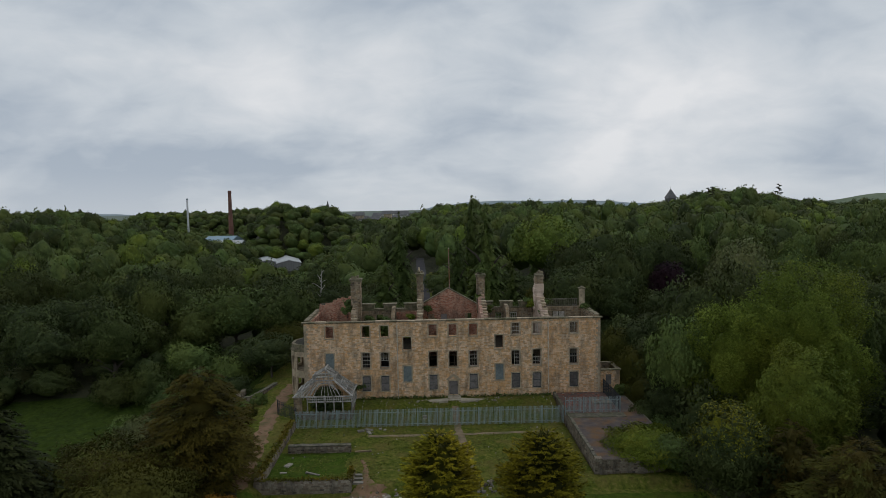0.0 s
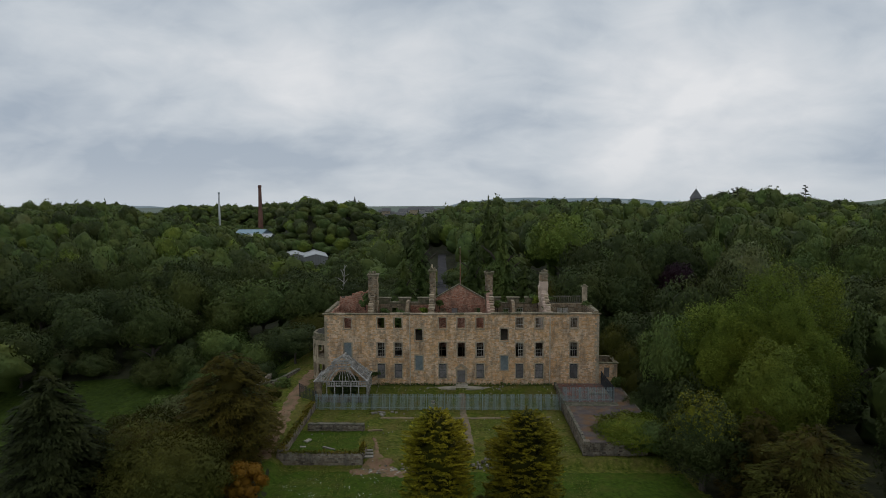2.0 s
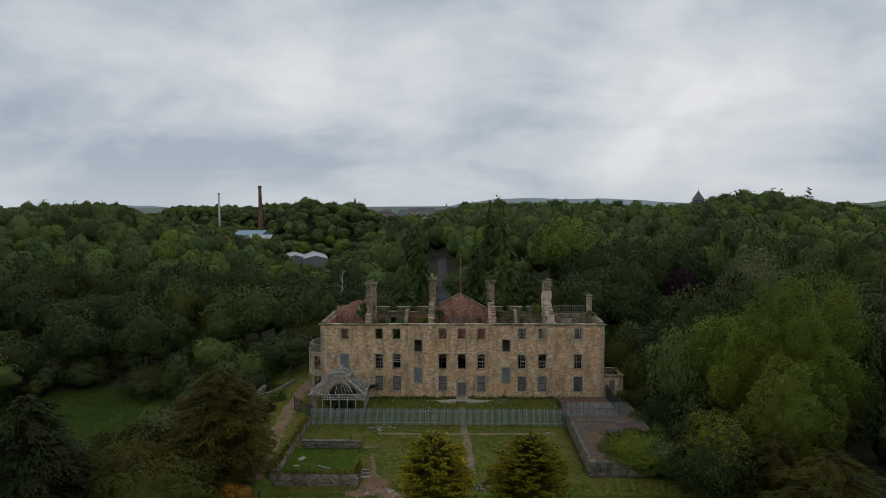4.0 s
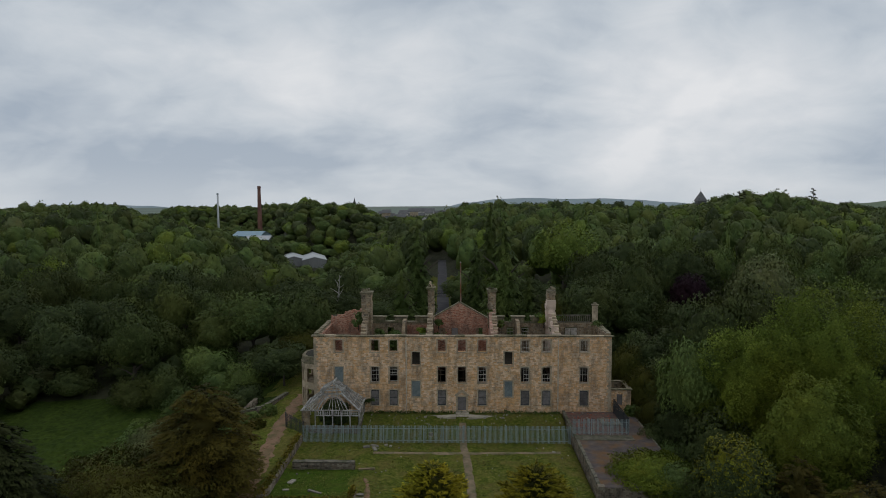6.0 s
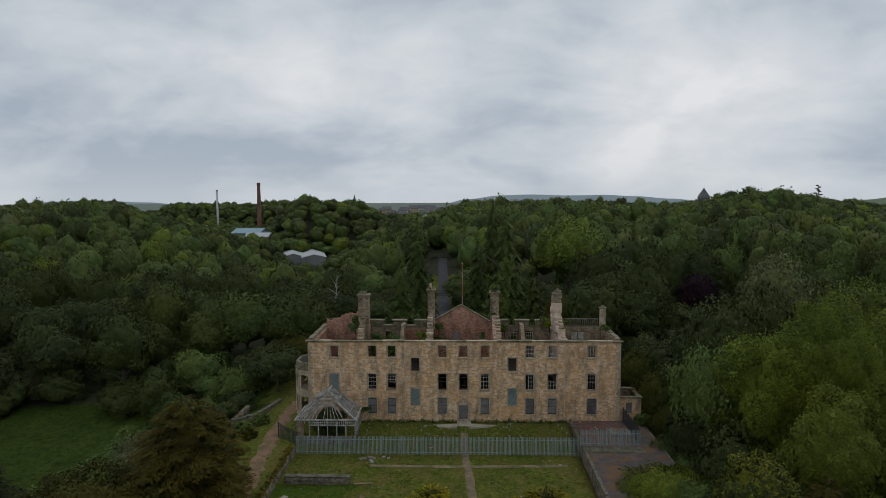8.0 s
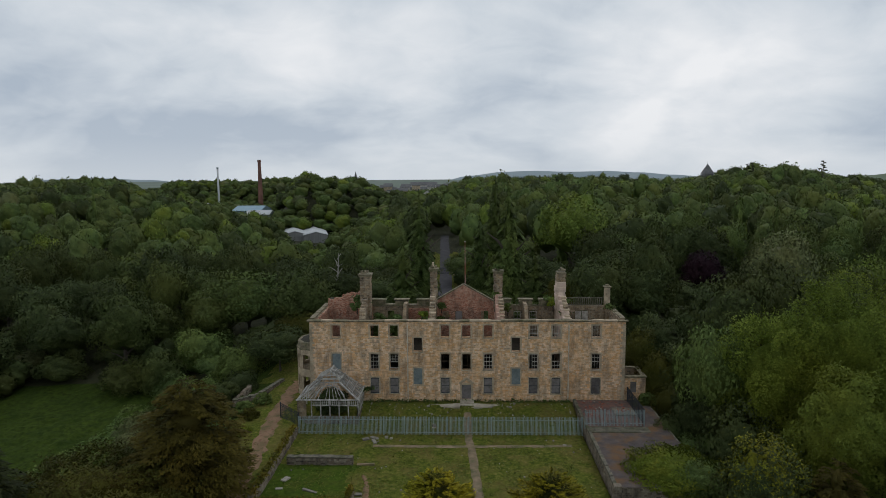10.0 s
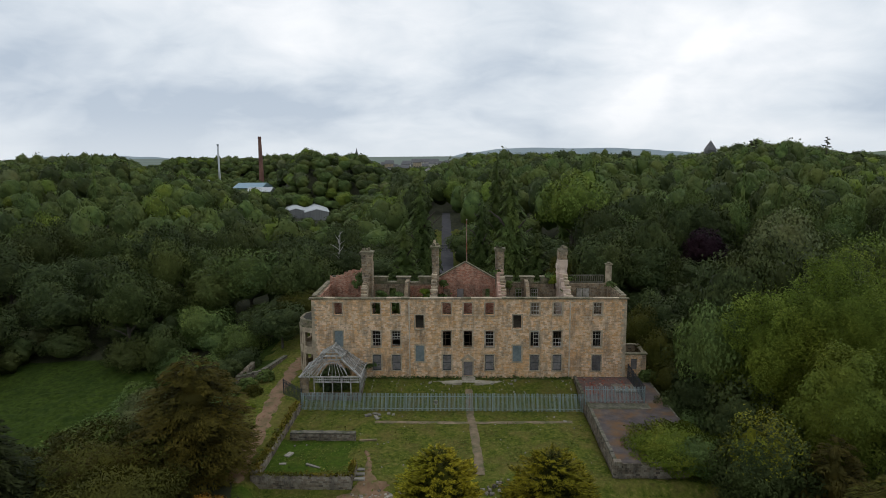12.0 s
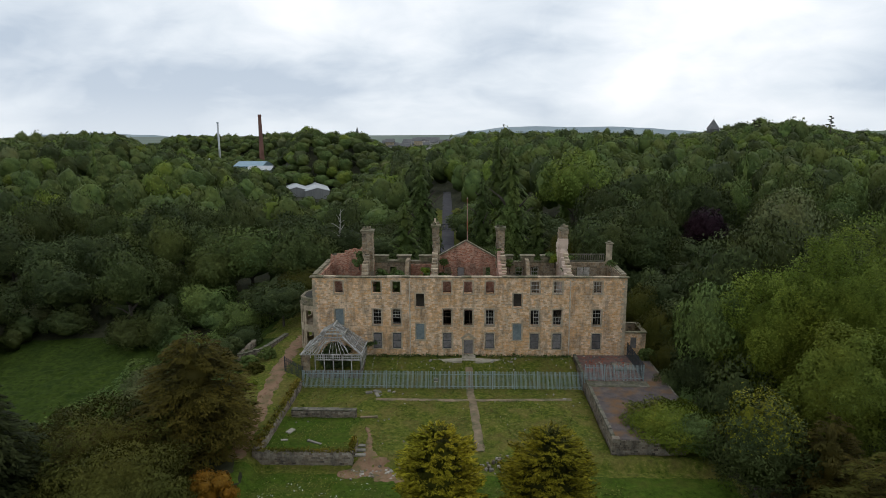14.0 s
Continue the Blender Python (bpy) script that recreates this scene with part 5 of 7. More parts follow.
def unit(v):
    return v / np.maximum(np.linalg.norm(v, axis=-1, keepdims=True), 1e-6)


def sphere_points(n):
    k = np.arange(n) + 0.5
    z = 1 - 2 * k / n
    a = math.pi * (1 + 5 ** 0.5) * k
    r = np.sqrt(1 - z * z)
    return np.stack([r * np.cos(a), r * np.sin(a), z], axis=1)


def sprays(points, normals, length, width, outward=0.25, droop=0.0, chaos=0.5, soft=None):
    """Leaf sprays: a small pointed tuft at each point, shaded by the mass that it lies on."""
    n = len(points)
    rnd = RNG.normal(size=(n, 3))
    nn = unit(normals + chaos * rnd * 0.8)
    a = unit(np.cross(nn, RNG.normal(size=(n, 3))))
    a = unit(a + outward * normals + np.array([0, 0, 1]) * droop)
    b = unit(np.cross(nn, a))
    return cards(points, a, b, length, width, normals if soft is None else soft)


def cards(points, a, b, length, width, soft):
    """Pointed tufts along a, spread along b, wound to face outwards, with soft normals."""
    n = len(points)
    ln = length * RNG.uniform(0.6, 1.35, (n, 1))
    wd = width * RNG.uniform(0.6, 1.35, (n, 1))
    flip = np.sign((np.cross(b, a) * soft).sum(axis=1, keepdims=True))
    b = b * np.where(flip > 0, -1.0, 1.0)
    v = np.stack([points - a * ln / 2 - b * wd / 2, points - a * ln / 2 + b * wd / 2, points + a * ln / 2], axis=1)
    geo = np.cross(v[:, 1] - v[:, 0], v[:, 2] - v[:, 0])
    back = (geo * soft).sum(axis=1) < 0
    v[back] = v[back][:, [1, 0, 2]]
    shade = unit(soft + RNG.normal(size=(n, 3)) * 0.2 + np.array([0, 0, 0.15]))
    return v.reshape(-1, 3), np.arange(3 * n).reshape(n, 3), np.repeat(shade, 3, axis=0)


def triangles(f):
    """Splits four-cornered faces into triangles."""
    return np.concatenate([f[:, [0, 1, 2]], f[:, [0, 2, 3]]])


def blob_mesh(centre, radii, m=7, k=3):
    """A rough closed blob, to fill the inside of a crown."""
    vs, fs = [], []
    for i in range(k + 1):
        ph = math.pi * i / k
        for j in range(m):
            th = 2 * math.pi * j / m + 0.4 * i
            vs.append((math.sin(ph) * math.cos(th), math.sin(ph) * math.sin(th), math.cos(ph)))
    for i in range(k):
        for j in range(m):
            fs.append((i * m + j, (i + 1) * m + j, (i + 1) * m + (j + 1) % m, i * m + (j + 1) % m))
    vs = np.array(vs)
    return vs * radii + centre, triangles(np.array(fs)), unit(vs + np.array([0, 0, 0.1]))


def join(parts):
    vs, fs, ns, base = [], [], [], 0
    for v, f, n in parts:
        vs.append(v)
        fs.append(f + base)
        ns.append(n)
        base += len(v)
    return np.concatenate(vs), np.concatenate(fs), np.concatenate(ns)


def crown(radius, height, lobes, size, density=1.2, lobe=(0.26, 0.42), droop=0.0, outward=0.25, aspect=0.7, low=-0.45, chaos=0.5, taper=1.0, solid=True, floor=-0.75, reach=(0.62, 0.86), facets=(7, 3), flat=0.9):
    """A crown of rounded lobes on its own base: sprays over the lobes that show, a closed mass within."""
    cs, rs = [], []
    for k in range(lobes):
        d = unit(RNG.normal(size=3))
        d[2] = RNG.uniform(floor, 1)
        d[:2] = unit(d[:2])
        r = RNG.uniform(*lobe) * radius
        f = RNG.uniform(*reach)
        zz = 0.5 + 0.5 * d[2]
        spread = (1 - (1 - taper) * zz * 0.7) * min(1.0, ((1.02 - zz) / 0.5)) ** 0.6 * min(1.0, (zz + 0.3) / 0.42)
        cs.append((d[0] * f * radius * spread, d[1] * f * radius * spread, zz * height))
        rs.append(r)
    cs, rs = np.array(cs), np.array(rs)
    cs[:, 2] = np.clip(cs[:, 2], rs * 0.7, height - rs * 0.85)
    squash = np.array([1, 1, min(flat, height / radius / 1.3)])
    middle = np.array([0, 0, height * 0.4])
    parts = []
    for c, r in zip(cs, rs):
        n = max(8, int(4 * math.pi * r * r * density / (size * size * aspect)))
        nrm = sphere_points(n)
        nrm = unit(nrm + RNG.normal(size=nrm.shape) * 0.15)
        p = c + nrm * r * squash * RNG.uniform(0.80, 1.12, (n, 1))
        keep = nrm[:, 2] > low
        for c2, r2 in zip(cs, rs):
            if (c2 != c).any():
                keep &= np.linalg.norm((p - c2) / squash, axis=1) > r2 * 0.86
        p, nrm = p[keep], nrm[keep]
        soft = unit(0.8 * nrm + 0.45 * unit(p - middle))
        parts.append(sprays(p, nrm, size * 1.25, size * 1.1 * aspect, outward, droop, chaos, soft))
        if solid:
            parts.append(blob_mesh(c, r * squash * (0.86 if facets[1] < 3 else 0.74), *facets))
    core = radius * 0.42 * (0.45 + 0.55 * taper)
    if lobes < 76:
        parts.append(blob_mesh(middle, np.array([core, core, height * 0.3])))
    return join(parts)


def canopy(radius, height, size, cover=0.6, lobes=(18, 120), depth=(0.42, 0.16), low=-0.6, form="dome", droop=0.0, aspect=0.7, outward=0.35, chaos=0.7, ragged=0.12, core=0.80, grid=(12, 7), close=False):
    """A full broadleaf crown: one rounded mass swelling into large limbs of leaf and smaller clumps, covered with leaf sprays."""
    centre, half = np.array([0, 0, height * 0.5]), np.array([radius, radius, height * 0.5])
    seeds = []
    for count in lobes:
        dirs = unit(sphere_points(count) + RNG.normal(size=(count, 3)) * 0.75 / math.sqrt(count))
        seeds.append((dirs, RNG.uniform(0.7, 1.1, count), 0.60 * math.sqrt(4 * math.pi / count)))

    def swell(d):
        """How far the crown reaches in each direction, and which way its surface faces there."""
        reach, face = np.ones(len(d)), 0.25 * d
        for (dirs, power, wide), deep, pull in zip(seeds, depth, (0.62, 0.86)):
            rise = power * (1 - (np.linalg.norm(d[:, None] - dirs[None], axis=2) / wide) ** 2)
            best = rise.argmax(axis=1)
            top = np.sqrt(np.clip(rise[np.arange(len(d)), best], 0, 1.1))
            reach = reach - deep * (1 - top)
            face = face + unit(d - pull * dirs[best])
        up = np.clip(d[:, 2], 0, 1)
        if form == "oval":
            reach = reach * (1 - 0.30 * np.sqrt(np.clip(1 - d[:, 2] ** 2, 0, 1)) * np.clip(0.35 + d[:, 2], 0, 1))
        elif form == "broad":
            reach = reach * (1 + 0.10 * up * (1 - up))
        return reach, unit(face)

    n = int(cover * 4 * math.pi * (radius * radius + radius * height * 0.5) / 2 / (0.5 * 1.25 * 1.1 * aspect * size * size))
    d = unit(sphere_points(n) + RNG.normal(size=(n, 3)) * 0.03)
    d = d[d[:, 2] > low]
    reach, face = swell(d)
    spread = 1.04 - 0.2 * RNG.uniform(0, 1, len(d)) ** 1.6 + np.where(RNG.uniform(size=len(d)) < 0.14, RNG.uniform(0, ragged, len(d)), 0)
    p = centre + d * half * (reach * spread)[:, None]
    leaves = sprays(p, face, size * 1.25, size * 1.1 * aspect, outward, droop, chaos, face)
    m, k = grid
    ball, tri, _ = blob_mesh(np.zeros(3), np.ones(3), m, k)
    ball = unit(ball)
    reach, face = swell(ball)
    within = reach * core if close else np.minimum(reach * core, 1 - 0.8 * depth[0] - 0.5 * depth[1])
    return join([leaves, (centre + ball * half * within[:, None], tri, face)])


def boughs(radius, height, size, tiers, per, profile, rise=0.0, droop=0.35, width=0.3, aspect=0.4, fill=3.0, core=0.5, base=0.03, outer=0.76):
    """A conifer or yew: boughs in whorls, each a flat drooping fan of needle sprays. Gives the inner foliage and the tips."""
    inner, tips = [], []
    for i in range(tiers):
        f = (i + 0.5) / tiers
        reach = radius * profile(f)
        for k in range(max(4, int(per * (0.45 + 0.55 * profile(f))))):
            a = RNG.uniform(0, 2 * math.pi)
            rr = reach * RNG.uniform(0.72, 1.12)
            z = height * (base + (1 - base) * f) + RNG.uniform(-0.5, 0.5) * height / tiers
            d = np.array([math.cos(a), math.sin(a), 0.0])
            s = np.array([-math.sin(a), math.cos(a), 0.0])
            n = max(4, int(fill * rr / size))
            u = np.sqrt(RNG.uniform(0.06, 1.0, n))
            v = RNG.uniform(-1, 1, n) * width * rr * (0.25 + 1.2 * u * (1.15 - u))
            r = u * rr
            p = d * r[:, None] + s * v[:, None]
            p[:, 2] = z + rise * r - droop * r * u - 0.35 * np.abs(v) + RNG.normal(size=n) * size * 0.2
            way = unit(d + s * (v / (width * rr + 0.01))[:, None] * 0.9 + RNG.normal(size=(n, 3)) * 0.3 + np.array([0, 0, 1.0]) * (rise - 1.6 * droop * u)[:, None])
            soft = unit(d * (0.35 + 0.35 * u)[:, None] + np.array([0, 0, 0.75]) + s * (v / (width * rr + 0.01))[:, None] * 0.3)
            b = unit(np.cross(soft + RNG.normal(size=(n, 3)) * 0.35, way))
            far = u > outer
            for target, ok in ((inner, ~far), (tips, far)):
                if ok.any():
                    target.append(cards(p[ok], way[ok], b[ok], size * 1.5, size * aspect * 1.3, soft[ok]))
    for i in range(6):
        f = i / 6
        r = radius * profile(f + 0.08) * core
        inner.append(blob_mesh(np.array([0, 0, height * (0.08 + 0.86 * f)]), np.array([r, r, height * 0.13])))
    return join(inner), join(tips)


PROTO = {}


def proto_mesh(key, arrays, mat):
    ob = array_part("crown", arrays[0], arrays[1], mat, normals=arrays[2])
    PROTO[key] = ob.data
    bpy.data.objects.remove(ob)


def trunk_mesh(key, height, radius, limbs):
    bm = bmesh.new()
    tube(bm, [(0, 0, -0.6), (0.05, 0, height * 0.25), (-0.05, 0.06, height * 0.6), (0.02, 0, height * 0.95)], [radius * 1.35, radius, radius * 0.8, radius * 0.35], 9)
    for k in range(limbs):
        a, z = 2 * math.pi * k / limbs + random.uniform(-0.4, 0.4), height * random.uniform(0.35, 0.6)
        r = height * random.uniform(0.25, 0.4)
        tube(bm, [(0, 0, z), (r * 0.5 * math.cos(a), r * 0.5 * math.sin(a), z + r * 0.45), (r * math.cos(a), r * math.sin(a), z + r * 0.7)], [radius * 0.5, radius * 0.33, radius * 0.1], 6)
    data = bpy.data.meshes.new("trunk")
    bm.to_mesh(data)
    bm.free()
    data.materials.append(M_BARK)
    PROTO[key] = data


# crowns are made at unit-like sizes: radius 5, height 8.5 for broadleaf; they are scaled when planted
FORMS = ("dome", "broad", "oval", "dome")
for k in range(4):
    for nm, mat in (("oak", L_OAK), ("dark", L_DARK), ("mid", L_MID), ("bright", L_BRIGHT), ("grey", L_GREY)):
        if nm in ("grey", "bright") and k > 1:
            continue
        proto_mesh((nm, k), canopy(5.0, 8.5, 0.275, 0.78, (14 + 4 * k, 90 + 25 * k), (0.36 + 0.03 * k, 0.15), -0.45, FORMS[k]), mat)
for k in range(3):
    proto_mesh(("spruce", k), join(boughs(4.0, 18.0, 0.26, 30, 16, lambda f: max(0.04, (1 - f) ** 0.8), 0.05, 0.55 + 0.1 * k, 0.26, 0.55, 4.6, 0.55)), L_SPRUCE)
    trunk_mesh(("trunk", k), 8.0, 0.32, 5)
proto_mesh(("copper", 0), canopy(5.0, 8.5, 0.25, 0.66, form="oval"), L_COPPER)
proto_mesh(("bronze", 0), canopy(5.0, 8.5, 0.25, 0.66, (22, 150), (0.28, 0.16), droop=-0.4, aspect=0.45), L_BROWN)


SPECIES = {"oak": ("broadleaf_tree", "dense oak-green broadleaf tree in full leaf"), "dark": ("broadleaf_tree", "dark green broadleaf tree with dense crown"), "mid": ("broadleaf_tree", "fresh mid-green broadleaf tree in full leaf"), "bright": ("broadleaf_tree", "bright light green broadleaf tree with lumpy crown"), "grey": ("willow_tree", "pale grey-green willow with soft crown"), "spruce": ("spruce_tree", "tall dark spruce with drooping boughs"), "copper": ("copper_beech", "dark purple copper beech among green trees"), "bronze": ("broadleaf_tree", "bronze-tinged tree with drooping foliage")}


def plant(species, x, y, radius, top, k=None, low=None, label="", group="woodland trees", trunk=True):
    """A tree on the ground with its crown scaled to radius and top height."""
    z = g(x, y)
    keys = [q for q in PROTO if q[0] == species]
    key = keys[(k if k is not None else random.randrange(100)) % len(keys)]
    name, words = SPECIES[species]
    tree = thing(name, label or words, "tree", (x, y, z), group)
    tree.rotation_euler = (0, 0, random.uniform(0, 6.28))
    hgt = max(top - z, 3.0)
    cr = new("crown", PROTO[key])
    cr.parent = tree
    if species == "spruce":
        cr.scale = (radius / 4.0, radius / 4.0, hgt / 18.0)
        cr.location = (0, 0, 0)
        tk = 0.8
    else:
        frac = low if low is not None else 0.24
        cr.scale = (radius / 5.0, radius / 5.0 * random.uniform(0.9, 1.1), hgt * (1 - frac) / 8.5)
        cr.location = (0, 0, hgt * frac)
        if frac < 0.07:
            # shrubby crowns reach down to the ground
            cr.scale[2] *= 1.3
            cr.location[2] = -0.30 * hgt
        tk = 0.55
    if trunk:
        tr = new("trunk", PROTO[("trunk", random.randrange(3))])
        tr.parent = tree
        tr.scale = (hgt / 14, hgt / 14, hgt * tk / 8.0)
    return tree


# single trees round the house
plant("mid", 29.0, -8.0, 4.8, 12.8, 1, 0.1, "", "garden trees")
plant("dark", 27.8, -8.0, 4.5, 5.0, 0, 0.03, "", "garden trees")
plant("dark", 28.5, -17.0, 4.8, 6.5, 3, 0.03, "", "garden trees")
plant("mid", 25.2, -13.5, 2.6, 1.0, 3, 0.02, "", "garden trees")
plant("mid", 30.0, -22.0, 4.5, 5.5, 2, 0.03, "", "garden trees")
plant("dark", 24.0, -17.5, 2.2, 0.6, 3, 0.02, "", "garden trees")
plant("dark", 24.3, -8.5, 2.4, 1.2, 1, 0.02, "", "garden trees")
plant("dark", 31.0, 4.0, 6.0, 7.0, 1, 0.1, "", "garden trees")
plant("dark", 29.0, 12.0, 5.5, 8.5, 2, 0.1, "", "garden trees")
plant("bronze", 26.5, -2.0, 3.5, 3.0, 0, 0.05, "", "garden trees")
plant("mid", -43.0, 41.0, 9.0, 11.6, 1, 0.1, "large round-headed green tree", "garden trees")
plant("bronze", 26.2, 3.5, 4.0, 6.0, 0, 0.03, "brown-green yew beside the outbuilding", "garden trees")
plant("bronze", 25.6, 10.5, 3.8, 7.5, 0, 0.03, "", "garden trees")
plant("dark", 30.5, 18.0, 5.0, 9.0, 1, 0.03, "", "garden trees")
plant("dark", 24.0, 22.0, 4.5, 7.0, 2, 0.03, "", "garden trees")
plant("mid", -48.5, 30.0, 6.8, 3.6, 0, 0.05, "", "garden trees")
plant("mid", -42.0, 22.0, 4.5, -0.5, 0, 0.1, "", "garden trees")
plant("dark", -29.0, 14.0, 5.5, 6.5, 1, 0.1, "", "garden trees")
plant("bronze", -27.5, 22.0, 5.0, 7.0, 0, 0.1, "", "garden trees")
plant("dark", -34.0, 22.0, 5.5, 3.5, 3, 0.1, "", "garden trees")
plant("grey", -81.0, 30.0, 6.4, -2.0, 0, 0.02, "rounded grey-green willow at the meadow's edge", "garden trees")
plant("dark", -72.5, 27.0, 5.6, -1.0, 2, 0.02, "", "garden trees")
plant("dark", -92.0, 36.0, 6.5, 2.0, 1, 0.02, "", "garden trees")
plant("mid", -67.0, 46.0, 5.4, 2.6, 0, 0.06, "", "garden trees")
plant("dark", -66.0, 34.0, 5.0, -4.0, 3, 0.02, "", "garden trees")
plant("dark", -79.0, 44.0, 6.5, 3.0, 0, 0.04, "", "garden trees")
plant("oak", -57.0, 40.0, 5.5, 1.0, 0, 0.04, "", "garden trees")
plant("dark", -58.0, 22.0, 5.5, -0.5, 2, 0.05, "", "garden trees")
plant("grey", -43.0, -2.0, 3.8, -1.0, 1, 0.05, "", "garden trees")
plant("mid", -39.0, 4.0, 3.5, -0.5, 0, 0.05, "", "garden trees")
plant("mid", -40.5, 9.0, 4.2, 0.5, 0, 0.05, "", "garden trees")
plant("mid", -36.5, 17.5, 4.6, 3.2, 1, 0.05, "", "garden trees")
plant("mid", -46.5, 15.0, 4.8, -0.8, 2, 0.05, "", "garden trees")
plant("dark", -33.0, 8.0, 3.2, 1.6, 1, 0.05, "", "garden trees")
plant("oak", -52.5, 22.0, 5.0, 0.5, 1, 0.05, "", "garden trees")
plant("spruce", -10.6, 66.0, 6.4, 24.6, 1, label="large dark spruce behind the mansion", group="drive conifers")
plant("spruce", -12.6, 45.0, 5.6, 16.2, 0, group="drive conifers")
plant("spruce", 9.6, 56.0, 7.6, 26.4, 2, label="large dark spruce with hanging boughs behind the mansion", group="drive conifers")
plant("spruce", 7.6, 76.0, 6.5, 28.2, 0, group="drive conifers")
plant("spruce", 3.6, 66.0, 5.0, 19.0, 1, label="tall grey-green cedar beside the drive", group="drive conifers")
plant("spruce", 14.5, 48.0, 5.5, 13.0, 1, group="drive conifers")
plant("copper", 53.0, 60.0, 6.4, 13.8, 0, 0.1, group="drive conifers")
plant("bright", 30.0, 97.0, 11.0, 23.0, 0, 0.15, group="woodland trees")
plant("mid", 38.0, 84.0, 8.0, 14.5, 1, 0.15, group="woodland trees")
plant("grey", 58.2, 36.0, 7.2, 19.0, 0, 0.1, group="woodland trees")
plant("bronze", 19.5, 42.0, 4.0, 10.0, 0, 0.1, group="woodland trees")


def special(name, label, category, at, arrays, mat, trunk_h=3.0, trunk_r=0.3, group="", tips=None, tip_mat=None, tip_name="new_growth"):
    tree = thing(name, label, category, at, group)
    array_part("crown", arrays[0], arrays[1], mat, tree, normals=arrays[2])
    if tips is not None:
        array_part(tip_name, tips[0], tips[1], tip_mat, tree, normals=tips[2])
    bm = bmesh.new()
    tube(bm, [(0, 0, -0.6), (0.05, 0, trunk_h * 0.5), (0, 0, trunk_h)], [trunk_r * 1.3, trunk_r, trunk_r * 0.5], 8)
    part("trunk", bm, M_BARK, tree)
    return tree


def dome(power, top=0.0):
    """A profile for boughs: how far they reach at each part of the height."""
    return lambda f: max(top, min(1.0, 1 - max(0.0, f)) ** power * min(1.0, 0.72 + f))


def split_top(arrays, start, chance):
    """Parts the sprays above a height from the rest, for new growth at the top of a crown."""
    v, f, n = arrays
    z = v[f][:, :, 2].mean(axis=1)
    up = (RNG.uniform(size=len(f)) < chance * np.clip((z - start) / (z.max() - start), 0, 1) ** 0.7) & (z > start)

    def take(ok):
        return v[f[ok]].reshape(-1, 3), np.arange(3 * ok.sum()).reshape(-1, 3), n[f[ok]].reshape(-1, 3)
    return take(~up), take(up)


for x, h, r in ((-2.25, 11.6, 3.15), (5.55, 11.4, 3.45)):
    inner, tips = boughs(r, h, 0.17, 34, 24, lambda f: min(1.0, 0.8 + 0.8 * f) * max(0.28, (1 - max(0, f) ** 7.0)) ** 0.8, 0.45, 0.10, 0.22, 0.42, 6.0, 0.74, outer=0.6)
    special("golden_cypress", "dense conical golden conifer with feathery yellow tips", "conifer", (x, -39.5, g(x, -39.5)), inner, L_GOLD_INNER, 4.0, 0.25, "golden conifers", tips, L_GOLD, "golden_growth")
special("broadleaf_tree", "tall bright green tree beside the terrace", "tree", (41.2, -14.0, g(41.2, -14.0)), canopy(9.0, 23.3, 0.20, 1.2, (26, 130), (0.50, 0.22), -0.7, ragged=0.25, core=0.68, outward=0.5, chaos=0.8, grid=(18, 10)), L_ASH, 12.0, 0.6)
special("broadleaf_tree", "bright green tree with loose layered boughs", "tree", (33.6, -13.0, g(33.6, -13.0)), canopy(6.6, 19.5, 0.20, 1.2, (22, 110), (0.50, 0.22), -0.7, ragged=0.25, core=0.68, outward=0.5, chaos=0.8, grid=(16, 10)), L_ASH, 10.0, 0.5)
special("broadleaf_tree", "green tree with hanging foliage beside the terrace", "tree", (35.4, -23.0, g(35.4, -23.0)), canopy(6.0, 15.5, 0.20, 1.2, (30, 220), (0.36, 0.16), -0.8, droop=-0.5, grid=(14, 9)), L_SYCAMORE, 8.0, 0.45)
inner, tips = boughs(7.4, 11.6, 0.22, 21, 19, dome(0.38), 0.30, 0.36, 0.30, 0.44, 7.0, 0.42, outer=0.66)
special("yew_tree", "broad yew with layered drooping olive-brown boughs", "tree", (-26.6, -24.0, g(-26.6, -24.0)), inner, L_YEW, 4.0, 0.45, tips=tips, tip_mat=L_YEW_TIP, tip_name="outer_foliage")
inner, tips = split_top(canopy(9.2, 8.2, 0.23, 1.1, (30, 170), (0.42, 0.20), -0.7, aspect=0.42, outward=0.7, droop=-0.3, chaos=0.9, ragged=0.2), 1.0, 0.8)
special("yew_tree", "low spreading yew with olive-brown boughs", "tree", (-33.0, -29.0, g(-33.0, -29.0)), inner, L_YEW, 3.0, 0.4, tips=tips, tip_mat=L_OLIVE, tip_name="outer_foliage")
inner, tips = split_top(canopy(6.0, 8.2, 0.20, 1.3, (26, 200), (0.24, 0.14), -0.4, aspect=0.5, outward=0.35, droop=0.2, chaos=0.9, core=0.7), 2.0, 0.9)
special("yew_tree", "rounded olive-green yew bush", "tree", (-27.8, -36.8, g(-27.8, -36.8)), inner, L_OLIVE, 3.0, 0.4, tips=tips, tip_mat=L_OLIVE, tip_name="outer_foliage")
inner, tips = boughs(7.6, 17.0, 0.30, 30, 20, dome(0.45), 0.15, 0.35, 0.30, 0.5, 6.0, 0.6)
special("conifer_tree", "dark conifer with dense needles beside the lawn", "conifer", (-39.5, -36.0, g(-39.5, -36.0)), inner, L_NEEDLE, 9.0, 0.5, tips=tips, tip_mat=L_NEEDLE, tip_name="outer_foliage")
special("broadleaf_tree", "dense dark green tree beside the lower lawn", "tree", (45.0, -36.0, g(45.0, -36.0)), canopy(6.5, 17.0, 0.22, 0.9, (30, 220), (0.36, 0.16), -0.8, "oval", grid=(14, 9)), L_DARK, 8.0, 0.4)
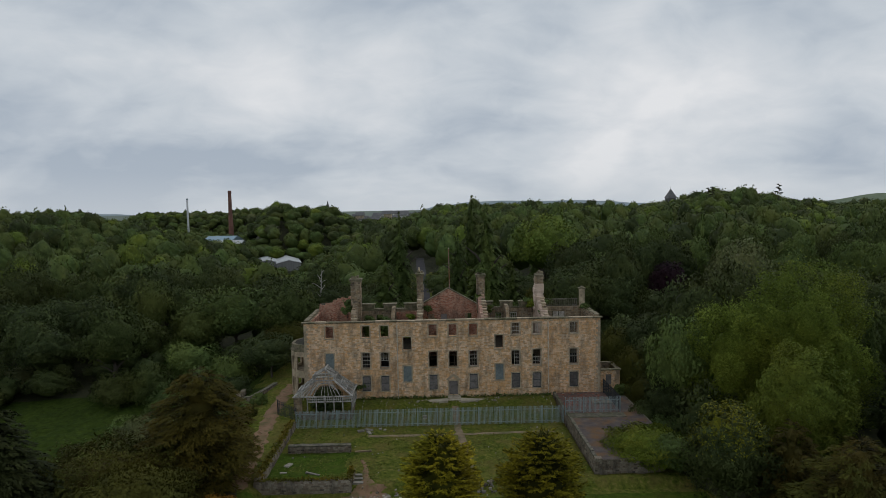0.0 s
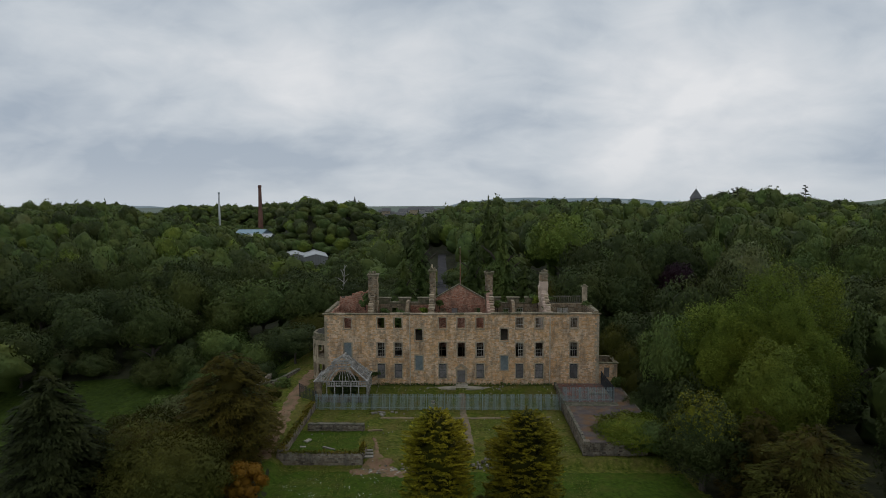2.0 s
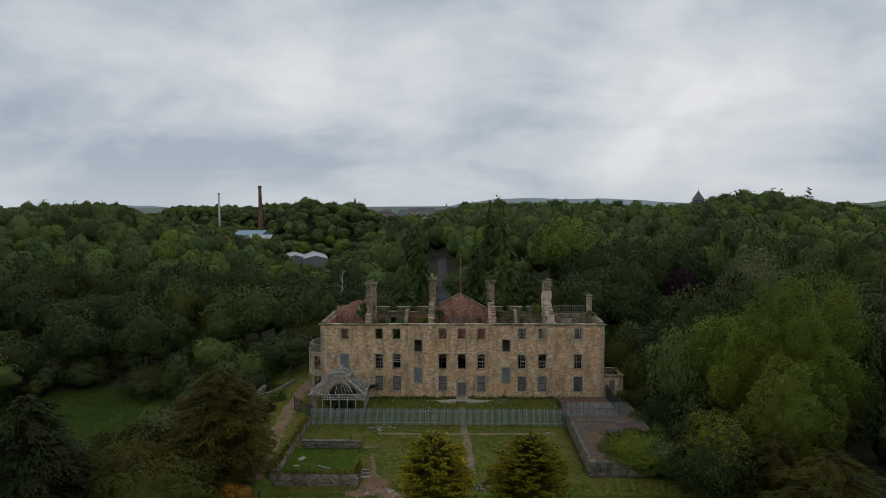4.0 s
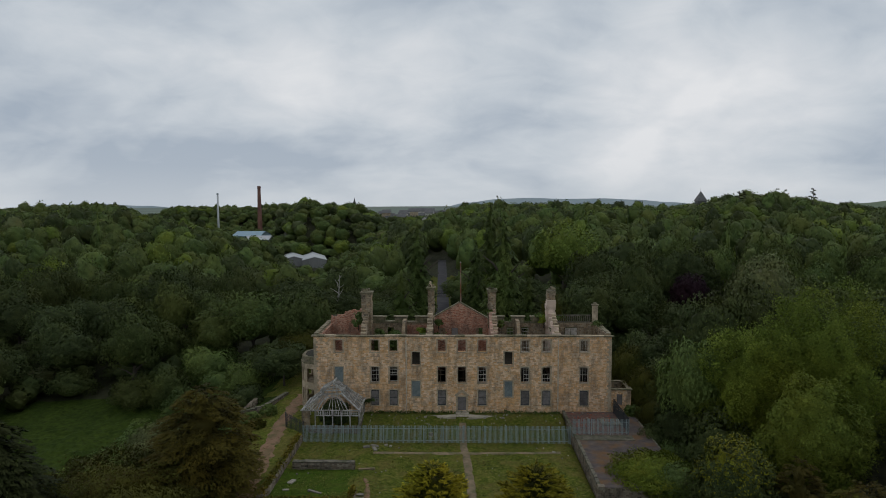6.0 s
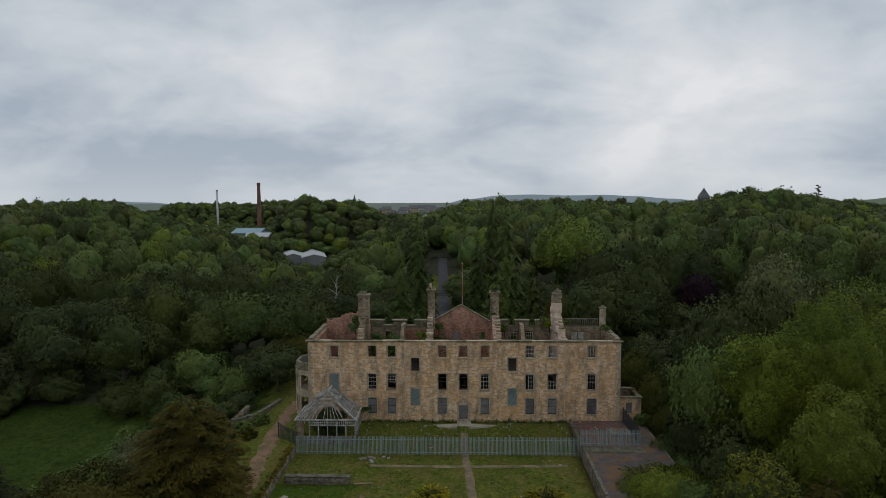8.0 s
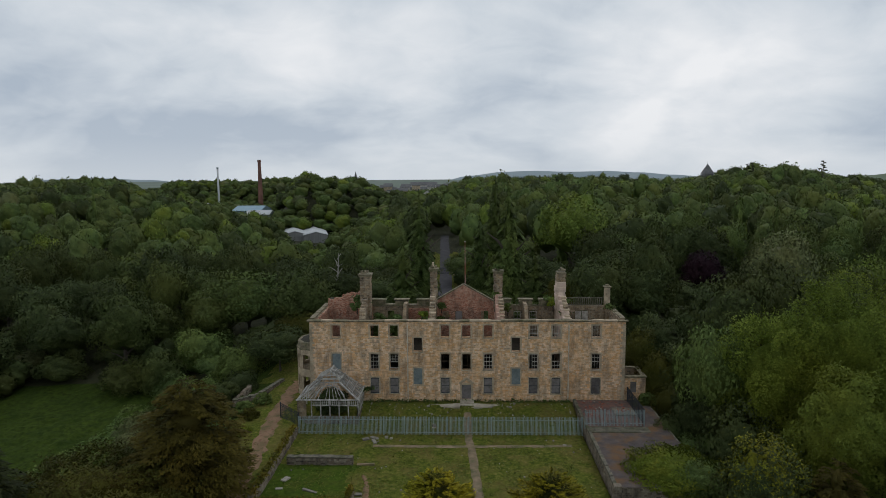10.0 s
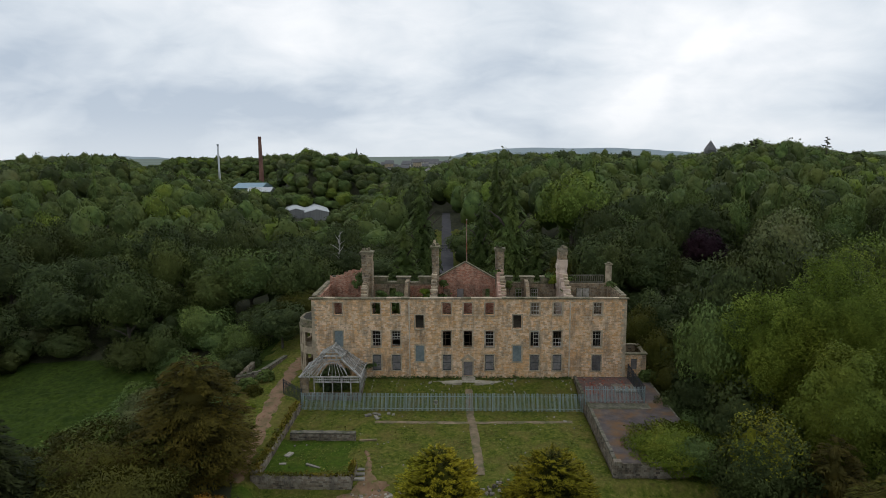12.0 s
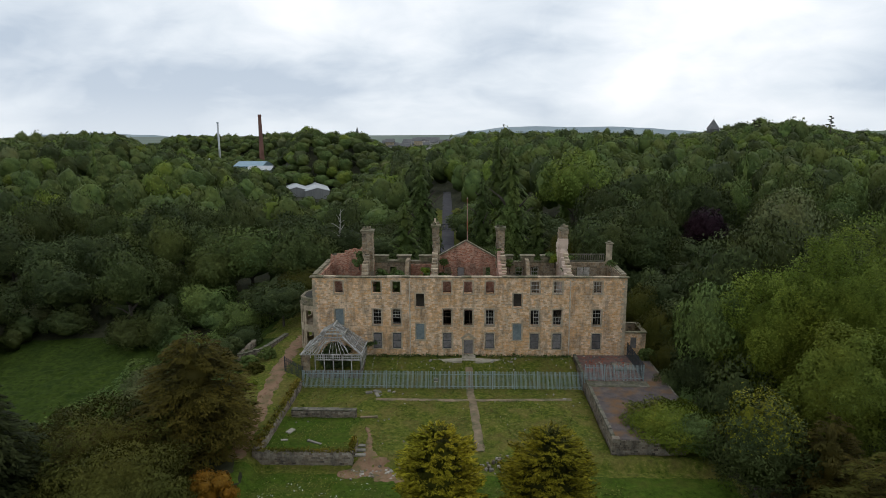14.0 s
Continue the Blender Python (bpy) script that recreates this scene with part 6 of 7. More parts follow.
special("shrub", "rounded orange-leaved shrub on the lower lawn", "shrub", (-22.0, -33.2, g(-22.0, -33.2)), crown(2.4, 3.2, 34, 0.16, 0.7, lobe=(0.2, 0.34), low=-0.7), L_ORANGE, 1.0, 0.15)
lower, upper = split_top(canopy(5.2, 11.4, 0.20, 0.8, (30, 260), (0.36, 0.16), -0.8, "oval", ragged=0.16), 6.0, 0.75)
special("holly_tree", "dark evergreen with yellow-green new growth on top", "tree", (24.9, -30.0, g(24.9, -30.0)), lower, L_DARK, 3.0, 0.3, tips=upper, tip_mat=L_LIME)
inner, tips = boughs(5.0, 9.8, 0.23, 18, 15, dome(0.55), 0.30, 0.36, 0.30, 0.34, 6.5, 0.42, outer=0.7)
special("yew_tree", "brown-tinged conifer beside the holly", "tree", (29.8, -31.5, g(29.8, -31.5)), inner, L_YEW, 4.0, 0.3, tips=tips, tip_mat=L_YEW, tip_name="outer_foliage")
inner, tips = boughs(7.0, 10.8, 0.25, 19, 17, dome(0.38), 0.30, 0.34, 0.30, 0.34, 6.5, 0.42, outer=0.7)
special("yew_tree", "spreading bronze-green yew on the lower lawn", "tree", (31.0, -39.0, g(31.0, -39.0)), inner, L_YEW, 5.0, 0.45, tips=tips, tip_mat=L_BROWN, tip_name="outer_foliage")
special("ivy_mound", "mound of bright green ivy over the terrace wall", "shrub", (20.7, -20.2, -2.0), canopy(5.5, 3.7, 0.17, 1.0, (30, 220), (0.30, 0.14), -0.6, grid=(16, 8)), L_IVY, 0.8, 0.1)
special("ivy_mound", "dark ivy and bramble hanging down the terrace wall", "shrub", (22.6, -22.6, g(22.6, -22.6)), canopy(3.4, 3.6, 0.17, 1.0, (20, 140), (0.34, 0.14), -0.8), L_MID, 0.8, 0.1)

# woodland ------------------------------------------------------------
FAR_PROTO = {}
for nm in ("oak", "dark", "mid", "bright", "grey"):
    FAR_PROTO[nm] = [canopy(5.0, 8.5, 0.46, 0.28, (13 + 3 * k, 60), (0.34, 0.10), 0.08, form, aspect=0.8, outward=0.2, core=0.92, grid=(12, 7), close=True) for k, form in enumerate(("dome", "oval", "broad", "oval"))]
    FAR_PROTO[nm + "_far"] = [canopy(5.0, 8.5, 0.70, 0.27, (10 + 2 * k, 30), (0.32, 0.08), 0.15, form, aspect=0.8, outward=0.2, core=0.92, grid=(10, 6), close=True) for k, form in enumerate(("dome", "oval", "broad"))]
FAR_PROTO["spruce"] = FAR_PROTO["spruce_far"] = [join(boughs(4.0, 18.0, 0.9, 12, 7, lambda f: max(0.05, (1 - f) ** 0.8), 0.0, 0.45, 0.3, 0.5, 2.0, 0.6)) for k in range(2)]
FAR_MAT = {"oak": L_OAK, "dark": L_DARK, "mid": L_MID, "bright": L_BRIGHT, "grey": L_GREY, "spruce": L_SPRUCE}


def drive_x(y):
    return -4.3 - 0.012 * y - 0.00005 * y * y


def clear_ground(x, y):
    """Where no woodland grows: lawns, house, meadow, drive, works yard."""
    if -26.5 < x < 27.5 and y < 34:
        return True
    if x < -20 and y < 26 and x > -80 + 0.3 * y:
        return True
    if x < 0 and y < 10:
        return True
    if abs(x - drive_x(y)) < 5.0 and y < 180:
        return True
    if -152 < x < -88 and 325 < y < 425:
        return True
    if 285 < y < 332 and -0.285 < x / (y + 81) < -0.21:
        return True
    if -235 < x < -165 and 470 < y < 590:
        return True
    return False


far_parts = {nm: [] for nm in FAR_MAT}
undergrowth = []
placed = 0
wood = random.Random(11)
row = 0
y = -60.0
while y < 900:
    d = y + 81
    gap = 12.0 if d < 240 else 10.5 if d < 400 else 11.5
    row += 1
    x = -0.82 * d - 25 + (gap / 2 if row % 2 else 0)
    while x < 0.82 * d + 25:
        px, py = x + wood.uniform(-0.38, 0.38) * gap, y + wood.uniform(-0.38, 0.38) * gap
        x += gap
        if clear_ground(px, py) or math.hypot(px, d) < 76 or (py > 590 and not -0.66 < px / d < -0.24):
            continue
        beside = any(abs(px - a * d / (c + 81)) < b and c - w < py < c + 7 for a, c, b, w in ((36, -14, 9, 9), (-43, 41, 8, 14), (30, 99, 8, 22), (53, 60, 10, 48), (58.2, 36, 9, 26), (-11.5, 45, 6, 20), (9, 56, 8, 30), (-9.5, 66, 5, 30), (14, 50, 6, 25)))
        patch = noise.noise(Vector((px * 0.02, py * 0.02, 3.1)))
        pick = wood.random() + 0.35 * patch
        sp = "oak" if pick >= 1.0 and d < 230 else "dark" if pick < 0.22 else "oak" if pick < 0.62 else "mid" if pick < 0.86 else "bright" if pick < 1.0 else "grey"
        if 18 < px < 62 and 8 < py < 85:
            sp = "dark"
        if px < -52 and py < 75:
            sp = "dark" if wood.random() < 0.6 else "oak"
        if px > 0 and d < 330 and wood.random() < 0.08 or (px < -60 and 150 < py < 250 and wood.random() < 0.05):
            sp = "spruce" if d < 330 else "oak"
        z = g(px, py)
        hgt = (wood.uniform(12.5, 21.0) if d < 240 else wood.uniform(8.0, 16.5)) * (0.85 if -0.16 < px / d < -0.05 and py > 300 else 1.0) * (1.25 if sp == "spruce" else 1.0) * (0.8 if px < -20 and py < 60 else 1.0)
        hgt *= 1.18 if sp != "spruce" and px > 0 and wood.random() < 0.08 else 1.0
        hgt *= 0.6 if -26 < px < 24 and py < 115 else 1.0
        if beside:
            hgt *= 0.42
        if -0.31 < px / d < -0.17 and py > 110:
            hgt *= 0.7 if d < 400 else 1.0
        if d > 270 and abs(px - 0.378 * d) > 14 and wood.random() < 0.08:
            hgt *= 1.3
        rad = gap * wood.uniform(0.46, 0.62) * (1.3 if d > 380 else 1.0) * (0.55 if sp == "spruce" else 1.0)
        if d < 175 and placed < 190 and abs(px) / d < 0.82:
            plant(sp, px, py, rad, z + hgt, wood.randrange(9), 0.12 if sp != "spruce" else None, trunk=d < 140)
            placed += 1
            for _ in range(2):
                v, f, nr = FAR_PROTO["dark_far"][wood.randrange(3)]
                bx, by, br = px + wood.uniform(-6, 6), py + wood.uniform(-7, 3), wood.uniform(2.6, 4.2)
                if not clear_ground(bx, by):
                    undergrowth.append((v * np.array([br / 5, br / 5, br / 5]) + np.array([bx, by, g(bx, by) - 0.4]), f, nr))
        else:
            kin = FAR_PROTO[sp if d < 340 else sp + "_far"]
            v, f, nr = kin[wood.randrange(len(kin))]
            a = wood.uniform(0, 6.28)
            c, s = math.cos(a), math.sin(a)
            if sp == "spruce":
                sc = (rad / 4, rad / 4, hgt / 18)
                dz = 0
            else:
                sc = (rad / 5, rad / 5, hgt * 0.9 / 8.5)
                dz = hgt * 0.1
            vx, vy = v[:, 0] * sc[0], v[:, 1] * sc[1]
            far_parts[sp].append((np.stack([c * vx - s * vy + px, s * vx + c * vy + py, v[:, 2] * sc[2] + z + dz], axis=1), f, np.stack([c * nr[:, 0] - s * nr[:, 1], s * nr[:, 0] + c * nr[:, 1], nr[:, 2]], axis=1)))
    y += gap * 0.87
v, f, nr = join(undergrowth)
tagged(array_part("undergrowth", v, f, L_DARK, normals=nr), "dark shrubs and saplings growing under the trees", "undergrowth", kind="stuff")
for nm, parts in far_parts.items():
    if parts:
        v, f, nr = join(parts)
        tagged(array_part("woodland", v, f, FAR_MAT[nm], normals=nr), {"oak": "dense oak-green woodland covering the far hills", "dark": "dark green woodland trees on the far hills", "mid": "mid-green woodland trees on the far hills", "bright": "light green woodland trees on the far hills", "grey": "pale grey-green trees in the far woodland", "spruce": "dark conifers rising out of the woodland"}[nm], "woodland", kind="stuff")

# trees that stand out on the skyline, and a mast among the trees
def open_pine(x, y, top, clumps, label):
    """A tall pine seen against the sky: a bare leaning stem with a few flat clumps of needles."""
    z = g(x, y)
    tree = thing("pine_tree", label, "tree", (x, y, z), "skyline pines")
    h = top - z
    bm = bmesh.new()
    tube(bm, [(0, 0, -0.5), (0.2, 0, h * 0.5), (0.1, 0, h * 0.97)], [0.45, 0.32, 0.1], 8)
    for k in range(clumps):
        a, zz = 2.4 * k, h * (0.72 + 0.26 * k / clumps)
        r = (1 - 0.75 * k / clumps) * 1.8
        tube(bm, [(0.15, 0, zz - 0.6), (r * math.cos(a), r * math.sin(a), zz)], [0.14, 0.05], 5)
    part("trunk", bm, M_BARK, tree)
    pads = []
    for k in range(clumps):
        a, zz = 2.4 * k, h * (0.72 + 0.26 * k / clumps)
        r = (1 - 0.75 * k / clumps) * 1.8
        v, f, nr = canopy(1.35 - 0.6 * k / clumps, 0.9, 0.28, 0.9, (8, 30), (0.35, 0.15), -0.9, grid=(8, 5))
        pads.append((v + np.array([r * math.cos(a), r * math.sin(a), zz - 0.4]), f, nr))
    v, f, nr = join(pads)
    array_part("crown", v, f, L_NEEDLE, tree, normals=nr)


open_pine(222.0, 320.0, 35.6, 7, "lone pine with a ragged top on the ridge")
open_pine(177.0, 322.0, 33.8, 5, "thin-stemmed pine with a flat crown on the ridge")
open_pine(181.5, 326.0, 34.6, 5, "thin-stemmed pine with a flat crown on the ridge")
mast = bmesh.new()
tube(mast, [(122.0, 170.0, g(122.0, 170.0) - 0.3), (122.0, 170.0, 17.4)], [0.16, 0.1], 8)
tagged(part("mast", mast, M_SHEETING), "slender white mast rising among the trees", "mast")
bare = thing("dead_tree", "bleached bare tree among green crowns", "tree", (-29.0, 60.0, g(-29.0, 60.0)))
bm = bmesh.new()
bh = 11.6 - g(-29.0, 60.0)
tube(bm, [(0, 0, -0.4), (0.1, 0, bh * 0.6), (0.5, 0, bh)], [0.3, 0.2, 0.05], 7)
part("trunk", bm, M_DEAD, bare)
for k in range(9):
    bm = bmesh.new()
    a, zz = 2.4 * k, bh * (0.55 + 0.045 * k)
    r = 2.6 - 0.18 * k
    tube(bm, [(0.1, 0, zz), (0.55 * r * math.cos(a), 0.55 * r * math.sin(a), zz + 0.9), (r * math.cos(a + 0.25), r * math.sin(a + 0.25), zz + 1.3)], [0.1, 0.07, 0.03], 5)
    part("branch", bm, M_DEAD, bare)

# far buildings -------------------------------------------------------
M_BLUE_ROOF = material("blue_metal_roof", [(0.20, 0.30, 0.36), (0.27, 0.38, 0.44)], 0.2, rough=0.5)
M_SLATE = material("slate_roof", [(0.10, 0.10, 0.105), (0.17, 0.165, 0.16)], 0.6, rough=0.7)
M_HARL = material("pale_harling", [(0.45, 0.43, 0.40), (0.60, 0.58, 0.54)], 0.5)
# pale blue-grey moor: the haze is part of the base colour
M_HAZED_HILL = material("hazed_moor", [(0.20, 0.25, 0.28), (0.24, 0.29, 0.31), (0.28, 0.32, 0.32)], 0.004, 4.0, rough=1.0)
M_FIELDS = material("distant_fields", [(0.12, 0.16, 0.10), (0.19, 0.22, 0.13)], 0.006, 3.0, rough=1.0, second=(0.06, 0.09, 0.06), second_scale=0.012)


def gabled(name, label, x0, x1, y0, y1, z0, eave, ridge, wall_mat, roof_mat, along="x", windows=0, category="building", turn=0.0):
    """A plain gabled building: walls, two roof slopes with eaves, and window openings with panes where they show."""
    b = thing(name, label, category)
    cx, cy = (x0 + x1) / 2, (y0 + y1) / 2
    bm = bmesh.new()
    if along == "x":
        outline = [(y0, z0), (y1, z0), (y1, eave), (cy, ridge), (y0, eave)]
        a = [bm.verts.new((x0, u, z)) for u, z in outline]
        c = [bm.verts.new((x1, u, z)) for u, z in outline]
    else:
        outline = [(x0, z0), (x1, z0), (x1, eave), (cx, ridge), (x0, eave)]
        a = [bm.verts.new((u, y0, z)) for u, z in outline]
        c = [bm.verts.new((u, y1, z)) for u, z in outline]
    for k in range(5):
        bm.faces.new((a[k], a[(k + 1) % 5], c[(k + 1) % 5], c[k]))
    bm.faces.new(a[::-1])
    bm.faces.new(c)
    part("wall", bm, wall_mat, b)
    for s in (-1, 1):
        bm = bmesh.new()
        if along == "x":
            ye = y0 - 0.4 if s < 0 else y1 + 0.4
            pts = [(x0 - 0.3, ye, eave), (x1 + 0.3, ye, eave), (x1 + 0.3, cy, ridge + 0.15), (x0 - 0.3, cy, ridge + 0.15)]
        else:
            xe = x0 - 0.4 if s < 0 else x1 + 0.4
            pts = [(xe, y0 - 0.3, eave), (xe, y1 + 0.3, eave), (cx, y1 + 0.3, ridge + 0.15), (cx, y0 - 0.3, ridge + 0.15)]
        lo = [bm.verts.new(p) for p in pts]
        hi = [bm.verts.new((p[0], p[1], p[2] + 0.25)) for p in pts]
        for k in range(4):
            bm.faces.new((lo[k], lo[(k + 1) % 4], hi[(k + 1) % 4], hi[k]))
        bm.faces.new(lo[::-1])
        bm.faces.new(hi)
        part("roof", bm, roof_mat, b)
    for k in range(windows):
        bm = bmesh.new()
        x = mixv(x0, x1, (k + 0.5) / windows)
        box(bm, x - 0.6, x + 0.6, y0 - 0.08, y0 + 0.05, mixv(z0, eave, 0.45), mixv(z0, eave, 0.8))
        part("window", bm, M_GLASS, b)
    if turn:
        b.matrix_basis = Matrix.Translation((cx, y0, 0)) @ Matrix.Rotation(radians(turn), 4, "Z") @ Matrix.Translation((-cx, -y0, 0))
    return b


# works in the valley
for xa, xb, y0 in ((-136.0, -119.5, 392), (-119.3, -101.5, 386)):
    gabled("industrial_shed", "pale metal-clad industrial shed with shallow gable", xa, xb, y0, 436, -30, -16.6, -14.4, M_SHED_WALL, M_SHEETING, along="y", turn=15)
gabled("industrial_shed", "low grey-roofed industrial shed", -164, -148, 440, 462, -30, -12.5, -9.5, M_SHEETING, M_SLATE)
gabled("factory", "blue-roofed factory hall in the valley", -224, -196, 525, 560, -30, -6.5, -2.6, M_BLUE_ROOF, M_BLUE_ROOF, along="x")
gabled("factory", "white-roofed factory annexe in the valley", -203, -180, 500, 520, -30, -8.5, -5.2, M_BLUE, M_SHEETING, along="x")
gabled("factory", "pale works building beside the steel flue", -318, -282, 655, 680, -30, -11.0, -8.0, M_HARL, M_SHEETING, along="x", windows=5)
for k, (x, z) in enumerate(((-311, -6), (-300, -4.5), (-288, -6.5))):
    bm = bmesh.new()
    tube(bm, [(x, 655, -20), (x, 655, z)], [1.2, 1.2], 10)
    tagged(part("vessel", bm, M_SHEETING, smooth=True), "pale cylindrical vessel at the works", "tank", "works vessels")

flue = thing("steel_flue", "tall slender pale steel flue", "chimney", (-292.5, 670, 0))
bm = bmesh.new()
tube(bm, [(0, 0, -35), (0, 0, 0), (0, 0, 36.5)], [1.4, 1.2, 1.05], 14)
part("shaft", bm, M_SHEETING, flue, smooth=True)
bm = bmesh.new()
tube(bm, [(0, 0, 35.6), (0, 0, 37.0)], [1.25, 1.25], 14)
part("cap", bm, M_STEEL, flue)
stack = thing("brick_stack", "tall tapering octagonal red brick mill chimney", "chimney", (-252.6, 703, 0))
bm = bmesh.new()
tube(bm, [(0, 0, -30), (0, 0, 0), (0, 0, 25), (0, 0, 43)], [3.6, 2.9, 2.3, 1.9], 8)
part("shaft", bm, M_FAR_BRICK := material("sooty_brick", [(0.17, 0.085, 0.065), (0.22, 0.11, 0.085), (0.26, 0.135, 0.10)], 0.15, rough=0.9, second=(0.10, 0.06, 0.05), second_scale=0.05), stack)
bm = bmesh.new()
tube(bm, [(0, 0, 43), (0, 0, 44), (0, 0, 46.2)], [2.1, 2.3, 2.0], 8)
part("crown_moulding", bm, M_FAR_BRICK, stack)

# church spire and water tower on the skyline
spire = thing("church", "church with a slim dark stone spire", "church", (-107, 550, 2.2))
bm = bmesh.new()
box(bm, -2.6, 2.6, -2.6, 2.6, 0, 19.5)
part("tower", bm, M_SLATE, spire)
bm = bmesh.new()
tube(bm, [(0, 0, 19.5), (0, 0, 28.3)], [2.4, 0.12], 8)
part("spire", bm, M_SLATE, spire)
bm = bmesh.new()
box(bm, 2.6, 16, -4, 4, 0, 15)
part("nave", bm, M_SLATE, spire)
tower = thing("tower", "square stone tower with a dark pyramid roof", "tower", (186.4, 412, 0))
bm = bmesh.new()
box(bm, -3.3, 3.3, -3.3, 3.3, 0, 26.6)
part("body", bm, M_SLATE, tower)
bm = bmesh.new()
v = [bm.verts.new((sx * 3.9, sy * 3.9, 26.6)) for sx, sy in ((-1, -1), (1, -1), (1, 1), (-1, 1))]
tip = bm.verts.new((0, 0, 34.2))
for k in range(4):
    bm.faces.new((v[k], v[(k + 1) % 4], tip))
bm.faces.new(v[::-1])
part("roof", bm, M_SLATE, tower)
bm = bmesh.new()
tube(bm, [(0, 0, 33), (0, 0, 36)], [0.12, 0.06], 6)
part("finial", bm, M_DARK_STEEL, tower)
# the town on the rise
town = random.Random(5)
for k in range(26):
    x, y = mixv(-92, -18, k / 25) + town.uniform(-3, 3), town.uniform(575, 660)
    z = 29.7 - (y + 81) * town.uniform(0.016, 0.026)
    w = town.uniform(7, 13)
    gabled("town_house", "pale town house with a slate roof", x, x + w, y, y + 8, z - 22, z - 3.2, z, M_HARL if town.random() < 0.6 else M_TRIM, M_SLATE, windows=3, category="house")
gabled("town_house", "white gabled house among the trees", -38, -29, 496, 508, -12, 9.0, 12.4, M_HARL, M_SLATE, along="y", windows=2, category="house")
gabled("town_house", "house with a red tiled roof among the trees", -18, -8, 460, 470, -12, 14.0, 16.5, M_HARL, M_RED_TILE, windows=2, category="house")


def ridge_line(name, label, x0, x1, y, tops, base, mat, depth=500):
    """A distant hill: a smooth ridge with slopes to the front and back."""
    n = 60
    verts, faces = [], []
    for i in range(n + 1):
        f = i / n
        u = f * (len(tops) - 1)
        k = min(int(u), len(tops) - 2)
        w = u - k
        w = w * w * (3 - 2 * w)
        top = mixv(tops[k], tops[k + 1], w) + 2.0 * noise.noise(Vector((f * 9, y * 0.01, 0)))
        x = mixv(x0, x1, f)
        for yy, z in ((y - depth, base), (y - depth * 0.45, mixv(base, top, 0.55)), (y, top), (y + depth, base)):
            verts.append((x, yy, z))
    for i in range(n):
        for k in range(3):
            a = i * 4 + k
            faces.append((a, a + 4, a + 5, a + 1))
    return tagged(array_part(name, verts, faces, mat, smooth=True), label, "hill", kind="structure")


ridge_line("hill", "far low hill with blue-grey haze painted into its colour", -3100, -1700, 4000, [-40, -2, 6, -8, -40], -60, M_HAZED_HILL)
ridge_line("hill", "far moor with its top in cloud, haze painted into its colour", -150, 1500, 3400, [-30, 6, 26, 30, 24, 26, 18, 4, -10, -40], -60, M_HAZED_HILL)
ridge_line("hill", "green farmed hill beyond the wood", 1050, 2400, 2000, [-30, 6, 30, 33, 30, 28, 20], -40, M_FIELDS, 300)
ridge_line("hill", "low green farmland beyond the wood", -2600, -1150, 1900, [0, 4, 3, 6, 4, 0, -14], -30, M_FIELDS, 300)

# plants and litter ---------------------------------------------------
def foliage_strip(name, label, a, b, z0, z1, width, size, count, mat, category="plants"):
    """Plants along the top of a wall, or in a border."""
    f = RNG.uniform(0, 1, count)
    p = np.stack([mixv(a[0], b[0], f), mixv(a[1], b[1], f), mixv(z0, z1, f)], axis=1)
    p += RNG.normal(size=p.shape) * np.array([width, width, 0.10])
    p[:, 2] += np.abs(np.sin(f * 37)) * 0.18
    nrm = unit(RNG.normal(size=p.shape) * 0.6 + np.array([0, 0, 1]))
    v, q, n = sprays(p, nrm, size, size * 0.6, 0.5, 0.3, 0.6)
    return tagged(array_part(name, v, q, mat, normals=n), label, category, kind="stuff")


foliage_strip("wall_plants", "yellow and green plants along the wall top", (-20.7, -24.6), (-20.7, -8.8), -0.72, -0.5, 0.2, 0.28, 1700, L_MOSS)
foliage_strip("wall_plants", "moss and yellow plants along the retaining wall", (-20.8, -25.0), (-11.3, -25.0), -0.98, -0.98, 0.16, 0.24, 800, L_MOSS)
foliage_strip("wall_plants", "yellow plants on the short wall", (-11.4, -24.6), (-11.4, -22.7), -0.85, -0.8, 0.16, 0.3, 260, L_MOSS)
foliage_strip("wall_plants", "weeds at the foot of the mansion wall", (-13, -0.35), (13.5, -0.35), -0.5, -0.5, 0.18, 0.3, 900, L_MID)
foliage_strip("wall_plants", "weeds growing on the broken rear wall", (-13, 8.9), (-5, 8.9), 8.6, 8.2, 0.25, 0.45, 420, L_MID)
foliage_strip("wall_plants", "weeds growing on the wall heads", (5, 9.2), (14, 9.2), 10.6, 10.7, 0.25, 0.3, 260, L_MID)
for x, y, z, n in ((-15.0, 6.6, 12.2, 130), (-14.4, 4.6, 11.6, 160), (-3.8, 8.2, 8.7, 160), (4.6, 7.6, 16.3, 150), (4.4, 6.9, 12.6, 90), (14.2, 6.6, 11.6, 120), (13.2, 3.0, 10.6, 90), (20.0, 6.0, 10.7, 80), (-13.2, -0.3, 1.2, 160), (11.8, 8.4, 11.6, 110)):
    foliage_strip("wall_shrub", "shrub rooted in the broken masonry", (x - 0.4, y - 0.3), (x + 0.4, y + 0.3), z, z, 0.35, 0.36, n, L_MID, "shrub")

# fallen stones
litter = random.Random(21)


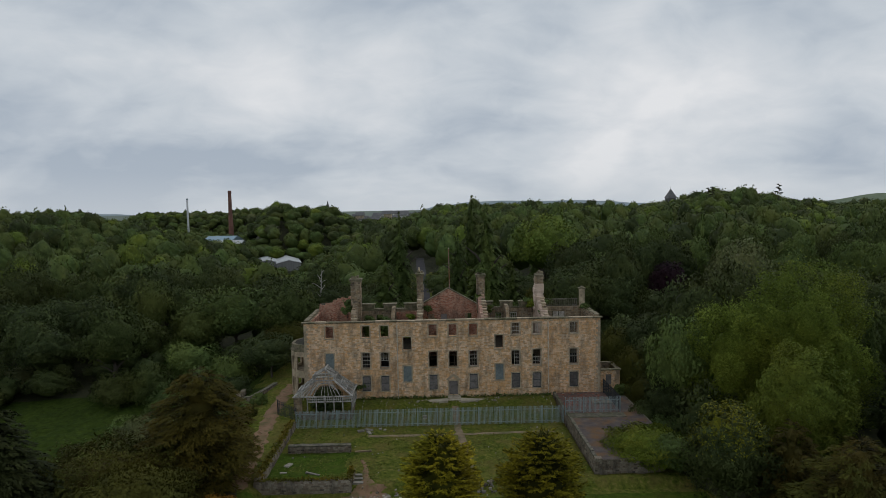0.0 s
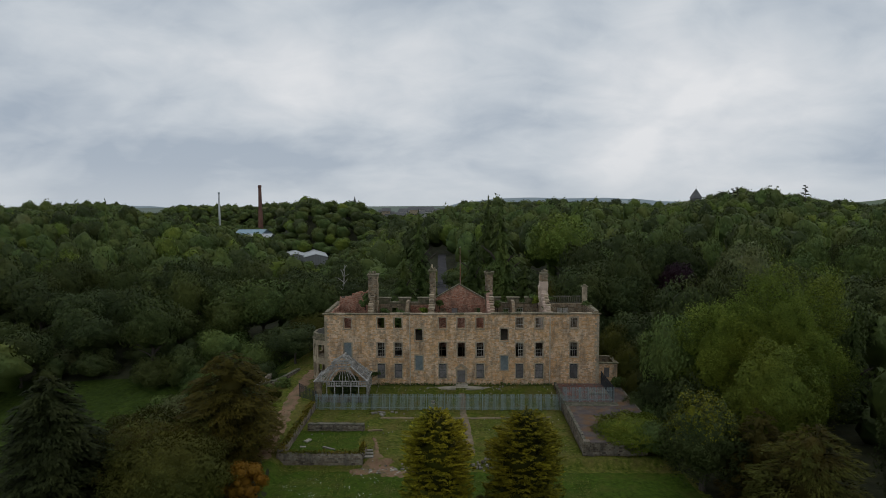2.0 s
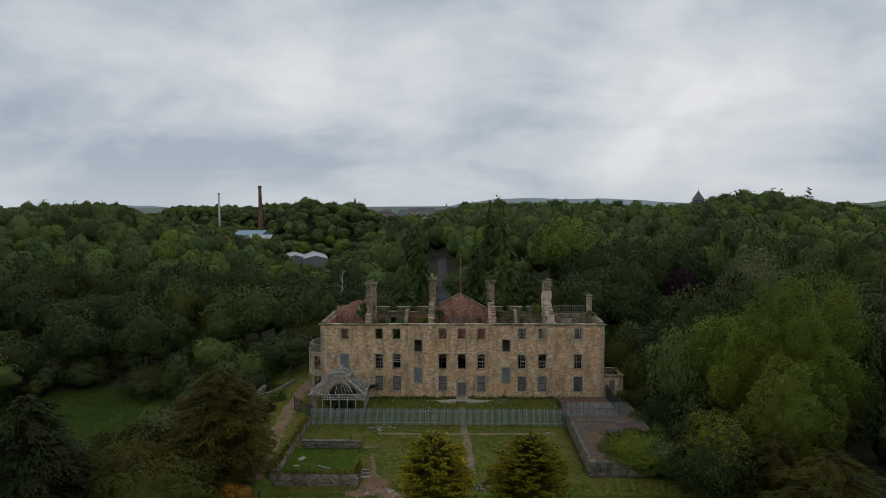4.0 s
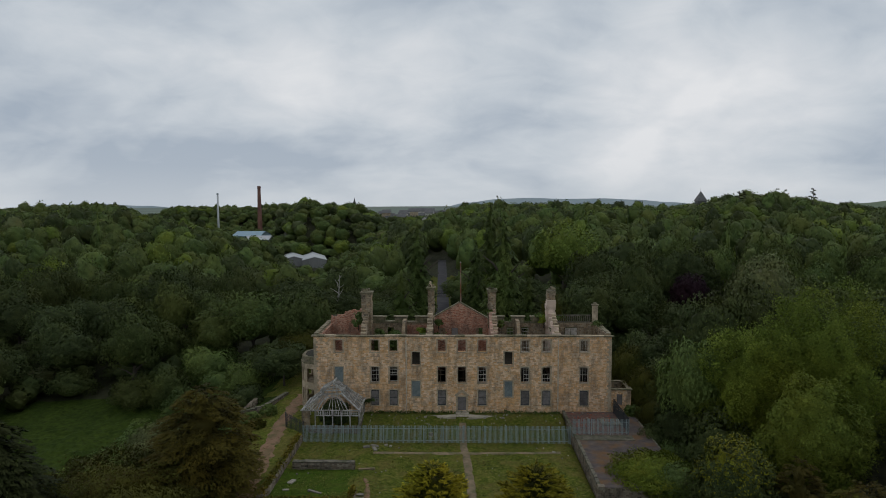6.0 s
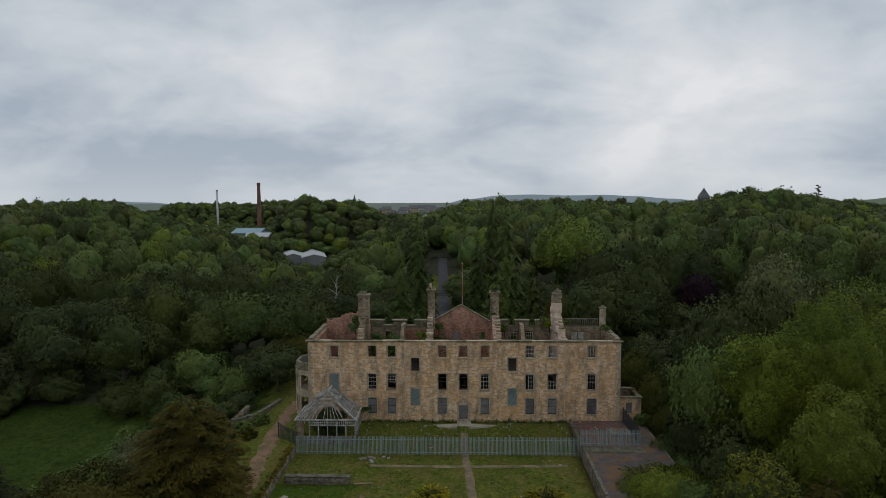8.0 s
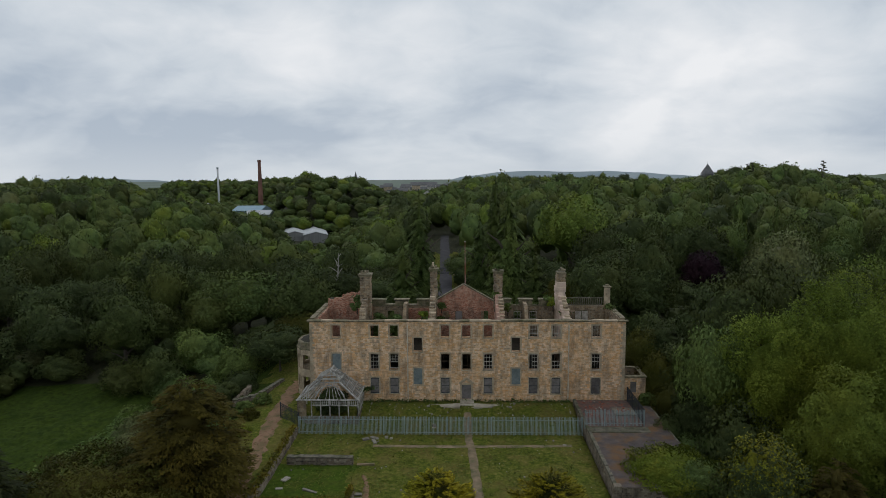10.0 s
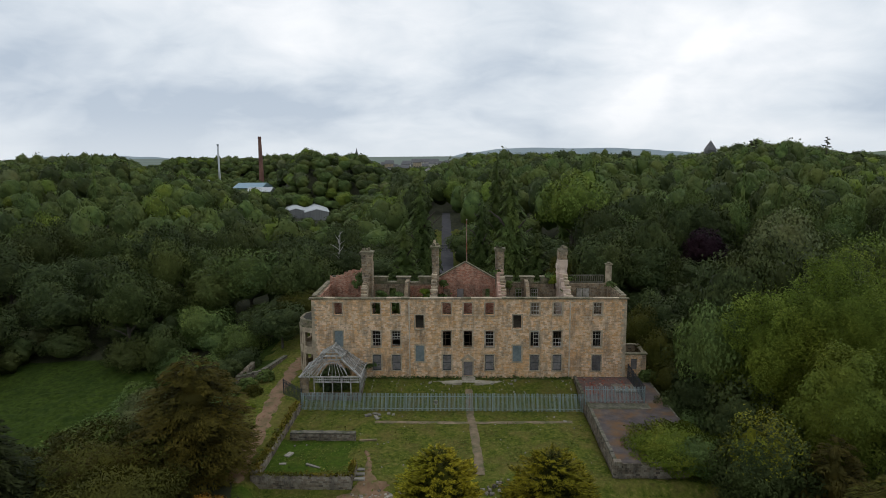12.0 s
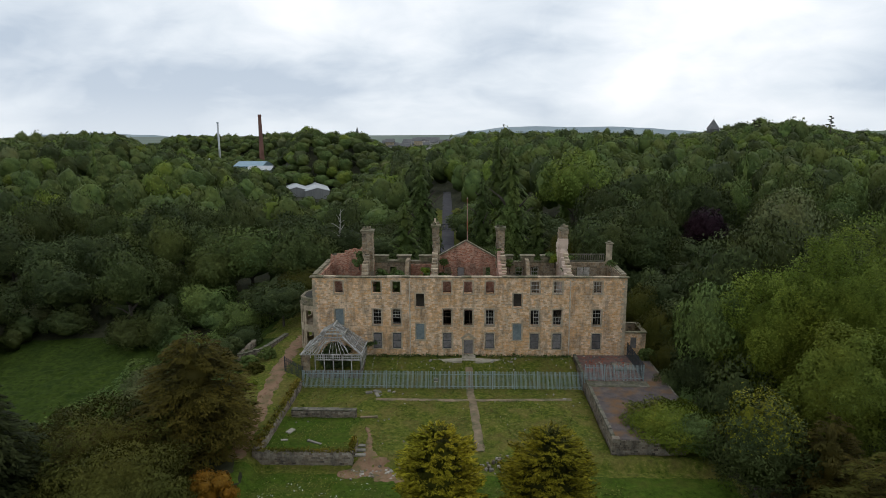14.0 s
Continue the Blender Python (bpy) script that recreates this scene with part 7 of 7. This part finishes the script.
def fallen(name, label, x, y, w, d, h, mat, z=None, turn=None, group="fallen stones"):
    bm = bmesh.new()
    box(bm, -w / 2, w / 2, -d / 2, d / 2, -0.08, h, min(0.03, h * 0.3))
    for v in bm.verts:
        v.co += Vector((litter.uniform(-0.02, 0.02), litter.uniform(-0.02, 0.02), litter.uniform(-0.01, 0.01)))
    ob = tagged(part(name, bm, mat), label, "stone", group)
    ob.matrix_basis = pose(x, y, (g(x, y) if z is None else z) + 0.03, litter.uniform(-4, 4), litter.uniform(-4, 4), litter.uniform(0, 180) if turn is None else turn)
    return ob


for x, y, w, d in ((-18.8, -19.6, 0.9, 0.6), (-15.7, -22.0, 1.7, 0.28), (-18.9, -21.6, 0.7, 0.3), (-12.0, -9.6, 0.8, 0.5), (-11.2, -9.2, 0.7, 0.5), (-10.7, -9.5, 0.5, 0.4), (-9.6, -9.1, 0.5, 0.4), (-9.0, -9.4, 0.35, 0.3), (-10.9, -10.3, 1.1, 0.4), (11.2, -11.1, 0.45, 0.3), (3.2, -1.8, 0.8, 0.4), (5.6, -2.0, 0.4, 0.3), (-5.0, -1.8, 0.4, 0.3)):
    fallen("fallen_slab", "pale fallen stone slab lying on the grass", x, y, w, d, 0.12, M_PALE_STONE)
for k in range(70):
    x, y = litter.gauss(-8.2, 2.0), litter.gauss(-26.0, 0.6)
    s = litter.uniform(0.10, 0.36)
    fallen("rubble_stone", "broken stone from the collapsed wall", x, y, s, s * litter.uniform(0.5, 0.9), s * 0.3, M_PALE_STONE if k % 3 else M_RUBBLE, group="rubble of the wall")
for k in range(34):
    x, y = litter.gauss(2.6, 0.8), litter.gauss(-25.2, 0.45)
    s = litter.uniform(0.10, 0.34)
    fallen("rubble_stone", "broken stone heaped beside the path", x, y, s, s * 0.8, s * 0.6, M_PALE_STONE if k % 2 else M_RUBBLE, group="rubble by the path")
for k in range(40):
    x, y = litter.uniform(-19, 13), litter.uniform(-24, -9.5)
    s = litter.uniform(0.08, 0.2)
    fallen("scattered_stone", "small pale stone on the lawn", x, y, s, s * 0.8, s * 0.5, M_PALE_STONE, group="scattered stones")
for k in range(3):
    fallen("step_slab", "worn stone step slab between the lawn levels", -11.0 + 0.15 * k, -22.6 - 0.9 * k, 1.2, 0.45, 0.14, M_PALE_STONE, turn=3, group="garden steps")
fallen("step_slab", "long stone kerb across the lawn", -11.0, -16.2, 1.9, 0.3, 0.14, M_PAVING, turn=0, group="garden steps")

for k in range(70):
    x, y = litter.uniform(14.8, 20.5), litter.uniform(-5.5, -0.6)
    s = litter.uniform(0.08, 0.3)
    fallen("brick_rubble", "broken red brick on the terrace", x, y, s, s * 0.6, s * 0.35, M_RED_TILE if k % 3 else M_PALE_STONE, z=-0.32, group="rubble on the terrace")
for k in range(90):
    x, y = litter.gauss(0, 8), litter.uniform(-4.5, -0.8)
    s = litter.uniform(0.06, 0.2)
    fallen("scattered_stone", "small pale stone on the lawn", max(-12.5, min(13.2, x)), y, s, s * 0.8, s * 0.5, M_PALE_STONE, group="scattered stones")

# plants grown up inside the roofless shell
for x, y, z, r, h, mat in ((-12.2, 4.2, 6.1, 1.5, 4.5, L_MID), (-9.6, 4.6, 6.1, 1.3, 4.1, L_MID), (-6.0, 6.0, 6.1, 1.1, 4.3, L_IVY), (-15.4, 6.4, 10.4, 1.0, 1.7, L_MID), (5.9, 7.2, 9.9, 0.7, 1.3, L_MID), (12.4, 8.0, 10.4, 0.8, 1.5, L_IVY), (-3.5, 7.6, 10.3, 0.7, 0.9, L_MID), (20.2, 7.5, 10.3, 0.6, 0.8, L_MID)):
    special("shrub", "self-sown shrub growing inside the roofless shell", "shrub", (x, y, z), crown(r, h, 30, 0.14, 0.8, lobe=(0.2, 0.36), low=-0.7), mat, h * 0.4, 0.06, "shrubs in the ruin")
# ruined garden house beside the track
stone_wall("ruined_wall", "ruined rubble wall with loose coping beside the track", (-31.8, 1.0), (-28.2, 1.4), 0.5, -2.2, -1.0, -1.4, -0.1, M_RUBBLE, cap=M_CAP)
stone_wall("ruined_wall", "low ruined rubble wall along the track", (-28.2, 1.6), (-27.0, 8.5), 0.5, -1.4, -0.1, -1.2, -0.45, M_RUBBLE, cap=M_CAP)
stone_wall("ruined_wall", "broken end of a rubble wall above the bank", (-31.8, 1.4), (-31.2, 6.5), 0.5, -2.4, -1.0, -2.0, -0.6, M_RUBBLE)
for x, y, r, h, mat, lab in ((-27.0, -1.0, 1.3, 1.7, L_MID, "white-flowering shrub beside the track"), (-27.2, -5.5, 1.2, 1.3, L_BROWN, "brownish shrub beside the track"), (-28.8, -3.0, 1.4, 1.5, L_MID, "green shrub beside the track"), (-29.5, -9.0, 2.0, 2.2, L_MID, "green shrub below the track"), (-26.5, -9.5, 0.9, 0.7, L_IVY, "low leafy plants beside the track"), (-31.5, -5.0, 2.2, 2.6, L_DARK, "dark shrub below the track"), (-33.5, 3.0, 2.6, 3.5, L_DARK, "dark shrub near the ruin"), (-36.0, -8.0, 3.0, 4.2, L_GREY, "grey-green shrub at the meadow's edge"), (-40.5, -9.0, 3.2, 4.4, L_GREY, "grey-green shrub at the meadow's edge"), (23.5, -0.8, 1.3, 1.8, L_MID, "shrub at the outbuilding's corner"), (22.4, -6.0, 0.9, 1.0, L_MID, "weeds beside the terrace"), (2.9, -37.5, 1.6, 4.6, L_BROWN, "brownish shrub between the golden conifers")):
    special("shrub", lab, "shrub", (x, y, g(x, y) - 0.1), crown(r, h, 34, 0.15, 0.8, lobe=(0.15, 0.3), low=-0.7), mat, h * 0.4, 0.08)

special("shrub", "self-sown bushes inside the conservatory", "shrub", (-17.4, -2.7, -1.3), crown(2.3, 3.3, 30, 0.18, 0.7, lobe=(0.2, 0.34), low=-0.7), L_DARK, 1.2, 0.08)
# tall nettles along the meadow and tufts over the lawn
def tufts(name, label, n, xr, yr_, size, mat, keep):
    x, y = RNG.uniform(*xr, n), RNG.uniform(*yr_, n)
    ok = keep(x, y)
    x, y = x[ok], y[ok]
    p = np.stack([x, y, ground_height(x, y) + size * 0.35], axis=1)
    nrm = unit(RNG.normal(size=p.shape) * 0.45 + np.array([0, 0, 1]))
    v, q, soft = sprays(p, nrm, size, size * 0.6, 0.0, 0.25, 0.3)
    return tagged(array_part(name, v, q, mat, normals=soft), label, "grass", kind="stuff")


tufts("nettles", "tall bright green nettles beside the meadow", 26000, (-62, -40), (-42, 16), 0.42, L_MID, lambda x, y: np.abs(x + 51.0 - 1.2 * np.sin(y * 0.25)) < 3.4)
L_TUFT = leaf("grass_tuft", (0.080, 0.108, 0.020), (0.120, 0.148, 0.030), (0.18, 0.18, 0.055), island=0.35)


def lawn_keep(x, y):
    free = ~((x > 13.8) & (y > -23.8)) & ~((x < -20.3) & (x > -21.2)) & ~((y > -8.6) & (x < -13)) & (y < -0.4)
    free &= ~((np.abs(x - 0.6) < 0.6)) & ~((np.abs(x + 23.7) < 1.2) & (y > -20))
    clump = np.sin(x * 0.9 + 1.3 * np.sin(y * 0.5)) * np.sin(y * 0.8 + x * 0.3)
    return free & (clump + RNG.uniform(-0.8, 0.8, len(x)) > 0.0)


tufts("grass_tufts", "uneven tufts of rough grass over the lawn", 26000, (-20, 14), (-36, -0.5), 0.2, L_TUFT, lawn_keep)
L_DAISY = material("white_flowers", [(0.6, 0.6, 0.55), (0.75, 0.75, 0.7)], 1.0)
tufts("daisies", "small white flowers in the lower lawn", 500, (-19, -9), (-34, -27), 0.12, L_DAISY, lambda x, y: np.sin(x * 1.1) * np.sin(y * 1.7) > 0.2)

# the drive's gate
gate = thing("entrance_gate", "dark iron gates with stone piers across the drive", "gate", (drive_x(103), 103, g(drive_x(103), 103)))
for sx in (-1, 1):
    bm = bmesh.new()
    box(bm, sx * 2.9 - 0.35, sx * 2.9 + 0.35, -0.35, 0.35, -0.4, 2.6, 0.03)
    pier = part("pier", bm, M_TRIM, gate)
    bm = bmesh.new()
    bmesh.ops.create_icosphere(bm, subdivisions=2, radius=0.35, matrix=Matrix.Translation((sx * 2.9, 0, 2.95)))
    part("ball_finial", bm, M_TRIM, pier)
    bm = bmesh.new()
    for k in range(13):
        x = sx * mixv(0.1, 2.5, k / 12)
        box(bm, x - 0.03, x + 0.03, -0.03, 0.03, 0.1, 2.1)
    for z in (0.25, 1.1, 1.95):
        box(bm, min(sx * 0.1, sx * 2.5), max(sx * 0.1, sx * 2.5), -0.025, 0.025, z, z + 0.08)
    leafg = part("gate_leaf", bm, M_DARK_STEEL, gate)
    bm = bmesh.new()
    box(bm, sx * 1.3 - 0.35, sx * 1.3 + 0.35, -0.06, -0.04, 1.05, 1.5)
    part("notice", bm, M_PALE_STONE, leafg, "white notice board")
